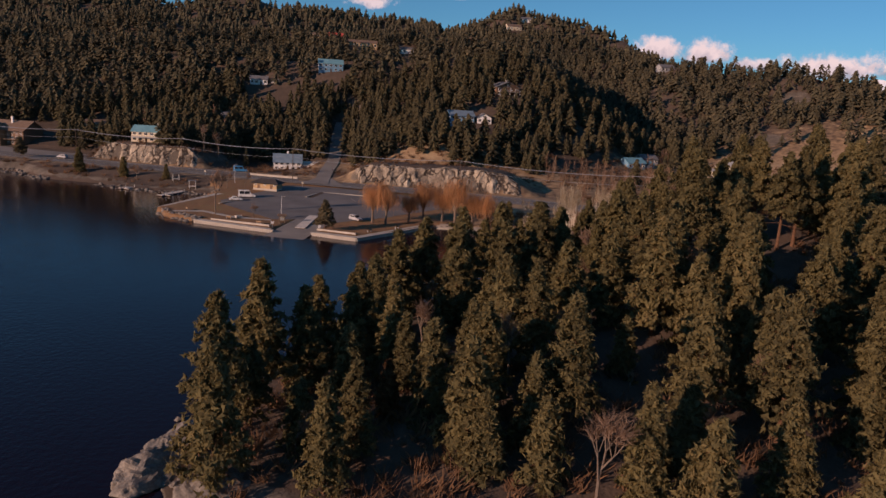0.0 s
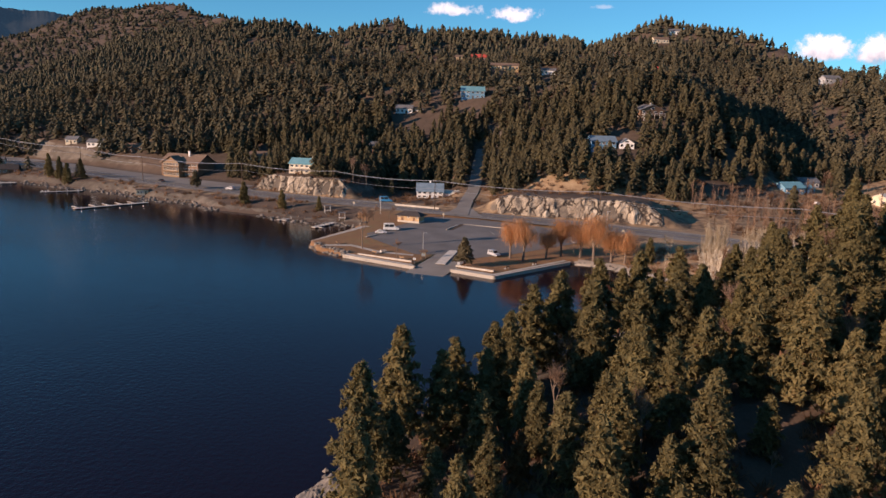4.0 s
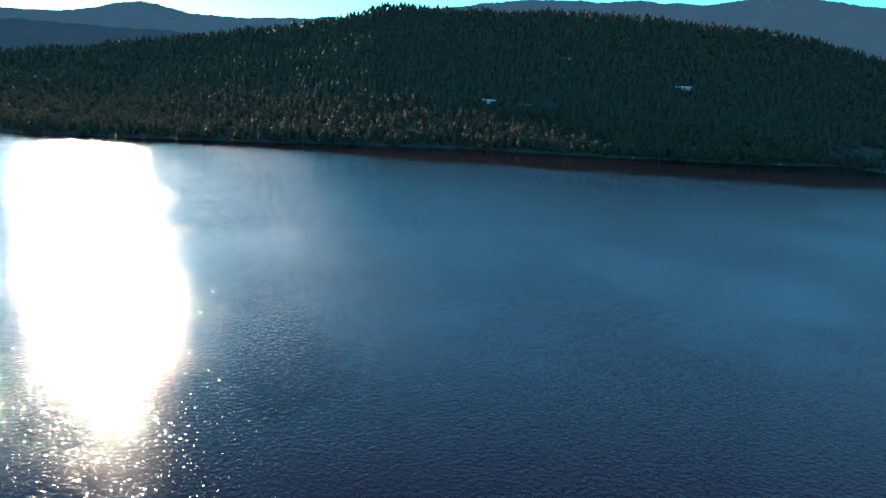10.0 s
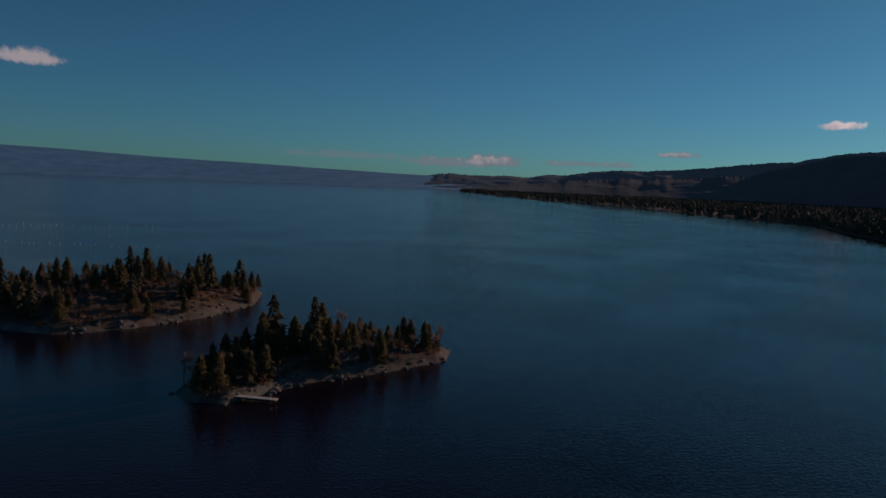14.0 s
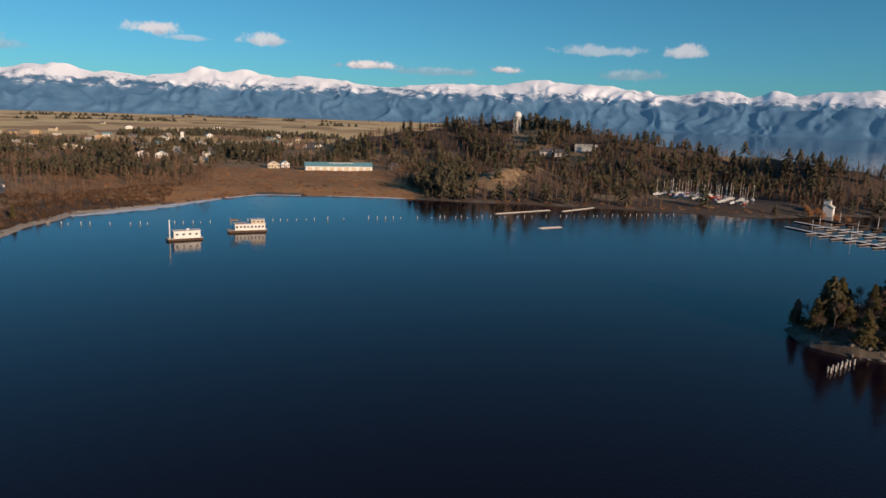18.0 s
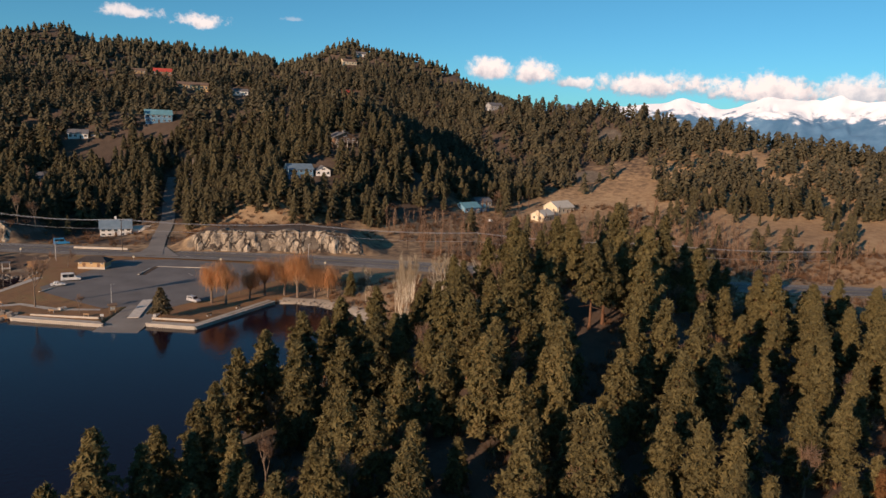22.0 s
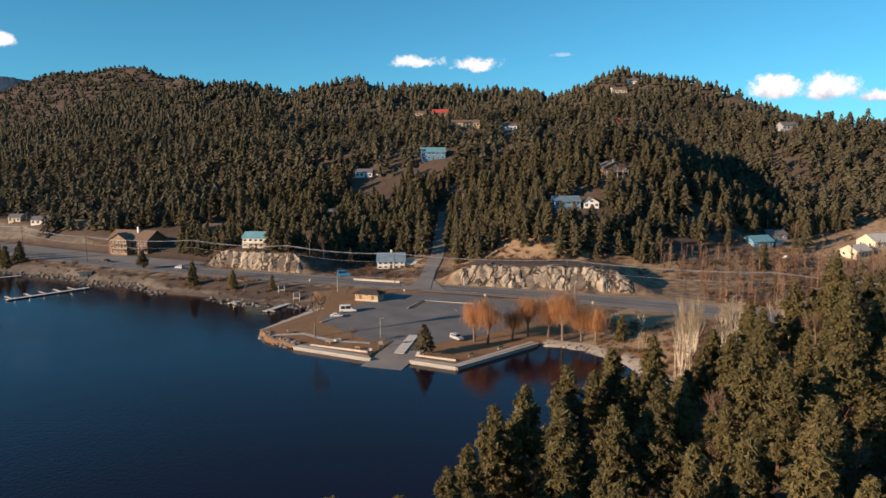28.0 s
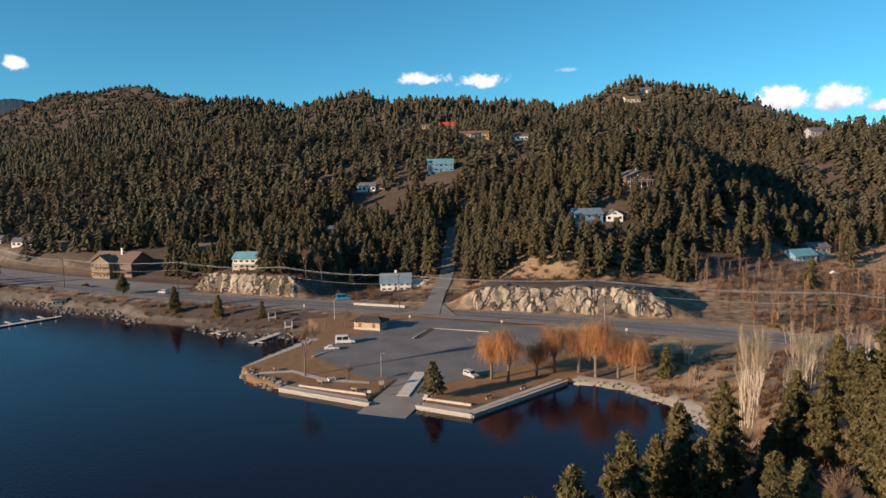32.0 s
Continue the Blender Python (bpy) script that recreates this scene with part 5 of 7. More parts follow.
dock(-562, 452, 210, 22, 3.0, "long pale floating dock by a sandy beach", ())
dock(-745, 462, 215, 32, 3.0, "long pale floating dock on the far shore", ())
dock(146, -213, 183, 18, 1.8, "pale wooden pier of a wooded island", ((9, 5, 1), (17, 5, 1)), 5, 1.1, group="island docks")
dock(29, -184, 163, 13.5, 1.8, "narrow pale wooden pier of a rocky island", (), 3, 1.0, group="island docks")


# ---- vehicles ----
def wheel(parent, x, y, r=0.36):
    bm = bmesh.new()
    bmesh.ops.create_cone(bm, cap_ends=True, segments=14, radius1=r, radius2=r, depth=0.24, matrix=pose(x, y, r, 90))
    bmesh.ops.bevel(bm, geom=[e for e in bm.edges if e.calc_face_angle(0) > 1], offset=0.04, segments=1, affect="EDGES")
    t = part("tyre", bm, M["rubber"], parent)
    bm = bmesh.new()
    bmesh.ops.create_cone(bm, cap_ends=True, segments=12, radius1=r * 0.6, radius2=r * 0.6, depth=0.27, matrix=pose(x, y, r, 90))
    part("rim", bm, M["metal"], t)


def vehicle(x, y, turn, style, paint, label, z=None, group=""):
    """A car, truck or van; its nose points along +x."""
    z = ground_z(x, y) if z is None else z
    ob = thing(style, x, y, z, turn, label, "car" if style == "car" else style, group)
    ln, w, belt, top = {"car": (4.5, 1.8, 0.95, 1.5), "suv": (4.9, 1.95, 1.1, 1.85), "pickup_truck": (5.8, 2.0, 1.1, 1.85), "van": (5.8, 2.0, 1.2, 2.5), "camper_van": (6.2, 2.2, 1.2, 2.7)}[style]
    a, b = -ln / 2, ln / 2
    hull = [(a, 0.35), (a, belt), (b - 1.25, belt + 0.02), (b - 0.15, belt - 0.2), (b, 0.7), (b - 0.05, 0.35)]
    bm = bmesh.new()
    prism(bm, hull, -w / 2, w / 2)
    bmesh.ops.bevel(bm, geom=bm.edges[:], offset=0.08, segments=2, affect="EDGES")
    part("body", bm, M[paint], ob, smooth=False)
    back = {"car": a + 0.7, "suv": a + 0.1, "pickup_truck": a + 0.06, "van": a + 0.05, "camper_van": a + 0.05}[style]
    front = b - (1.3 if style != "van" else 1.0)
    cab = [(back, belt - 0.03), (back + (0.5 if style == "car" else 0.12), top), (front - 0.85, top), (front, belt - 0.03)]
    bm = bmesh.new()
    prism(bm, cab, -w / 2 + 0.06, w / 2 - 0.06)
    bmesh.ops.bevel(bm, geom=bm.edges[:], offset=0.07, segments=2, affect="EDGES")
    part("cabin", bm, M[paint], ob)
    h0, h1 = belt + 0.05, top - 0.14
    for s in (-1, 1):
        for x0, x1 in ((back + 0.55, (back + front) / 2 - 0.25), ((back + front) / 2 - 0.1, front - 0.75)):
            boxes("window", M["glass"], ob, ((x0 + x1) / 2, s * (w / 2 - 0.055), (h0 + h1) / 2, x1 - x0, 0.03, (h1 - h0) * 0.82))
    bm = bmesh.new()
    prism(bm, [(front - 0.16, h0 + 0.02), (front - 0.72, h1 + 0.06), (front - 0.68, h1 + 0.08), (front - 0.1, h0 + 0.02)], -w / 2 + 0.2, w / 2 - 0.2)
    part("windshield", bm, M["glass"], ob)
    for s in (-1, 1):
        boxes("headlight", M["white"], ob, (b - 0.03, s * (w / 2 - 0.3), 0.72, 0.08, 0.34, 0.16))
        boxes("tail_light", M["car_red"], ob, (a - 0.01, s * (w / 2 - 0.16), 0.85, 0.06, 0.16, 0.3))
        for wx in (a + 0.95, b - 0.95):
            wheel(ob, wx, s * (w / 2 - 0.1))
    boxes("front_bumper", M["metal"], ob, (b + 0.02, 0, 0.48, 0.14, w * 0.92, 0.2))
    boxes("rear_bumper", M["metal"], ob, (a - 0.02, 0, 0.48, 0.14, w * 0.92, 0.2))
    return ob


pz = PARK_Z
vehicle(3.0, 232.8, -52, "suv", "car_silver", "silver pickup-like vehicle parked alone on the asphalt lot", pz(233) + 0.07)
vehicle(-36.6, 266.5, 8, "camper_van", "car_white", "white camper van parked at the edge of the lot", pz(266) + 0.07)
vehicle(-39.6, 259.6, 10, "car", "car_white", "white car parked beside the camper van", pz(259) + 0.07)
vehicle(-48.5, 333, 10, "camper_van", "car_blue", "bright blue camper parked beyond the highway")
vehicle(-178, 372, 150, "car", "car_black", "dark car parked before the lodge", 5.1)
vehicle(366, 158.6, 12, "van", "car_white", "white van driving on the highway", 4.95)
vehicle(272, 180.2, 160, "car", "car_black", "black car on the highway", 4.35)
vehicle(168, 366, 20, "car", "car_white", "white car parked near a teal-roofed house")
vehicle(-132, 352, 155, "suv", "car_silver", "silver car parked on the worn forecourt", 4.75)


# ---- park furniture ----
def restroom():
    x, y = -31, 285
    ob = thing("restroom_building", x, y, pz(285) + 0.04, -18, "low park building with tan walls and a dark hipped roof", "building")
    boxes("wall", M["tan"], ob, (0, 0, 1.3, 9.6, 5.4, 2.9))
    boxes("base", M["concrete"], ob, (0, 0, 0.25, 9.8, 5.6, 0.8))
    bm = bmesh.new()
    b = [bm.verts.new(p) for p in ((-6, -3.8, 2.7), (6, -3.8, 2.7), (6, 3.8, 2.7), (-6, 3.8, 2.7))]
    t = [bm.verts.new(p) for p in ((-3, 0, 4.3), (3, 0, 4.3))]
    bm.faces.new(b[::-1])
    for f in ((b[0], b[1], t[1], t[0]), (b[2], b[3], t[0], t[1]), (b[1], b[2], t[1]), (b[3], b[0], t[0])):
        bm.faces.new(f)
    part("roof", bm, M["roof_dark"], ob)
    for px in (-2.6, 2.6):
        d = boxes("door", M["brown"], ob, (px, -2.73, 1.1, 1.1, 0.1, 2.1))
        boxes("handle", M["metal"], d, (px + 0.4, -2.8, 1.05, 0.08, 0.08, 0.2))
    for px in (-4, 0, 4):
        add_window(ob, px, -2.7, 2.1, 0.9, 0.5, "f")


restroom()


def kiosk(x, y, turn, label):
    ob = thing("notice_kiosk", x, y, pz(y), turn, label, "kiosk")
    for s in (-1, 1):
        boxes("post", M["bench"], ob, (s * 0.8, 0, 1.3, 0.16, 0.16, 2.8))
    boxes("board", M["cream"], ob, (0, 0, 1.5, 1.5, 0.08, 1.3))
    boxes("notice", M["white"], ob, (-0.3, -0.06, 1.6, 0.5, 0.03, 0.7), (0.35, -0.06, 1.45, 0.4, 0.03, 0.5))
    gable_roof(ob, 2.2, 1.0, 2.5, 0.4, M["roof_brown"], 0.2, True)


kiosk(-20.2, 225, 20, "small roofed notice board at the head of the ramp")


def lamp_post(x, y, z, label="tall grey lamp post in the parking lot"):
    ob = thing("lamp_post", x, y, z, 0, label, "lamp post", "lamp posts")
    bm = bmesh.new()
    tube(bm, (0, 0, 0), (0, 0, 7.5), 0.11, 0.07)
    part("pole", bm, M["metal"], ob)
    boxes("arm", M["metal"], ob, (0.4, 0, 7.5, 0.9, 0.08, 0.08))
    boxes("lamp_head", M["grey"], ob, (0.85, 0, 7.46, 0.6, 0.28, 0.14))


lamp_post(-20.9, 231, pz(231))
lamp_post(47.5, 277.5, 4.0)
lamp_post(-45.5, 297, 3.8)


def sign(x, y, z, turn, w, h, top, label, face="white"):
    ob = thing("sign", x, y, z, turn, label, "sign", "roadside signs")
    boxes("post", M["metal"], ob, (0, 0.05, top / 2, 0.09, 0.09, top))
    boxes("panel", M[face], ob, (0, -0.02, top - h / 2, w, 0.05, h))


sign(-22.4, 217.4, 0.8, 10, 0.9, 0.7, 2.0, "small white sign beside the boat ramp")
sign(-8.2, 213.8, 0.8, 10, 0.8, 0.8, 2.0, "small white sign beside the boat ramp")
for sx, sy, tr in ((372, 166, -60), (440, 148, -70), (486, 158, -70), (545, 205, -60), (560, 188, -60), (330, 156, -75), (285, 182, -75), (390, 148, -70)):
    sign(sx, sy, ground_z(sx, sy), tr, 1.0, 1.1, 2.6, "white road sign on a post beside the highway")
for sx, sy in ((-18, 292.5), (14, 284), (52, 266), (-60, 312)):
    sign(sx, sy, ground_z(sx, sy), 0, 0.7, 0.8, 2.4, "small sign on a metal post at the junction", "cream")


def bench(x, y, turn):
    ob = thing("park_bench", x, y, pz(y) + 0.02, turn, "brown wooden park bench on the lawn", "bench", "park benches")
    for k in range(3):
        boxes("slat", M["bench"], ob, (0, -0.2 + 0.18 * k, 0.46, 1.8, 0.15, 0.05))
    boxes("backrest", M["bench"], ob, (0, 0.28, 0.8, 1.8, 0.06, 0.4))
    for s in (-0.7, 0.7):
        boxes("leg", M["metal"], ob, (s, 0.05, 0.22, 0.08, 0.55, 0.46))


for bx, by, bt in ((-27, 223, 155), (-37, 229, 155), (7, 216, 220), (16, 223.5, 225), (-52, 240, 120)):
    bench(bx, by, bt)


def picnic_shelter():
    ob = thing("picnic_table", -34.5, 231.5, pz(231), 30, "pale picnic table with benches on the dry lawn", "table")
    boxes("tabletop", M["planks"], ob, (0, 0, 0.75, 2.2, 0.8, 0.08))
    for s in (-1, 1):
        boxes("bench", M["planks"], ob, (0, s * 0.75, 0.45, 2.2, 0.3, 0.06))
        boxes("leg", M["planks"], ob, (s * 0.8, 0, 0.37, 0.1, 1.4, 0.74))


picnic_shelter()


def frame_stand(x, y, turn):
    """A timber lookout frame on the rocks."""
    ob = thing("timber_frame", x, y, ground_z(x, y), turn, "open timber frame with a small roof on the rocky shore", "shelter")
    for sx in (-1.2, 1.2):
        for sy in (-1.0, 1.0):
            boxes("post", M["planks"], ob, (sx, sy, 1.4, 0.2, 0.2, 3.6))
    boxes("platform", M["planks"], ob, (0, 0, 0.9, 2.9, 2.4, 0.15))
    boxes("roof", M["roof_grey"], ob, (0, 0, 3.2, 3.2, 2.8, 0.18))


frame_stand(-70, 303, 20)
frame_stand(-61.5, 293.5, 10)


# ---- poles and cables along the highway ----
POLES = [(-410, 500), (-330, 462), (-250, 418), (-188, 372), (-127.7, 358), (-75, 338), (-23.4, 312.5), (47, 293), (115, 262), (175, 228), (240, 200)]


def pole_line():
    tops = []
    for x, y in POLES:
        z = ground_z(x, y)
        ob = thing("utility_pole", x, y, z, -25, "dark wooden utility pole with a crossarm beside the highway", "utility pole", "utility poles")
        bm = bmesh.new()
        tube(bm, (0, 0, -1), (0, 0, 13.6), 0.2, 0.13)
        part("pole", bm, M["dark_wood"], ob)
        arm = boxes("crossarm", M["dark_wood"], ob, (0, 0, 13.0, 0.14, 2.6, 0.16))
        for s in (-1.15, 0.4, 1.15):
            bm = bmesh.new()
            tube(bm, (0, s, 13.05), (0, s, 13.35), 0.06, 0.04)
            part("insulator", bm, M["white"], arm)
        tops.append((x, y, z))
    for (ax, ay, az), (bx, by, bz) in zip(tops, tops[1:]):
        cx, cy = (ax + bx) / 2, (ay + by) / 2
        span = thing("power_cable", cx, cy, 0, 0, "thin sagging power cables between wooden poles", "cable", "cables along the highway")
        c, s = math.cos(radians(-25)), math.sin(radians(-25))
        for off, hgt in ((-1.15, 13.35), (0.4, 13.35), (1.15, 13.35), (0.1, 9.8)):
            ox, oy = -s * off, c * off
            pts = []
            for k in range(9):
                t = k / 8
                pts.append(Vector((ax + (bx - ax) * t + ox - cx, ay + (by - ay) * t + oy - cy, az + (bz - az) * t + hgt - 4 * 1.3 * t * (1 - t))))
            side = Vector((ay - by, bx - ax, 0)).normalized() * 0.04
            rise = Vector((0, 0, 0.045))
            ring = np.array([tuple(p + o) for p in pts for o in (side, rise, -side, -rise)])
            quads = [(4 * k + m, 4 * k + (m + 1) % 4, 4 * k + 4 + (m + 1) % 4, 4 * k + 4 + m) for k in range(8) for m in range(4)]
            new("wire", mesh_arrays("wire", ring, np.array(quads), M["metal"])).parent = span


pole_line()

# ---- trees near the camera ----
def pine_crown(r, tall, boughs, wide, start, droop):
    """Needle tufts along separate boughs, so that the outline stays ragged; triangles."""
    v, f = [], []
    for b in range(boughs):
        h = start + (1 - start) * ((b + r.random()) / boughs) ** 0.9
        reach = (wide * tall * 1.06 * ((1 - h) / (1 - start)) ** 0.68 + 0.28) * r.choice((0.6, 0.85, 0.95, 1.0, 1.1, 1.25))
        az = b * 2.4 + r.uniform(-0.5, 0.5)
        out, side = Vector((math.cos(az), math.sin(az), 0)), Vector((-math.sin(az), math.cos(az), 0))
        lift = r.uniform(-0.15, 0.2)
        for k in range(max(5, int(6 + 3.6 * reach))):
            t = 0.18 + 0.82 * r.random() ** 0.7
            fan = reach * 0.20 * (1.15 - t * 0.5)
            c = out * reach * t + side * r.gauss(0, fan) + Vector((0, 0, h * tall + (lift - droop * t) * reach * t + r.gauss(0, 0.16)))
            for _ in range(4):
                n = (out * 0.75 + Vector((r.gauss(0, 0.55), r.gauss(0, 0.55), r.gauss(0.45, 0.45)))).normalized()
                d = n.cross(Vector((r.gauss(0, 1), r.gauss(0, 1), r.gauss(0, 1)))).normalized()
                s = n.cross(d) * r.uniform(0.13, 0.29)
                o = c + Vector((r.gauss(0, 0.15), r.gauss(0, 0.15), r.gauss(0, 0.12)))
                k0 = len(v)
                v += [o - d * 0.25 + s, o - d * 0.25 - s, o + d * r.uniform(0.4, 0.85)]
                f.append((k0, k0 + 1, k0 + 2))
    return v, f


def make_pine(name, seed, tall, boughs, wide, start, label, mat="needle", bark="bark", droop=0.25):
    r = random.Random(seed)
    ob = thing(name, 0, 0, 0, 0, label, "tree")
    bm = bmesh.new()
    lean = (r.uniform(-0.3, 0.3), r.uniform(-0.3, 0.3))
    pts = [(lean[0] * t * t, lean[1] * t * t, -0.6 + (tall * 0.97 + 0.6) * t) for t in (0, 0.12, 0.4, 0.7, 1.0)]
    rad = [tall * 0.021 + 0.06, tall * 0.016 + 0.02, tall * 0.012, tall * 0.007, 0.03]
    for a, b, ra, rb in zip(pts, pts[1:], rad, rad[1:]):
        tube(bm, a, b, ra, rb, 7)
    for _ in range(26):
        h = start * 0.8 + (0.95 - start * 0.8) * r.random()
        a = r.uniform(0, 6.28)
        ln = wide * tall * (1 - h) ** 0.7 * 0.9
        z = h * tall
        tube(bm, (0, 0, z), (ln * math.cos(a), ln * math.sin(a), z - droop * ln + 0.3), 0.07, 0.02, 4)
    part("trunk", bm, M[bark], ob)
    v, f = pine_crown(r, tall, boughs, wide, start, droop)
    cr = new("crown", mesh_arrays("crown", np.array([tuple(p) for p in v]), np.array(f), M[mat]))
    cr.parent = ob
    return ob


def bare_tree(name, seed, tall, label, bark, twig, stems=1, spread=0.35, fine=1.0, start=0.3, up=0.6):
    """A leafless tree: forking limbs that end in fine twigs."""
    r = random.Random(seed)
    ob = thing(name, 0, 0, 0, 0, label, "tree")
    trunk, twv, twf = bmesh.new(), [], []

    def grow(p, d, ln, rad, depth):
        q = p + d * ln
        tube(trunk, p, q, rad, rad * 0.65, 5 if depth < 2 else 3)
        if depth >= 3:
            for _ in range(int(9 * fine)):
                t = Vector((r.gauss(0, 1), r.gauss(0, 1), r.gauss(up, 0.6))).normalized()
                a = p + (q - p) * r.random()
                e = a + (d * 0.6 + t).normalized() * ln * r.uniform(0.5, 1.2)
                s = t.orthogonal().normalized() * 0.035
                k = len(twv)
                twv.extend([a + s, a - s, e])
                twf.append((k, k + 1, k + 2))
            return
        for k in range(r.choice((2, 3, 3))):
            nd = (d + Vector((r.gauss(0, spread), r.gauss(0, spread), r.uniform(0.0, 0.3)))).normalized()
            grow(p + (q - p) * r.uniform(0.6, 1.0), nd, ln * r.uniform(0.55, 0.8), rad * 0.6, depth + 1)

    for s in range(stems):
        a = 6.28 * s / stems
        o = Vector((3.2 * math.cos(a) * r.uniform(0.2, 1), 3.2 * math.sin(a) * r.uniform(0.2, 1), -0.3)) if stems > 1 else Vector((0, 0, -0.3))
        d = Vector((0.10 * math.cos(a) + r.gauss(0, 0.04), 0.10 * math.sin(a) + r.gauss(0, 0.04), 1)).normalized() if stems > 1 else Vector((0, 0, 1))
        grow(o, d, tall * r.uniform(0.36, 0.46), tall * 0.014 + 0.03 if stems == 1 else tall * 0.0046 + 0.015, 0)
    part("trunk", trunk, M[bark], ob)
    cr = new("crown", mesh_arrays("crown", np.array([tuple(p) for p in twv]), np.array(twf), M[twig]))
    cr.parent = ob
    return ob


def willow(name, seed, tall, label):
    """A weeping willow with long orange hanging twigs."""
    r = random.Random(seed)
    ob = thing(name, 0, 0, 0, 0, label, "tree")
    bm, v, f = bmesh.new(), [], []
    tube(bm, (0, 0, -0.4), (0.2, 0, tall * 0.3), 0.42, 0.3, 8)
    for _ in range(11):
        a, up = r.uniform(0, 6.28), r.uniform(0.6, 1.0)
        tip = Vector((math.cos(a) * tall * 0.42 * (1.35 - up), math.sin(a) * tall * 0.42 * (1.35 - up), tall * up * 1.05))
        mid = Vector((tip.x * 0.5, tip.y * 0.5, tall * (0.3 + 0.35 * up)))
        tube(bm, (0.2, 0, tall * 0.28), mid, 0.2, 0.12, 5)
        tube(bm, mid, tip, 0.12, 0.04, 4)
        for _ in range(190):
            t = r.random()
            p = mid + (tip - mid) * t + Vector((r.gauss(0, 1), r.gauss(0, 1), r.gauss(0, 0.6))) * tall * 0.075
            ln = r.uniform(0.05, 0.30) * tall * (0.45 + 0.8 * r.random())
            e = p + Vector((r.gauss(0, 0.7), r.gauss(0, 0.7), -ln))
            e.z = max(e.z, 0.5 + r.random())
            w = Vector((r.gauss(0, 1), r.gauss(0, 1), 0)).normalized() * 0.028
            k = len(v)
            v += [p - w, p + w, e + w * 0.5, e - w * 0.5]
            f += [(k, k + 1, k + 2), (k, k + 2, k + 3)]
    part("trunk", bm, M["grey_bark"], ob)
    cr = new("crown", mesh_arrays("crown", np.array([tuple(p) for p in v]), np.array(f), M["willow"]))
    cr.parent = ob
    return ob


PINES = [
    make_pine("pine_tree", 1, 17, 82, 0.235, 0.16, "tall olive-green pine with a dense ragged crown on the wooded point"),
    make_pine("pine_tree", 2, 20, 92, 0.215, 0.22, "tall olive-green pine with a bare lower trunk on the wooded point"),
    make_pine("pine_tree", 3, 14, 74, 0.265, 0.08, "bushy olive-green pine with branches almost to the ground"),
    make_pine("fir_tree", 4, 18, 90, 0.195, 0.08, "narrow dark green fir with drooping limbs among pines", droop=0.4),
    make_pine("pine_tree", 5, 21, 80, 0.205, 0.34, "very tall pine with a reddish trunk and a high crown"),
    make_pine("fir_tree", 6, 11, 66, 0.25, 0.06, "young cone-shaped fir among taller pines", droop=0.35),
]
RUSTY = make_pine("dying_fir_tree", 7, 10, 46, 0.20, 0.10, "rust-brown dying fir at the shore", mat="rust", droop=0.35)
SPRUCE = make_pine("spruce_tree", 8, 9.0, 66, 0.30, 0.20, "bushy grey-green evergreen tree on the park lawn", mat="juniper", droop=0.1)
COTTON = bare_tree("cottonwood_tree", 11, 15, "tall leafless brown tree with fine twigs", "grey_bark", "twig", 1, 0.42, 2.6)
BIRCH = bare_tree("birch_tree", 12, 17, "clump of leafless pale-stemmed trees with fine upright twigs", "pale_bark", "birch_twig", 8, 0.12, 0.7, up=2.2)
SMALL = bare_tree("bare_tree", 13, 7, "small leafless reddish tree", "grey_bark", "twig", 1, 0.5, 2.2)
ALDER = bare_tree("alder_tree", 14, 10, "slender leafless pale tree among red-brown shrubs", "pale_bark", "birch_twig", 4, 0.22, 1.0, up=1.2)
WILLOWS = [willow("willow_tree", 21, 12.5, "orange leafless willow with hanging twigs beside the parking lot"), willow("willow_tree", 22, 11, "orange leafless willow with hanging twigs beside the parking lot")]


def plant(ob, x, y, scale=1.0, turn=None, group="", z=None):
    z = ground_z(x, y) if z is None else z
    c = copy_thing(ob, pose(x, y, z, 0, 0, (x * 37 + y * 91) % 360 if turn is None else turn) @ Matrix.Scale(scale, 4))
    if group:
        tagged(c, group=group)
    return c


def spread(ring, gap, seed, count, inset=3.0):
    """Places inside a ring, no closer together than gap."""
    r = random.Random(seed)
    xs, ys = [p[0] for p in ring], [p[1] for p in ring]
    cand = np.array([(r.uniform(min(xs), max(xs)), r.uniform(min(ys), max(ys))) for _ in range(count * 14)])
    ok = in_ring(cand[:, 0], cand[:, 1], ring) & (shore_distance(cand[:, 0], cand[:, 1]) > inset)
    out = []
    for x, y in cand[ok]:
        if all((x - a) ** 2 + (y - b) ** 2 > gap * gap for a, b in out):
            out.append((x, y))
            if len(out) == count:
                break
    return out


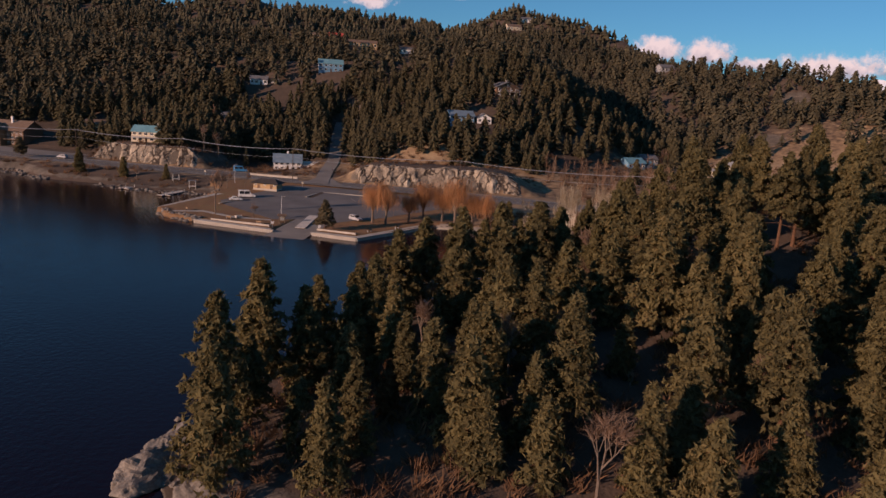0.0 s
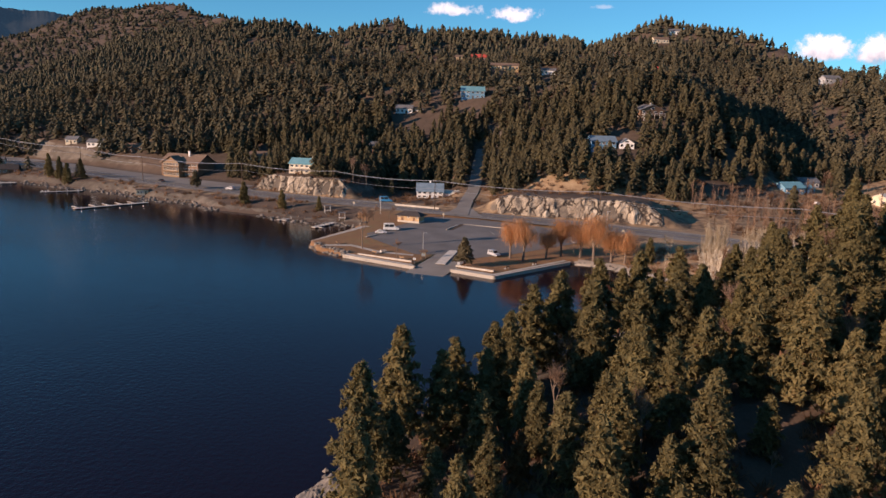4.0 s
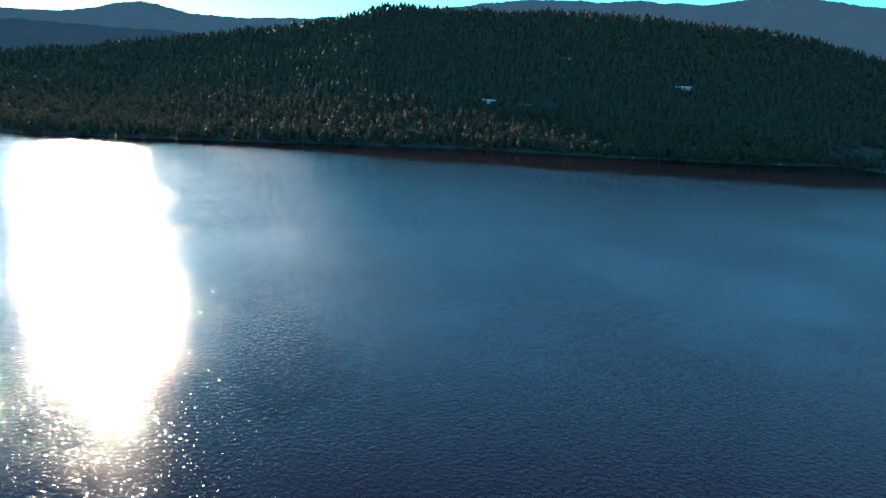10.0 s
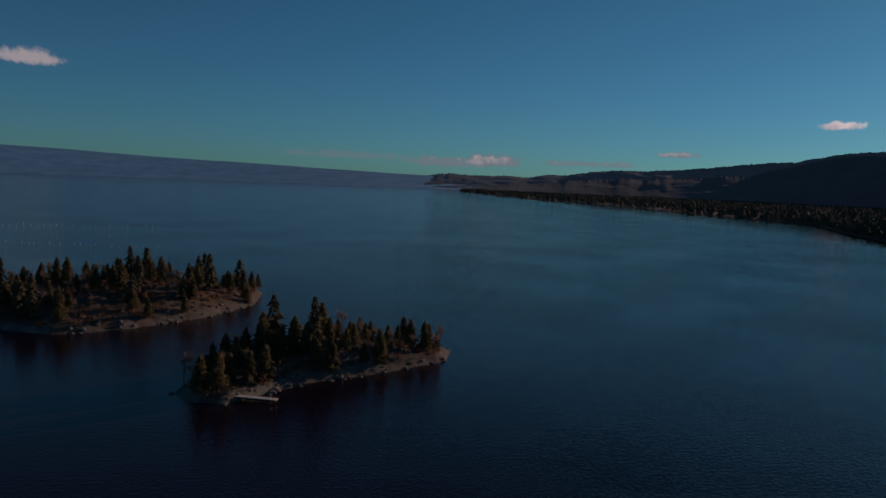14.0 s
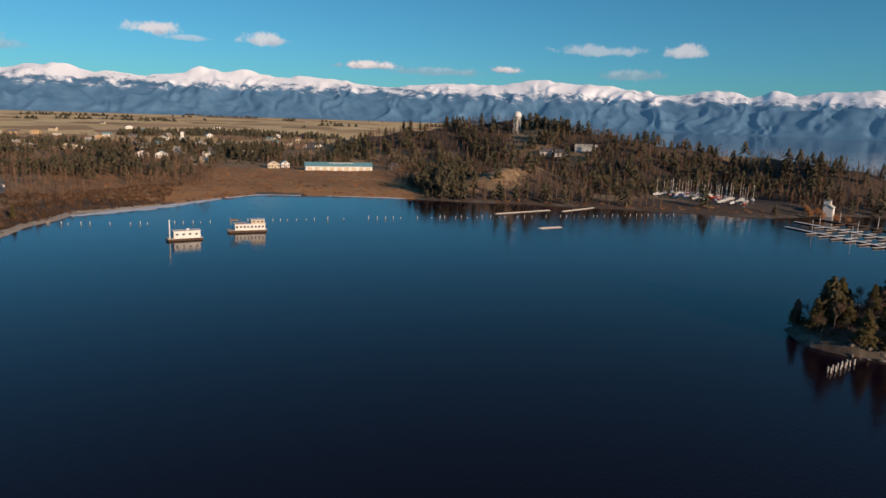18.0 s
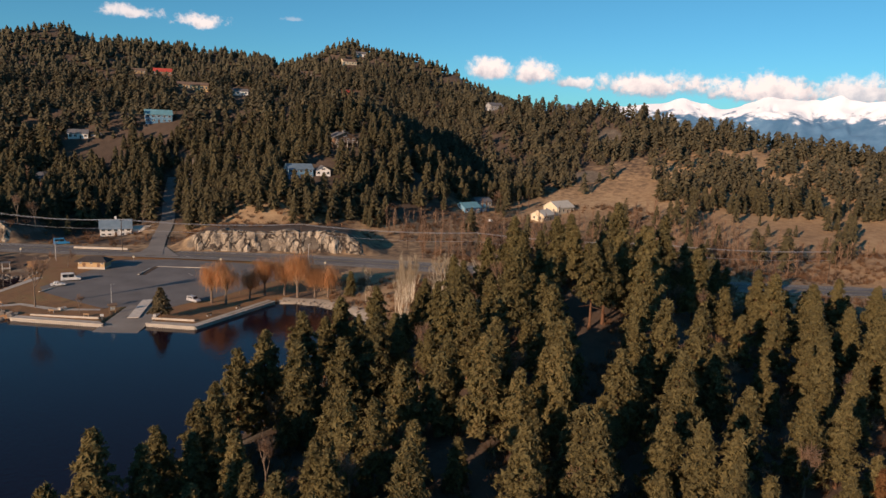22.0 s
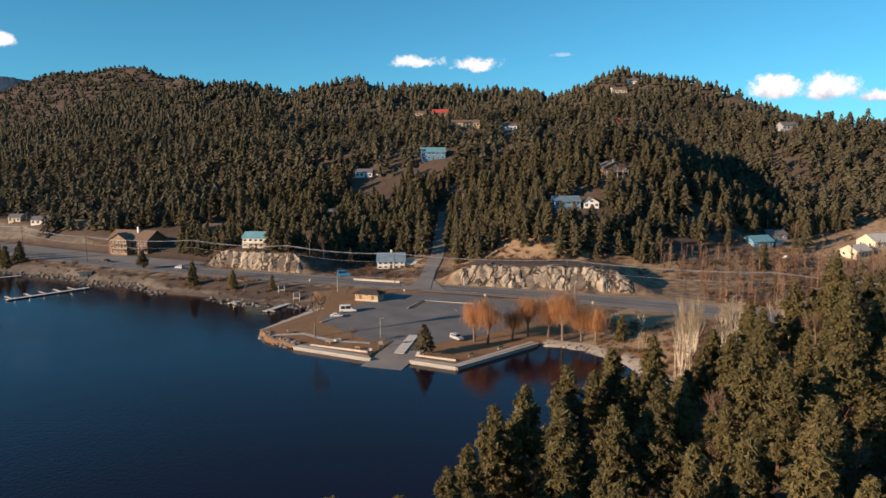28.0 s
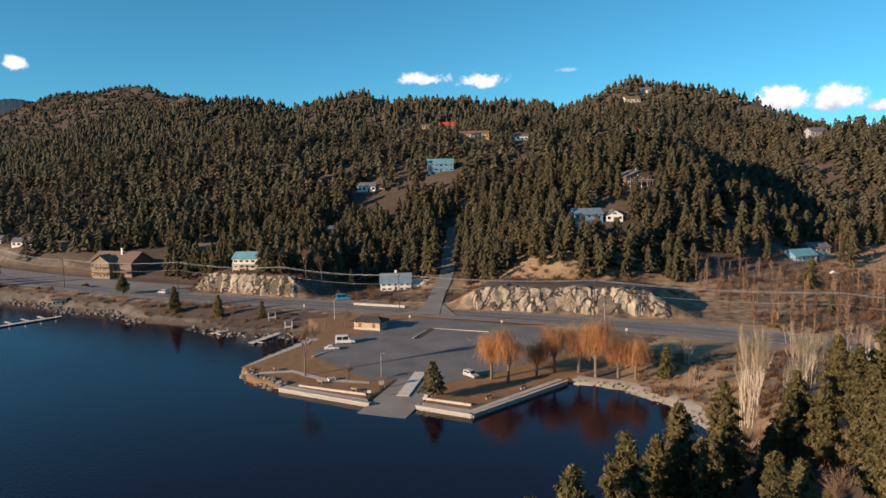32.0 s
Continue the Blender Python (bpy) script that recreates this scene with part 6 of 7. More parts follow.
def plant_point():
    r = random.Random(77)
    # x, y, kind, height
    fixed = [
        (-14.8, 80.5, 4, 18.5), (-11.3, 92, 1, 19.5), (-5.7, 94.4, 3, 15), (-4.2, 100.5, 0, 15), (1.7, 107.5, 0, 15.5), (4.5, 117, 2, 15), (9, 127, 0, 18), (14.5, 133, 2, 19), (23, 141, 0, 20), (34, 154, 2, 19),
        (7.4, 88.6, 3, 11), (10.4, 83.6, 5, 12), (13.7, 75.9, 2, 14), (21.2, 92.8, 0, 16), (25, 91, 1, 15), (26.1, 78.1, 1, 17), (45, 97.6, 0, 18), (48.9, 92.5, 0, 15), (36.9, 69.9, 5, 12), (21.1, 69.6, 5, 10), (0.9, 75.7, 3, 12),
        (145, 80.5, 0, 23), (146.5, 93, 1, 23.5), (125, 63, 0, 20), (121.5, 57.5, 3, 18), (120, 53, 3, 14.5), (131, 72, 0, 19), (136, 84, 2, 19), (118, 48.5, 5, 8.5), (138, 101, 4, 20), (140.5, 110, 1, 19), (133, 92, 0, 18),
        (51.8, 108.7, 0, 16), (104, 189, 1, 17), (105.4, 150, 0, 18), (85.9, 113.8, 3, 15), (91.3, 148.9, 0, 16), (129.5, 153.6, 2, 15), (86.4, 91.3, 1, 17), (141.5, 138.5, 1, 18), (85.7, 82.7, 2, 14), (91.8, 76.7, 0, 15), (99, 75.9, 0, 15), (109, 68.6, 0, 16),
        (49, 126, 0, 19), (73, 183, 1, 18), (85, 186, 0, 19), (98, 189, 1, 18), (110, 190, 4, 19), (62, 176, 0, 16), (57, 140, 1, 19), (72, 140, 0, 19), (84, 128, 4, 19), (93, 122, 1, 19), (38, 124, 0, 18), (26, 116, 0, 18), (20, 128, 2, 17),
        (70.9, 63.1, 3, 15), (65.5, 77.6, 0, 15), (67.6, 72.5, 1, 17), (53.2, 80.7, 2, 16), (70.7, 54.5, 5, 12), (35.7, 158.3, 5, 12), (62.2, 166.4, 0, 15), (73.7, 177.2, 0, 16),
    ]
    size = (17, 20, 14, 18, 21, 11)
    for x, y, k, tall in fixed:
        plant(PINES[k], x, y, tall / size[k], group="trees on the wooded point")
    ring = [(-20, 72), (-14, 104), (4, 120), (36, 162), (48, 176), (70, 186), (110, 196), (150, 176), (206, 152), (185, 121), (150, 92), (128, 64), (118, 48), (104, 58), (80, 53), (40, 55)]
    for x, y in spread(ring, 6.4, 5, 150, 2.5):
        if any((x - a) ** 2 + (y - b) ** 2 < 16 for a, b, _, _ in fixed) or (x > 96 and y < 57) or math.hypot(x - 78, y - 118) < 9 or math.hypot(x - 45, y - 128) < 7 or (x < 62 and y < 104 and r.random() < 0.05):
            continue
        k = r.choice((0, 2, 2, 5, 5, 1, 3)) if x < 62 and y < 104 else r.choice((0, 0, 1, 1, 2, 2, 3, 4, 5))
        plant(PINES[k], x, y, r.uniform(0.68, 1.04) * (1.08 if y > 115 else 1), group="trees on the wooded point")
    for x, y, s in ((121.5, 51.5, 1.1), (62, 64, 0.7), (5, 83, 0.75)):
        plant(RUSTY, x, y, s)


plant_point()


def plant_brush():
    r = random.Random(79)
    ring = [(-18, 76), (0, 112), (40, 160), (120, 185), (190, 140), (120, 55), (40, 58)]
    for x, y in spread(ring, 5.0, 15, 105, 2.0):
        plant(r.choice((SMALL, SMALL, COTTON)), x, y, r.uniform(0.5, 0.9), group="bare trees on the wooded point")
    for x, y, k in ((103, 56, 0.7), (106.5, 57.5, 0.8), (100, 60, 0.75), (110, 56, 0.6), (97, 57, 0.65), (112.5, 59, 0.7), (108, 61, 0.8), (94, 60, 0.7)):
        plant(SMALL, x, y, k, group="bare trees on the wooded point")
    for x, y in ((388, -352), (384, -358), (392, -362), (380, -366), (396, -356), (376, -372)):
        plant(WILLOWS[0], x, y, 0.62, group="orange bushes by the marina")


plant_brush()


def plant_islands():
    r = random.Random(78)
    for ring, n, gap in ((ISLANDS[0], 84, 3.1), (ISLANDS[1], 120, 5.0), (ISLANDS[2], 90, 3.6)):
        for x, y in spread(ring, gap, 9, n, 1.6):
            if math.hypot(x - 144, y + 176) < 9:
                continue
            kind = r.choice((PINES[0], PINES[2], PINES[2], PINES[2], SMALL, SMALL, SMALL, COTTON))
            plant(kind, x, y, r.uniform(0.42, 0.72) * (1.3 if kind is SMALL else 1), group="trees on the rocky islands")


plant_islands()

plant(SPRUCE, -6.6, 216.5, 1.0)
plant(COTTON, -42.4, 235.6, 1.12)
plant(SMALL, -29.3, 226.8, 0.9)
plant(SMALL, -46.5, 284, 1.1)
for k, (x, y, s) in enumerate(((12.6, 228.5, 1.12), (20.5, 233, 0.9), (25.8, 236, 1.05), (32.2, 236, 1.2), (36.2, 232, 1.25), (41.8, 231, 1.0))):
    plant(WILLOWS[k % 2], x, y, s, group="willows by the parking lot")
for x, y, s in ((64, 201, 0.9), (68, 209, 0.85), (72, 198, 0.72), (78, 207, 0.85), (61, 195, 0.7), (84, 214, 0.72), (94, 206, 0.7), (103, 211, 0.75), (90, 219, 0.66), (112, 205, 0.7)):
    plant(BIRCH, x, y, s, group="pale trees by the bay")
for x, y, s in ((106.5, 240, 0.9), (111.7, 240, 0.85), (96.6, 252, 0.75), (61.5, 236, 0.7), (58, 219, 0.6), (84, 214, 0.8), (124, 236, 0.8), (88, 226, 0.7), (140, 212, 0.8)):
    plant(ALDER, x, y, s, group="slender trees by the highway")
plant(PINES[5], 53.6, 229, 0.75)
for x, y, k, s in ((-113, 319, 5, 0.92), (-92.6, 310.5, 5, 0.75), (-74.5, 306, 5, 0.55), (-232, 374, 5, 1.0), (-240, 380, 3, 0.7), (-226, 377, 2, 0.8), (-250, 386, 3, 0.75)):
    plant(PINES[k], x, y, s, group="evergreens along the shore")
plant(COTTON, -68, 352, 0.95)
plant(COTTON, -62, 356, 0.9)
plant(SMALL, -18, 372, 1.5)
plant(SMALL, -15, 380, 1.4)
plant(SMALL, -86, 305, 1.0)
for x, y, s in ((238, 168, 0.7), (246, 165, 0.62), (300, 135, 0.62), (306, 132, 0.72), (232, 172, 0.6), (385, 122, 0.55)):
    plant(PINES[5], x, y, s, group="evergreens along the shore")


def settle(ob, x, y, group=""):
    """The first of a kind takes a place of its own too."""
    ob.matrix_basis = pose(x, y, ground_z(x, y), 0, 0, (x * 53) % 360)
    if group:
        tagged(ob, group=group)


for ob, (x, y) in zip(PINES, ((60.5, 100.5), (88, 98), (40, 104), (112, 92), (140, 120), (28, 84))):
    settle(ob, x, y, "trees on the wooded point")
settle(RUSTY, 96, 66)
settle(WILLOWS[0], 8.4, 231, "willows by the parking lot")
settle(WILLOWS[1], 46, 229.5, "willows by the parking lot")
settle(COTTON, -104, 398)
settle(BIRCH, 69, 211, "pale trees by the bay")
settle(SMALL, -40, 286)
settle(ALDER, 132, 226, "slender trees by the highway")
settle(SPRUCE, -150, 352)

# ---- rock faces and boulders ----
def rock_face(t, seed, label):
    """The craggy front of a terrace."""
    tx, ty, turn, hl, hd, th = t
    n, m = int(hl * 2 / 0.55), 16
    u = np.linspace(-hl * 0.98, hl * 0.98, n)
    v = np.linspace(0, 1, m)
    uu, vv = np.meshgrid(u, v, indexing="ij")
    taper = np.clip(1.12 - (np.abs(uu) / hl) ** 6, 0.15, 1)
    crack = np.abs(value_noise(uu + 2 * vv, vv * 2, 6.5, seed)) * 2.6 + np.abs(value_noise(uu, vv * 3, 2.6, seed + 1)) * 1.1 + 0.35 * value_noise(uu, vv * 9, 0.8, seed + 2)
    top = (th + 1.2 * value_noise(uu, uu * 0, 9, seed + 3) + 0.5 * value_noise(uu, uu * 0, 2.5, seed + 4)) * taper
    z = 3.6 + vv * top + 0.3 * value_noise(uu, vv * 9, 1.2, seed + 5)
    y = -hd - 2.6 + 5.2 * vv**1.6 + crack * (0.35 + 0.65 * np.sin(vv * 3.0)) - 0.9
    c, s = math.cos(radians(turn)), math.sin(radians(turn))
    verts = np.stack([tx + uu * c - y * s, ty + uu * s + y * c, z], -1).reshape(-1, 3)
    back = np.stack([uu[:, -1], np.full(n, -hd + 9.0), z[:, -1] - 0.4], -1)
    i = (np.arange(n - 1)[:, None] * m + np.arange(m - 1)[None]).ravel()
    faces = np.stack([i, i + m, i + m + 1, i + 1], -1)
    bx = np.stack([tx + back[:, 0] * c - back[:, 1] * s, ty + back[:, 0] * s + back[:, 1] * c, back[:, 2]], -1)
    verts = np.concatenate([verts, bx])
    k = n * m
    j = np.arange(n - 1)
    faces = np.concatenate([faces, np.stack([j * m + m - 1, (j + 1) * m + m - 1, k + j + 1, k + j], -1)])
    tagged(new("rock_face", mesh_arrays("rock_face", verts, faces, M["rock"])), label, "cliff", kind="structure")


rock_face(TERRACES[0], 61, "craggy pale grey rock cut beside the highway, dark cracks")
rock_face(TERRACES[1], 71, "craggy grey rock outcrop carrying a white house")
rock_face(TERRACES[2], 81, "low tan rock cut along the highway bend")


def stone_mesh(seed):
    r = random.Random(seed)
    bm = bmesh.new()
    bmesh.ops.create_icosphere(bm, subdivisions=1, radius=1.0)
    for v in bm.verts:
        v.co *= r.uniform(0.72, 1.15)
    bmesh.ops.scale(bm, vec=(r.uniform(0.8, 1.3), r.uniform(0.7, 1.1), r.uniform(0.5, 0.8)), verts=bm.verts[:])
    return mesh_of("boulder", bm, M["boulder"])


STONES = [stone_mesh(200 + k) for k in range(6)]


def riprap(pts, count, spread_, size, seed, label):
    """Loose boulders heaped along a stretch of shore."""
    r = random.Random(seed)
    ob = thing("riprap", pts[0][0], pts[0][1], 0, 0, label, "boulders", kind="structure")
    segs = [(Vector(a), Vector(b)) for a, b in zip(pts, pts[1:])]
    total = sum((b - a).length for a, b in segs)
    for _ in range(count):
        t = r.random() * total
        for a, b in segs:
            if t <= (b - a).length:
                break
            t -= (b - a).length
        d = (b - a).normalized()
        p = a + d * t + Vector((-d.y, d.x)) * r.uniform(-0.4, 1.0) * spread_
        s = size * r.uniform(0.5, 1.3)
        z = max(-0.2, ground_z(p.x, p.y)) + 0.12 * s
        c = new("boulder", r.choice(STONES))
        c.parent = ob
        c.matrix_basis = pose(p.x - pts[0][0], p.y - pts[0][1], z, r.uniform(0, 40), 0, r.uniform(0, 360)) @ Matrix.Scale(s, 4)


riprap([(-62.5, 242), (-58.5, 235), (-47.5, 226.5)], 85, 3.2, 0.85, 1, "heap of grey boulders protecting the park's point")
riprap([(-52, 268), (-50, 281), (-60, 288.5), (-84, 291.5), (-101, 304.5)], 150, 4.0, 0.8, 2, "grey boulders along the cove beside the docks")
riprap([(-124, 312.5), (-147, 332.5), (-163, 335.5), (-192, 355.5), (-231, 369.5), (-267, 387.5)], 295, 4.6, 0.9, 3, "long bank of grey boulders along the lake shore")
riprap([(-10, 210), (-5.5, 208.4)], 16, 1.4, 0.5, 4, "few boulders at the foot of the ramp wall")
riprap([(28.5, 229.5), (34, 227.5), (41, 224), (50, 211), (53.8, 193)], 90, 2.6, 0.42, 5, "small pale stones along the curved beach")
riprap([(-20, 90), (-23, 81), (-18, 70)], 46, 4.0, 0.6, 6, "bare rocks at the tip of the wooded point")
riprap([(99, 51), (106, 53), (113, 43), (119, 46)], 60, 1.2, 0.55, 7, "pale stones edging a small grassy spit")
riprap([(146, -151), (137, -170), (135, -186), (141, -204)], 60, 4.0, 0.9, 8, "rocky shore of a wooded island")
riprap([(100, -254), (77, -266), (55, -288), (40, -318)], 50, 4.0, 0.9, 9, "rocky shore of a wooded island")
riprap([(44, -189), (29, -179), (9, -198), (-12, -208), (-34, -223)], 50, 3.5, 0.8, 10, "rocky shore of a wooded island")

def rock_ledge(x, y, turn, long, wide, high, seed, label):
    """A bare slab of bedrock sloping into the water."""
    bm = bmesh.new()
    bmesh.ops.create_icosphere(bm, subdivisions=5, radius=1.0)
    co = np.array([v.co for v in bm.verts])
    n1 = value_noise(co[:, 0] * long, co[:, 1] * wide + co[:, 2] * 3, 3.2, seed) + 0.6 * value_noise(co[:, 0] * long + co[:, 2] * 4, co[:, 1] * wide, 1.3, seed + 1) + 0.3 * value_noise(co[:, 0] * long, co[:, 1] * wide + co[:, 2], 0.5, seed + 2)
    for v, k in zip(bm.verts, n1):
        v.co = Vector((v.co.x * long * (1 + 0.10 * k), v.co.y * wide * (1 + 0.12 * k), max(-0.8, v.co.z * high * (1 + 0.3 * k) + 0.12 * k)))
    solid("rock_ledge", bm, M["boulder"], x, y, 0, turn, label, "rock", kind="structure")


rock_ledge(-20.2, 80.5, 72, 9.0, 3.6, 1.9, 301, "bare pale grey bedrock slab at the tip of the wooded point")
rock_ledge(-13.5, 72.5, 20, 4.5, 2.6, 2.2, 305, "weathered grey bedrock hump under pines")

# ---- houses ----
def lodge():
    x, y = -178, 408
    ob = thing("lodge", x, y, ground_z(x, y, 8), -16, "large brown timber lodge with gabled windowed front", "lodge")
    gable_walls(ob, 26, 15, 8.2, 4.4, M["brown"])
    r = gable_roof(ob, 26, 15, 8.2, 4.4, M["roof_brown"], 1.0)
    gable_walls(ob, 11, 6, 8.4, 3.4, M["bench"], False, -3, -8.2, label="warm brown gabled front wing")
    gable_roof(ob, 11, 6, 8.4, 3.4, M["roof_brown"], 0.8, False, -3, -8.2)
    for f in range(3):
        for k in range(5):
            add_window(ob, -7.4 + 2.2 * k, -11.2, 1.6 + 2.8 * f, 1.3, 1.5, "f")
        for k in range(4):
            add_window(ob, 4.4 + 2.4 * k, -7.5, 1.6 + 2.6 * f, 1.2, 1.3, "f")
        for k in range(4):
            add_window(ob, -13, -5 + 3.2 * k, 1.6 + 2.6 * f, 1.2, 1.3, "l")
    chimney_on(r, 3, -2, 8, 14.6, M["white"])
    boxes("balcony", M["bench"], ob, (-3, -12, 3.0, 11.5, 1.8, 0.25))
    boxes("balcony", M["bench"], ob, (-3, -12, 5.8, 11.5, 1.8, 0.25))
    boxes("porch_roof", M["roof_brown"], ob, (8.5, -9.0, 3.4, 9, 3.2, 0.25))


lodge()
house(-97, 368.5, -8, 14, 9, 5.2, 2.6, "cream", "roof_teal", "cream two-storey house with a teal roof on a rock outcrop", floors=2, wins=5, chimney=(4, 1.5, "concrete"), deck=True)
house(-29.5, 362, 4, 13.5, 9, 3.8, 3.6, "white", "roof_blue", "white house with a blue-grey roof below the hill", floors=2, wins=5, chimney=(0, 1, "white"), garage=(11, 8, 7, "white", "roof_cream"))
boxes("garden_wall", M["concrete"], None, (-32, 318.5, 4.6, 22, 0.4, 0.9, -18))
tagged(bpy.data.objects["garden_wall"], "low pale garden wall along the highway", "wall")
house(93, 429, 20, 16, 10, 5.4, 3.0, "brown", "roof_grey", "dark house with a pale gable among pines on the knoll", False, 2, 4, (3, 2, "concrete"), deck=True)
house(62, 396, 10, 14, 9, 5.0, 2.6, "blue_wall", "roof_blue", "blue house among pines on the knoll", floors=2, wins=5)
house(75.5, 397, 0, 8, 7, 3.2, 2.4, "white", "roof_grey", "white gabled garage among pines on the knoll", False, 1, 3)
house(-12.5, 495, 5, 16, 9, 5.4, 2.8, "blue_wall", "roof_teal", "teal-roofed house high on the forested slope", floors=2, wins=5)
house(-58, 485, 0, 11, 8, 3.4, 2.2, "white", "roof_grey", "white house in a forest clearing", wins=4, garage=(10, 6, 6, "grey", "roof_grey"))
house(-72, 438, 8, 10, 8, 3.2, 2.2, "grey", "roof_grey", "grey house under dark trees", wins=4)
house(12, 676, 0, 26, 10, 4.6, 2.4, "tan", "roof_brown", "long tan house on the hillside", wins=8)
house(-18, 985, -4, 22, 11, 5.0, 4.0, "brown", "roof_red", "red-roofed house high on the hill", floors=1, wins=6)
house(-46, 978, 6, 16, 9, 4.0, 2.6, "tan", "roof_brown", "brown house near the red-roofed one", wins=5)
house(-88, 960, 0, 24, 9, 4.0, 2.0, "white", "roof_grey", "long pale house among trees", wins=6)
house(52, 672, 0, 14, 9, 4.0, 2.0, "white", "roof_grey", "white house on the hillside", wins=4)
house(216, 956, 10, 20, 11, 5.0, 3.2, "cream", "roof_brown", "cream house near the ridge", wins=5)
house(160, 950, 0, 18, 10, 4.5, 3.0, "brown", "roof_brown", "brown house near the ridge", wins=5)
house(156, 700, 0, 14, 9, 4.0, 2.6, "brown", "roof_red", "small red-brown house among trees", wins=4)
house(283, 622, 10, 14, 9, 4.6, 2.6, "grey", "roof_grey", "grey house on the skyline ridge", wins=4)
house(240, 985, 0, 18, 10, 4.5, 3.0, "white", "roof_grey", "pale house near the ridge", wins=5)
house(162, 387, 20, 13, 9, 3.4, 2.6, "blue_wall", "roof_teal", "teal-roofed house in the shade of the draw", wins=4, garage=(11, 7, 7, "blue_wall", "roof_teal"))
house(178, 405, 15, 12, 8, 3.2, 2.2, "grey", "roof_grey", "grey house behind bare trees", wins=4)
house(200, 440, 0, 10, 8, 3.2, 2.2, "brown", "roof_brown", "brown house behind bare trees", wins=4)
house(203, 368, 28, 12, 9, 3.6, 2.6, "cream", "roof_cream", "low building with a pale metal roof among shrubs", wins=4)
house(221, 381, 20, 16, 11, 4.0, 3.4, "cream", "roof_cream", "barn-like building with a pale metal roof", wins=4)
house(-263, 462, 0, 12, 8, 3.2, 2.0, "white", "roof_grey", "small white house behind the highway", wins=4)
house(-285, 470, 0, 8, 7, 3.0, 2.0, "cream", "roof_grey", "small cream house behind the highway", wins=3)
house(-141, 428, 10, 11, 8, 3.2, 2.2, "tan", "roof_brown", "tan cabin at the forest edge", wins=4)
house(-230, 448, 10, 11, 8, 3.2, 2.2, "brown", "roof_brown", "brown cabin at the forest edge", wins=4)


def hut():
    ob = thing("wooden_hut", -176, 347, ground_z(-176, 347), 25, "small tan wooden hut with a lean-to roof by the shore", "hut")
    boxes("wall", M["cream"], ob, (0, 0, 1.3, 5.6, 3.6, 2.8))
    boxes("roof", M["roof_brown"], ob, (0, 0, 2.9, 6.6, 4.6, 0.25))
    boxes("porch", M["bench"], ob, (3.6, 0, 0.25, 2.2, 3.6, 0.5))
    boxes("door", M["dark_wood"], ob, (1.6, -1.83, 1.1, 0.9, 0.08, 2.0))
    for px in (-1.9, -0.4):
        add_window(ob, px, -1.8, 1.6, 0.9, 0.9, "f")


hut()
# houses along the north-west shore and the far slope
r_ = random.Random(31)
for x, y, t, w, wall, roof, lab in (
    (-287, 404, 25, 11, "brown", "roof_dark", "dark boathouse at the water's edge"), (-305, 418, 25, 10, "cream", "roof_grey", "cream cottage on the shore"), (-327, 432, 20, 12, "grey", "roof_grey", "grey cottage on the shore"),
    (-350, 446, 20, 11, "tan", "roof_brown", "tan cottage among shore trees"), (-420, 462, 25, 12, "white", "roof_grey", "white cottage among shore trees"), (-480, 486, 25, 12, "brown", "roof_brown", "brown cottage among shore trees"),
    (-575, 492, 40, 14, "blue_wall", "roof_teal", "blue house with a pale deck on the sandy shore"), (-640, 500, 40, 12, "white", "roof_grey", "white cottage under pines"), (-520, 520, 30, 12, "white", "roof_grey", "white house under pines"),
    (-700, 520, 40, 13, "cream", "roof_brown", "cream house behind the beach"), (-770, 560, 40, 14, "tan", "roof_brown", "tan house below the hill"), (-870, -104, 80, 15, "white", "roof_grey", "pale house on the shaded slope"),
    (-992, 6, 85, 18, "white", "roof_cream", "pale house on the shaded slope"), (-872, 24, 85, 15, "blue_wall", "roof_blue", "blue-grey house on the shaded slope"), (-880, -5, 85, 16, "white", "roof_blue", "pale house on the shaded slope"),
    (-979, 56, 85, 18, "grey", "roof_blue", "grey house on the shaded slope"), (-1004, -40, 85, 16, "grey", "roof_grey", "grey house on the shaded slope"), (-1250, 133, 85, 22, "white", "roof_cream", "pale house high on the shaded slope"),
    (-1115, 304, 80, 26, "white", "roof_cream", "long pale-roofed house high on the shaded slope"), (-815, 160, 80, 14, "white", "roof_cream", "white boathouse on the far shore"), (-830, 240, 75, 13, "grey", "roof_grey", "grey house on the far shore"),
    (-860, 330, 70, 13, "tan", "roof_brown", "tan house on the far shore"), (-800, 60, 85, 13, "white", "roof_grey", "pale house on the far shore"), (-760, -90, 85, 13, "grey", "roof_grey", "grey house on the far shore"), (-940, -250, 95, 16, "white", "roof_cream", "pale house on the shaded slope"),
    (-850, -330, 100, 14, "grey", "roof_cream", "pale-roofed house on the shaded slope"),
):
    house(x, y, t, w, 8, r_.choice((3.2, 4.8)), 2.4, wall, roof, lab, wins=4)


def dome():
    x, y = -949, 835
    ob = thing("storage_dome", x, y, ground_z(x, y, 14), 0, "pale storage dome beside a gravel pit", "dome")
    bm = bmesh.new()
    bmesh.ops.create_uvsphere(bm, u_segments=28, v_segments=14, radius=17)
    bmesh.ops.delete(bm, geom=[v for v in bm.verts if v.co.z < -0.1], context="VERTS")
    bmesh.ops.scale(bm, vec=(1, 1, 0.75), verts=bm.verts[:])
    part("shell", bm, M["roof_cream"], ob, smooth=True)
    boxes("door", M["dark_wood"], ob, (6, -15.6, 2.5, 5, 1.2, 5, 20))


dome()

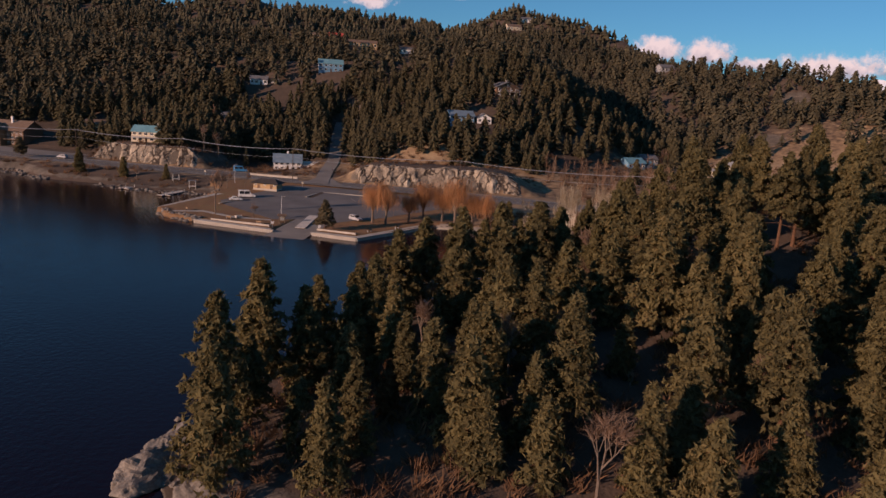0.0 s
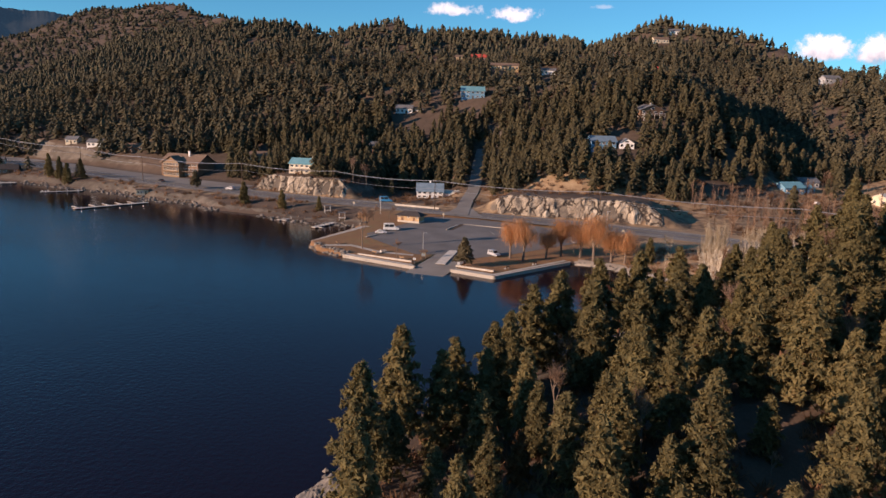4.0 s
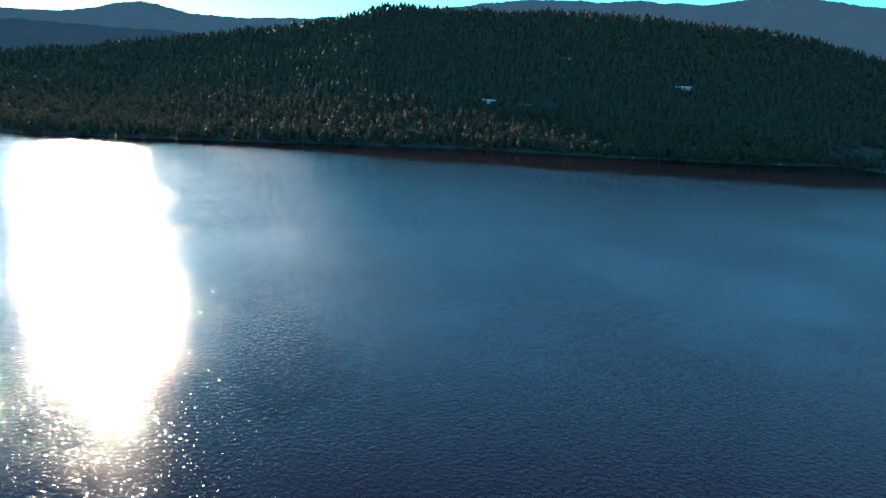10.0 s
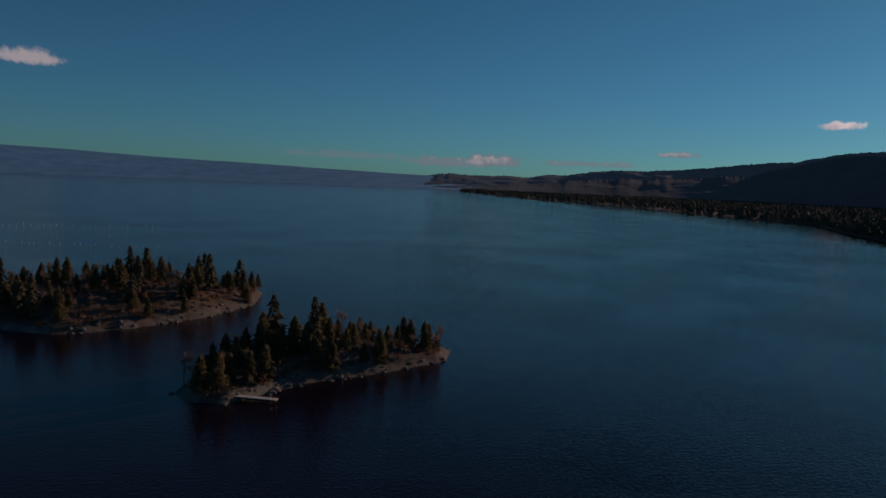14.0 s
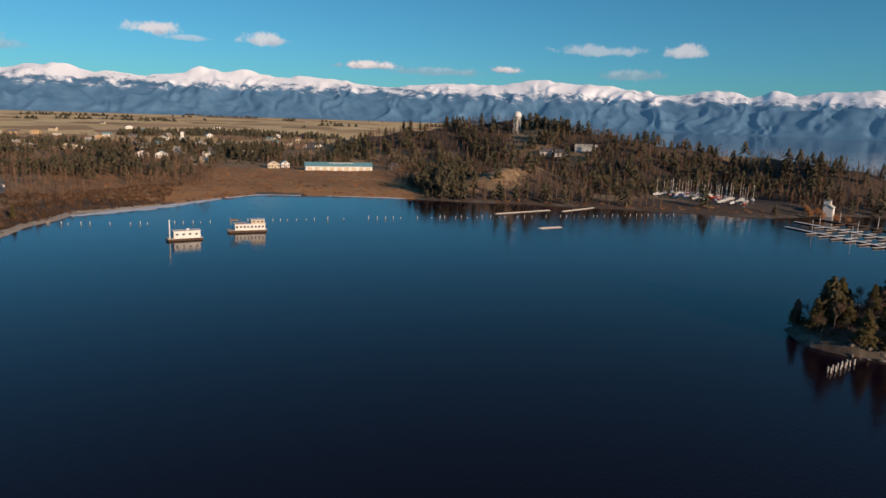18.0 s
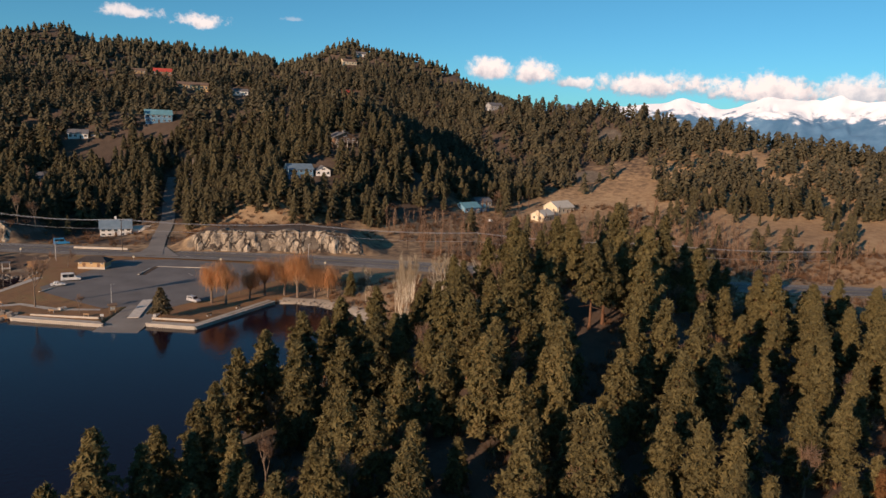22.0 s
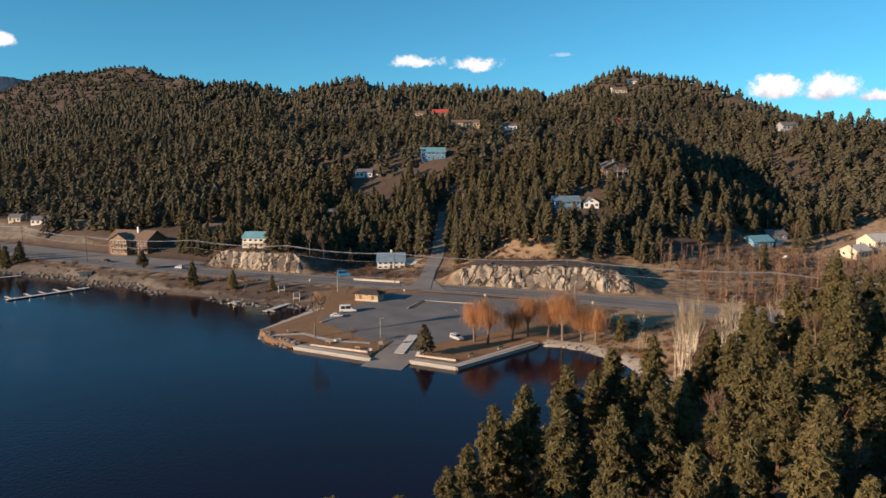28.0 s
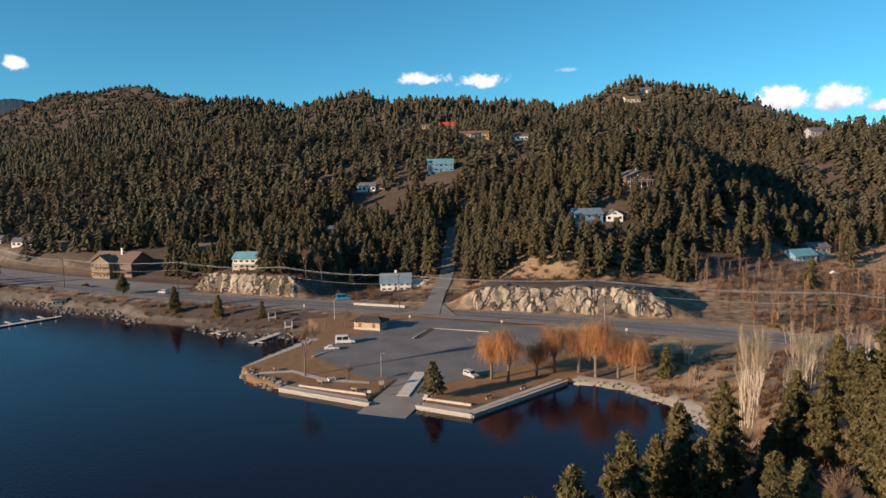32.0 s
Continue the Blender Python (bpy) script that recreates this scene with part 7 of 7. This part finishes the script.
# ---- the bay: houseboats, pilings, logs ----
def houseboat_small():
    ob = thing("houseboat", 331.6, 36, 0, -73, "white houseboat with a flat cabin on a dark hull", "houseboat", "houseboats in the bay")
    boxes("hull", M["dark_wood"], ob, (0, 0, 0.35, 15, 5.6, 1.2), bevel=0.12)
    boxes("deck", M["planks"], ob, (0, 0, 1.0, 15.4, 6.0, 0.14))
    boxes("cabin", M["white"], ob, (0.8, 0, 2.6, 11.6, 4.8, 3.2), bevel=0.06)
    boxes("roof", M["white"], ob, (0.8, 0, 4.28, 12.2, 5.4, 0.18))
    for k in range(4):
        add_window(ob, -3.6 + 2.8 * k, -2.4, 2.8, 1.1, 1.0, "f")
    bm = bmesh.new()
    tube(bm, (-6.6, -1.5, 1.0), (-6.6, -1.5, 9.6), 0.3, 0.26)
    part("mast", bm, M["white"], ob)
    boxes("roof_box", M["white"], ob, (1.5, 0, 4.7, 1.0, 1.0, 0.8))


def houseboat_large():
    ob = thing("houseboat", 352, 9, 0, -82, "long white excursion boat with window rows and upper deck", "houseboat", "houseboats in the bay")
    boxes("hull", M["dark_wood"], ob, (0, 0, 0.4, 18, 6.2, 1.3), bevel=0.15)
    boxes("deck", M["planks"], ob, (0, 0, 1.1, 18.6, 6.6, 0.14))
    boxes("cabin", M["white"], ob, (1.2, 0, 2.5, 14.4, 5.2, 2.8), bevel=0.06)
    boxes("roof", M["white"], ob, (1.2, 0, 4.0, 15.2, 5.8, 0.18))
    boxes("upper_cabin", M["cream"], ob, (5.0, 0, 5.0, 6.4, 4.2, 2.0), bevel=0.06)
    boxes("upper_roof", M["white"], ob, (5.0, 0, 6.05, 7.0, 4.8, 0.14))
    for k in range(8):
        add_window(ob, -5.0 + 1.75 * k, -2.6, 2.7, 1.0, 1.1, "f")
    for k in range(3):
        add_window(ob, 3.0 + 2.0 * k, -2.1, 5.1, 1.0, 0.9, "f")
    for s in (-1, 1):
        boxes("rail", M["bench"], ob, (-4.2, s * 2.8, 5.0, 7.0, 0.08, 0.1))
        for k in range(6):
            boxes("rail_post", M["bench"], ob, (-7.5 + 1.35 * k, s * 2.8, 4.55, 0.09, 0.09, 0.95))
    boxes("canopy", M["tan"], ob, (-6.2, 0, 6.0, 3.8, 5.0, 0.12))
    for s in (-1, 1):
        boxes("canopy_post", M["bench"], ob, (-7.6, s * 2.2, 5.0, 0.12, 0.12, 2.0))


houseboat_small()
houseboat_large()


def piling_rows():
    bm = bmesh.new()
    tube(bm, (0, 0, -3), (0, 0, 1.0), 0.24, 0.19, 7)
    first = solid("piling", bm, M["planks"], 377.5, 104, 0, 0, "weathered wooden piling standing in the bay", "piling", "old pilings in the lake")
    r = random.Random(4)
    rows = [([(377.5, 104), (375, 67), (387, -7), (392, -61), (395, -122), (398, -203), (402, -262)], 4.4), ([(416, -566), (133, -538)], 5.5), ([(337, -698), (185, -739)], 5.5), ([(405, -588), (378, -622)], 4.0)]
    for pts, gap in rows:
        for a, b in zip(pts, pts[1:]):
            a, b = Vector(a), Vector(b)
            n = int((b - a).length / gap)
            for k in range(n):
                if r.random() < 0.15:
                    continue
                p = a + (b - a) * ((k + r.uniform(-0.25, 0.25)) / n)
                copy_thing(first, pose(p.x, p.y, r.uniform(-0.5, 0.9), r.uniform(-4, 4), r.uniform(-4, 4), 0))
    for k in range(11):
        copy_thing(first, pose(140.6 - 0.9 * (k % 6), -148 + 2.3 * (k % 6) + 2.4 * (k // 6), 0.4, r.uniform(-5, 5), r.uniform(-5, 5), 0))


piling_rows()


def log_raft(x, y, turn, n, ln, label):
    ob = thing("log_raft", x, y, 0, turn, label, "log raft")
    for k in range(n):
        bm = bmesh.new()
        tube(bm, (-ln / 2 + 0.4 * (k % 2), (k - n / 2) * 0.55, 0.12), (ln / 2 - 0.5 * (k % 3), (k - n / 2) * 0.55 + 0.1, 0.16), 0.28, 0.22, 7)
        part("log", bm, M["planks"], ob)


log_raft(356.5, -153, -75, 5, 15, "floating raft of old grey logs in the bay")
log_raft(430, -205, -60, 3, 40, "long floating logs near the reedy shore")
log_raft(418, -160, -70, 3, 46, "long floating logs near the reedy shore")
log_raft(327, 113, 20, 3, 8, "few grey logs stranded at the shore")


def ice_strip(pts, width, label):
    ob_bm = bmesh.new()
    r = random.Random(len(pts))
    rows = []
    fine = course([(x, y, 0.05) for x, y in pts], 2.5)
    for i, p in enumerate(fine):
        d = (fine[min(i + 1, len(fine) - 1)] - fine[max(i - 1, 0)]).to_2d().normalized()
        n = Vector((d.y, -d.x, 0))
        w = width * (0.35 + 0.65 * math.sin(math.pi * i / (len(fine) - 1))) * r.uniform(0.7, 1.2)
        rows.append([ob_bm.verts.new(p + n * s + Vector((0, 0, z))) for s, z in ((w, 0.02), (w * 0.9, 0.09), (-2.2, 0.14))])
    for a, b in zip(rows, rows[1:]):
        for k in range(2):
            ob_bm.faces.new((a[k], a[k + 1], b[k + 1], b[k]))
    bmesh.ops.recalc_face_normals(ob_bm, faces=ob_bm.faces[:])
    solid("shore_ice", ob_bm, M["ice"], 0, 0, 0, 0, label, "ice", "ice along the marsh")


ice_strip([(404, 101), (431, 74), (444, 63), (482, 30)], 9.0, "white band of ice along the marsh")
ice_strip([(484, 26), (504, 4), (501, -24)], 3.0, "white band of ice along the marsh")
ice_strip([(499, -42), (493, -70), (484, -96)], 2.4, "thin white ice along the marsh")


# ---- marina ----
def marina():
    for x, y, turn, ln, mat, gap in ((384, -352, 187.5, 154, "dark_wood", 8.4), (372, -326, 186.5, 140, "white", 8.4), (352, -303, 185.5, 118, "white", 8.4)):
        ob = dock(x, y, turn, ln, 2.6, "long empty marina pier with many narrow finger docks and tall poles", [(24 + gap * k, 8.5, s) for k in range(int((ln - 28) / gap)) for s in (-1, 1)], 0, 0.6, mat, group="marina piers")
        for k in range(int(ln / 26)):
            bm = bmesh.new()
            tube(bm, (18 + 26 * k, 1.5, -2), (18 + 26 * k, 1.5, 7.5), 0.16, 0.12)
            part("pole", bm, M["white"], ob)
    ob = thing("power_pole", 150, -182, ground_z(150, -182), 40, "grey wooden pole with a crossarm on the island", "pole")
    bm = bmesh.new()
    tube(bm, (0, 0, -0.5), (0, 0, 12), 0.16, 0.11, 7)
    part("pole", bm, M["planks"], ob)
    boxes("crossarm", M["planks"], ob, (0, 0, 11.2, 2.6, 0.16, 0.16))
    t = thing("harbour_tower", 402, -378, ground_z(402, -378), 130, "small white harbour building with a tower", "building")
    boxes("tower", M["white"], t, (0, 0, 4.5, 4.4, 4.4, 9.6))
    boxes("roof", M["roof_grey"], t, (0, 0, 9.4, 5.2, 5.2, 0.3))
    gable_walls(t, 9, 6, 5.2, 2.0, M["white"], True, 6, 2)
    gable_roof(t, 9, 6, 5.2, 2.0, M["roof_cream"], 0.4, True, 6, 2)
    for k in range(3):
        add_window(t, 0, -2.2, 2.0 + 2.7 * k, 1.4, 1.3, "f")


marina()


def sailboat(paint, seed):
    r = random.Random(seed)
    ob = thing("sailboat", 0, 0, 0, 0, "sailboat laid up on a stand with its mast up", "sailboat", "laid-up sailboats")
    bm = bmesh.new()
    deck = [(-4.2, 1.0), (-4.2, -1.0), (-1, -1.5), (2.2, -1.15), (4.6, 0), (2.2, 1.15), (-1, 1.5)]
    top = [bm.verts.new((x, y, 2.9)) for x, y in deck]
    low = [bm.verts.new((x * 0.8, y * 0.35, 1.5)) for x, y in deck]
    bm.faces.new(top[::-1])
    bm.faces.new(low)
    for i in range(len(deck)):
        j = (i + 1) % len(deck)
        bm.faces.new((top[i], top[j], low[j], low[i]))
    bmesh.ops.recalc_face_normals(bm, faces=bm.faces[:])
    part("hull", bm, M[paint], ob)
    boxes("cabin", M["white"], ob, (0.2, 0, 3.15, 3.4, 1.7, 0.6), bevel=0.12)
    boxes("keel", M["dark_wood"], ob, (0, 0, 1.0, 1.8, 0.25, 1.3))
    boxes("stand", M["metal"], ob, (0, 0, 0.2, 3.0, 1.8, 0.4))
    bm = bmesh.new()
    tube(bm, (0.6, 0, 2.9), (0.6, 0, 13.5), 0.12, 0.08, 6)
    part("mast", bm, M["white"], ob)
    bm = bmesh.new()
    tube(bm, (0.6, 0, 4.2), (-3.2, 0, 4.3), 0.07, 0.06, 6)
    part("boom", bm, M["white"], ob)
    return ob


def boat_yard():
    kinds = [sailboat("car_white", 1), sailboat("boat_blue", 2), sailboat("car_red", 3), sailboat("car_white", 4)]
    r = random.Random(8)
    done = []
    for k in range(30):
        u, v = (k % 10) / 10, (k // 10)
        x, y = 474 - 62 * u + 9 * v + r.uniform(-2, 2), -290 - 36 * u - 11 * v + r.uniform(-2, 2)
        if shore_distance(np.array([x]), np.array([y]))[0] < 3:
            continue
        m = pose(x, y, ground_z(x, y), 0, 0, r.uniform(100, 150))
        kind = kinds[r.choice((0, 0, 0, 1, 2, 3))]
        if kind not in done:
            kind.matrix_basis = m
            done.append(kind)
        else:
            copy_thing(kind, m)
    for kind in kinds:
        if kind not in done:
            kind.matrix_basis = pose(500, -345, ground_z(500, -345), 0, 0, 120)


boat_yard()


# ---- town and valley ----
def long_shed():
    ob = thing("storage_shed", 681, -68, ground_z(681, -68, 10), -87, "very long white shed with teal roof and skylights", "shed")
    gable_walls(ob, 64, 13, 4.6, 3.2, M["white"])
    roof = gable_roof(ob, 64, 13, 4.6, 3.2, M["roof_teal"], 0.6)
    for k in range(7):
        boxes("skylight", M["white"], roof, (-8 + 3.4 * k, -1.9, 7.3, 2.6, 1.6, 0.5))
    for k in range(9):
        boxes("door", M["cream"], ob, (-28 + 7 * k, -6.55, 1.8, 4.2, 0.12, 3.6))


long_shed()


def water_tower():
    x, y = 760, -277
    ob = thing("water_tower", x, y, ground_z(x, y, 3) - 0.3, 0, "white round water tower on lattice legs above the trees", "water tower")
    bm = bmesh.new()
    bmesh.ops.create_uvsphere(bm, u_segments=20, v_segments=12, radius=4.6)
    bmesh.ops.translate(bm, verts=bm.verts[:], vec=(0, 0, 20))
    bmesh.ops.scale(bm, vec=(1, 1, 1.0), verts=bm.verts[:])
    part("tank", bm, M["white"], ob, smooth=True)
    for k in range(6):
        a = k * 1.047
        bm = bmesh.new()
        tube(bm, (4.6 * math.cos(a), 4.6 * math.sin(a), -0.5), (3.4 * math.cos(a), 3.4 * math.sin(a), 18), 0.26, 0.22)
        part("leg", bm, M["white"], ob)
    bm = bmesh.new()
    tube(bm, (0, 0, 0), (0, 0, 17), 0.7)
    part("riser", bm, M["white"], ob)
    bm = bmesh.new()
    bmesh.ops.create_cone(bm, cap_ends=True, segments=20, radius1=5.2, radius2=5.2, depth=0.4, matrix=pose(0, 0, 18.2))
    part("walkway", bm, M["metal"], ob)


water_tower()
for x, y, t, w, wall, roof, lab in (
    (676, -280, 60, 12, "white", "roof_grey", "white house on the wooded headland"), (663, -291, 60, 12, "white", "roof_grey", "white house on the wooded headland"), (658, -316, 50, 22, "white", "roof_cream", "large white house on the headland"),
    (694, -125, -80, 9, "white", "roof_cream", "small white barn by the long shed"), (697, -7, -85, 11, "cream", "roof_cream", "cream shed at the marsh edge"), (712, -18, -80, 8, "white", "roof_cream", "white shed at the marsh edge"), (731, 63, -80, 16, "cream", "roof_cream", "long pale shed behind bare trees"),
    (858, 284, -70, 16, "cream", "roof_cream", "cream barn with a big gable in the trees"),
):
    house(x, y, t, w, 9, 4.0, 2.8, wall, roof, lab, along_x=(w > 11), wins=4)


def town():
    r = random.Random(12)
    spots = [(1085, 45), (1126, -14), (941, 33), (959, 149), (1108, 118), (1000, 60), (1040, 20), (985, 5), (1060, 90), (1020, 140), (900, 100), (880, 60), (1010, -40), (1080, -60), (1150, 60), (930, -40), (1180, 130), (1220, 20), (870, 200), (940, 230), (1300, 220), (1350, 100), (1240, 320), (1090, 330), (1500, 240), (1420, -20), (1600, 60), (1720, 300), (1900, 120), (2050, 420), (1330, 440), (880, -60), (840, 20), (820, 130), (980, 300)]
    while len(spots) < 62:
        x, y = r.uniform(790, 1500), r.uniform(-80, 420)
        if height(x, y) > 1.5 and all((x - a) ** 2 + (y - b) ** 2 > 30**2 for a, b in spots):
            spots.append((x, y))
    walls = ("white", "cream", "white", "grey", "tan", "white", "brown")
    roofs = ("roof_grey", "roof_brown", "roof_cream", "roof_grey", "roof_teal")
    for x, y in spots:
        w = r.uniform(10, 17)
        wall, roof = r.choice(walls), r.choice(roofs)
        words = {"white": "white", "cream": "cream", "grey": "grey", "tan": "tan", "brown": "brown"}[wall]
        house(x, y, -90 + r.uniform(-30, 30), w, r.uniform(8, 10), r.choice((3.2, 4.8)), r.uniform(2, 3.2), wall, roof, words + " village house between bare trees in the valley", along_x=r.random() < 0.6, wins=4, group="village houses")
    ch = thing("church", 1140, 122, ground_z(1140, 122), -90, "white village church with a square tower", "church", "")
    gable_walls(ch, 9, 18, 6, 5, M["white"], False)
    gable_roof(ch, 9, 18, 6, 5, M["roof_grey"], 0.4, False)
    boxes("tower", M["white"], ch, (0, -10, 8, 4.4, 4.4, 18))
    boxes("tower_roof", M["roof_grey"], ch, (0, -10, 17.3, 5, 5, 0.6))
    for k in range(3):
        add_window(ch, -4.5, -5 + 5 * k, 3.4, 1.1, 2.4, "l")


town()


# ---- undergrowth, bare thickets and reeds ----
def tuft_template(r, blades, wide, flat=0.6):
    v, f = [], []
    for _ in range(blades):
        a, o = r.uniform(0, 6.28), r.uniform(0, 0.35) * wide
        b = r.uniform(0, 6.28)
        tip = (o * math.cos(a) + wide * r.uniform(0.1, 0.6) * math.cos(b), o * math.sin(a) + wide * r.uniform(0.1, 0.6) * math.sin(b), r.uniform(flat, 1.0))
        w = 0.055
        k = len(v)
        v += [(o * math.cos(a) - w, o * math.sin(a), 0), (o * math.cos(a) + w, o * math.sin(a), 0), tip]
        f.append((k, k + 1, k + 2))
    return np.array(v), np.array(f)


def stand_template(r):
    """A bare upright thicket tree of unit height."""
    v, f = [], []

    def rib(a, b, w):
        k = len(v)
        v.extend([(a[0] - w, a[1], a[2]), (a[0] + w, a[1], a[2]), b, (a[0], a[1] + w * 1.5, a[2])])
        f.extend([(k, k + 1, k + 2), (k + 1, k + 3, k + 2), (k + 3, k, k + 2)])

    rib((0, 0, 0), (r.uniform(-0.04, 0.04), r.uniform(-0.04, 0.04), 1.0), 0.014)
    for _ in range(28):
        z = r.uniform(0.22, 0.9)
        a, ln = r.uniform(0, 6.28), r.uniform(0.1, 0.28) * (1.15 - z)
        rib((0, 0, z), (ln * math.cos(a), ln * math.sin(a), z + r.uniform(0.08, 0.24)), 0.009)
    return np.array(v), np.array(f)


def under_density(x, y, h, sd):
    d = np.zeros(x.shape)
    point = (x > -22) & (x < 215) & (y > 48) & (y < 190)
    d = np.where(point, 0.9 * ease(value_noise(x, y, 14, 91), -0.7, 0.0), d)
    strip = (x > 46) & (x < 330) & (y > 130) & (y < 245) & (x * 0.42 + y > 222)
    d = np.where(strip, 0.75, d)
    meadow = (x > 100) & (x < 270) & (y > 225) & (y < 400) & (h < 14)
    d = np.where(meadow, 0.75 * ease(value_noise(x, y, 25, 92), -0.4, 0.2), d)
    shore = (x > 290) & (x < 560) & (y > 60) & (y < 200) & (sd < 70)
    d = np.where(shore, 0.7, d)
    west = (x < -60) & (x > -420) & (sd < 14)
    d = np.where(west, 0.3, d)
    slope = (x > -130) & (x < 120) & (y > 318) & (y < 372)
    d = np.where(slope, 0.35, d)
    isl = (x > -45) & (x < 185) & (y < -140)
    d = np.where(isl, 0.6, d)
    dh, _ = along(x, y, HIGHWAY)
    ds, _ = along(x, y, SIDE_ROAD)
    d = np.where((dh < 10.5) | (ds < 4.5) | in_ring(x, y, PARK), 0, d)
    return d


def thicket_density(x, y, h, sd):
    d = np.zeros(x.shape)
    d = np.where((x > 95) & (x < 290) & (y > 212) & (y < 360) & (h < 14), 0.85, d)
    d = np.where((x > 520) & (x < 760) & (y > 40) & (y < 330), 0.72, d)
    d = np.where((x > 430) & (x < 560) & (y > 110) & (y < 190), 0.5, d)
    d = np.where((x > 400) & (x < 900) & (y < -110) & (y > -600), 0.8, d)
    d = np.where((np.hypot(x - 655, y + 300) < 62), 0.95, d)
    for gx, gy, r in GOLDEN:
        d = np.where(np.hypot(x - gx, y - gy) < r * 0.8, 0.05, d)
    d = np.where((x > 400) & (x < 505) & (y < -265) & (y > -370), 0.0, d)
    d = np.where((x > 690) & (x < 1250) & (y > -90) & (y < 420) & (value_noise(x, y, 70, 95) > -0.1), 0.42, d)
    d = np.where((x < -60) & (x > -110) & (y > 385) & (y < 430), 0.4, d)
    d = np.where((x > 165) & (x < 205) & (y > 385) & (y < 440), 0.6, d)
    dh, _ = along(x, y, HIGHWAY)
    return np.where(dh < 11, 0, d)


def make_undergrowth():
    r = random.Random(6)
    tufts = [tuft_template(r, 18, 1.2, 0.4) for _ in range(4)]
    stands = [stand_template(r) for _ in range(5)]
    x, y, h, rng = scatter(2.4, 40, 560, 301, under_density)
    tagged(new("shrubs", planted("shrubs", (x, y, h + 0.3), tufts, (0.7, 2.8), M["shrub"], rng, 1.2)), "red-brown leafless shrubs and dry weeds", "shrubs", kind="stuff")
    x, y, h, rng = scatter(6.2, 150, 1300, 302, thicket_density)
    tagged(new("bare_thicket", planted("bare_thicket", (x, y, h), stands, (6, 12), M["twig"], rng, 1.5)), "leafless grey-brown thicket of slender trees", "thicket", kind="stuff")
    reeds = lambda x, y, h, sd: np.where((x > 440) & (x < 690) & (y > -120) & (y < 130) & (h < 6), 0.6, np.where((x > 395) & (x < 470) & (y > -330) & (y < -150) & (sd < 22), 0.7, 0))
    x, y, h, rng = scatter(4.5, 400, 720, 303, reeds)
    tagged(new("reeds", planted("reeds", (x, y, h + 0.2), tufts, (0.8, 1.6), M["willow"], rng, 2.6)), "orange-brown dry reeds in the marsh", "reeds", kind="stuff")


make_undergrowth()
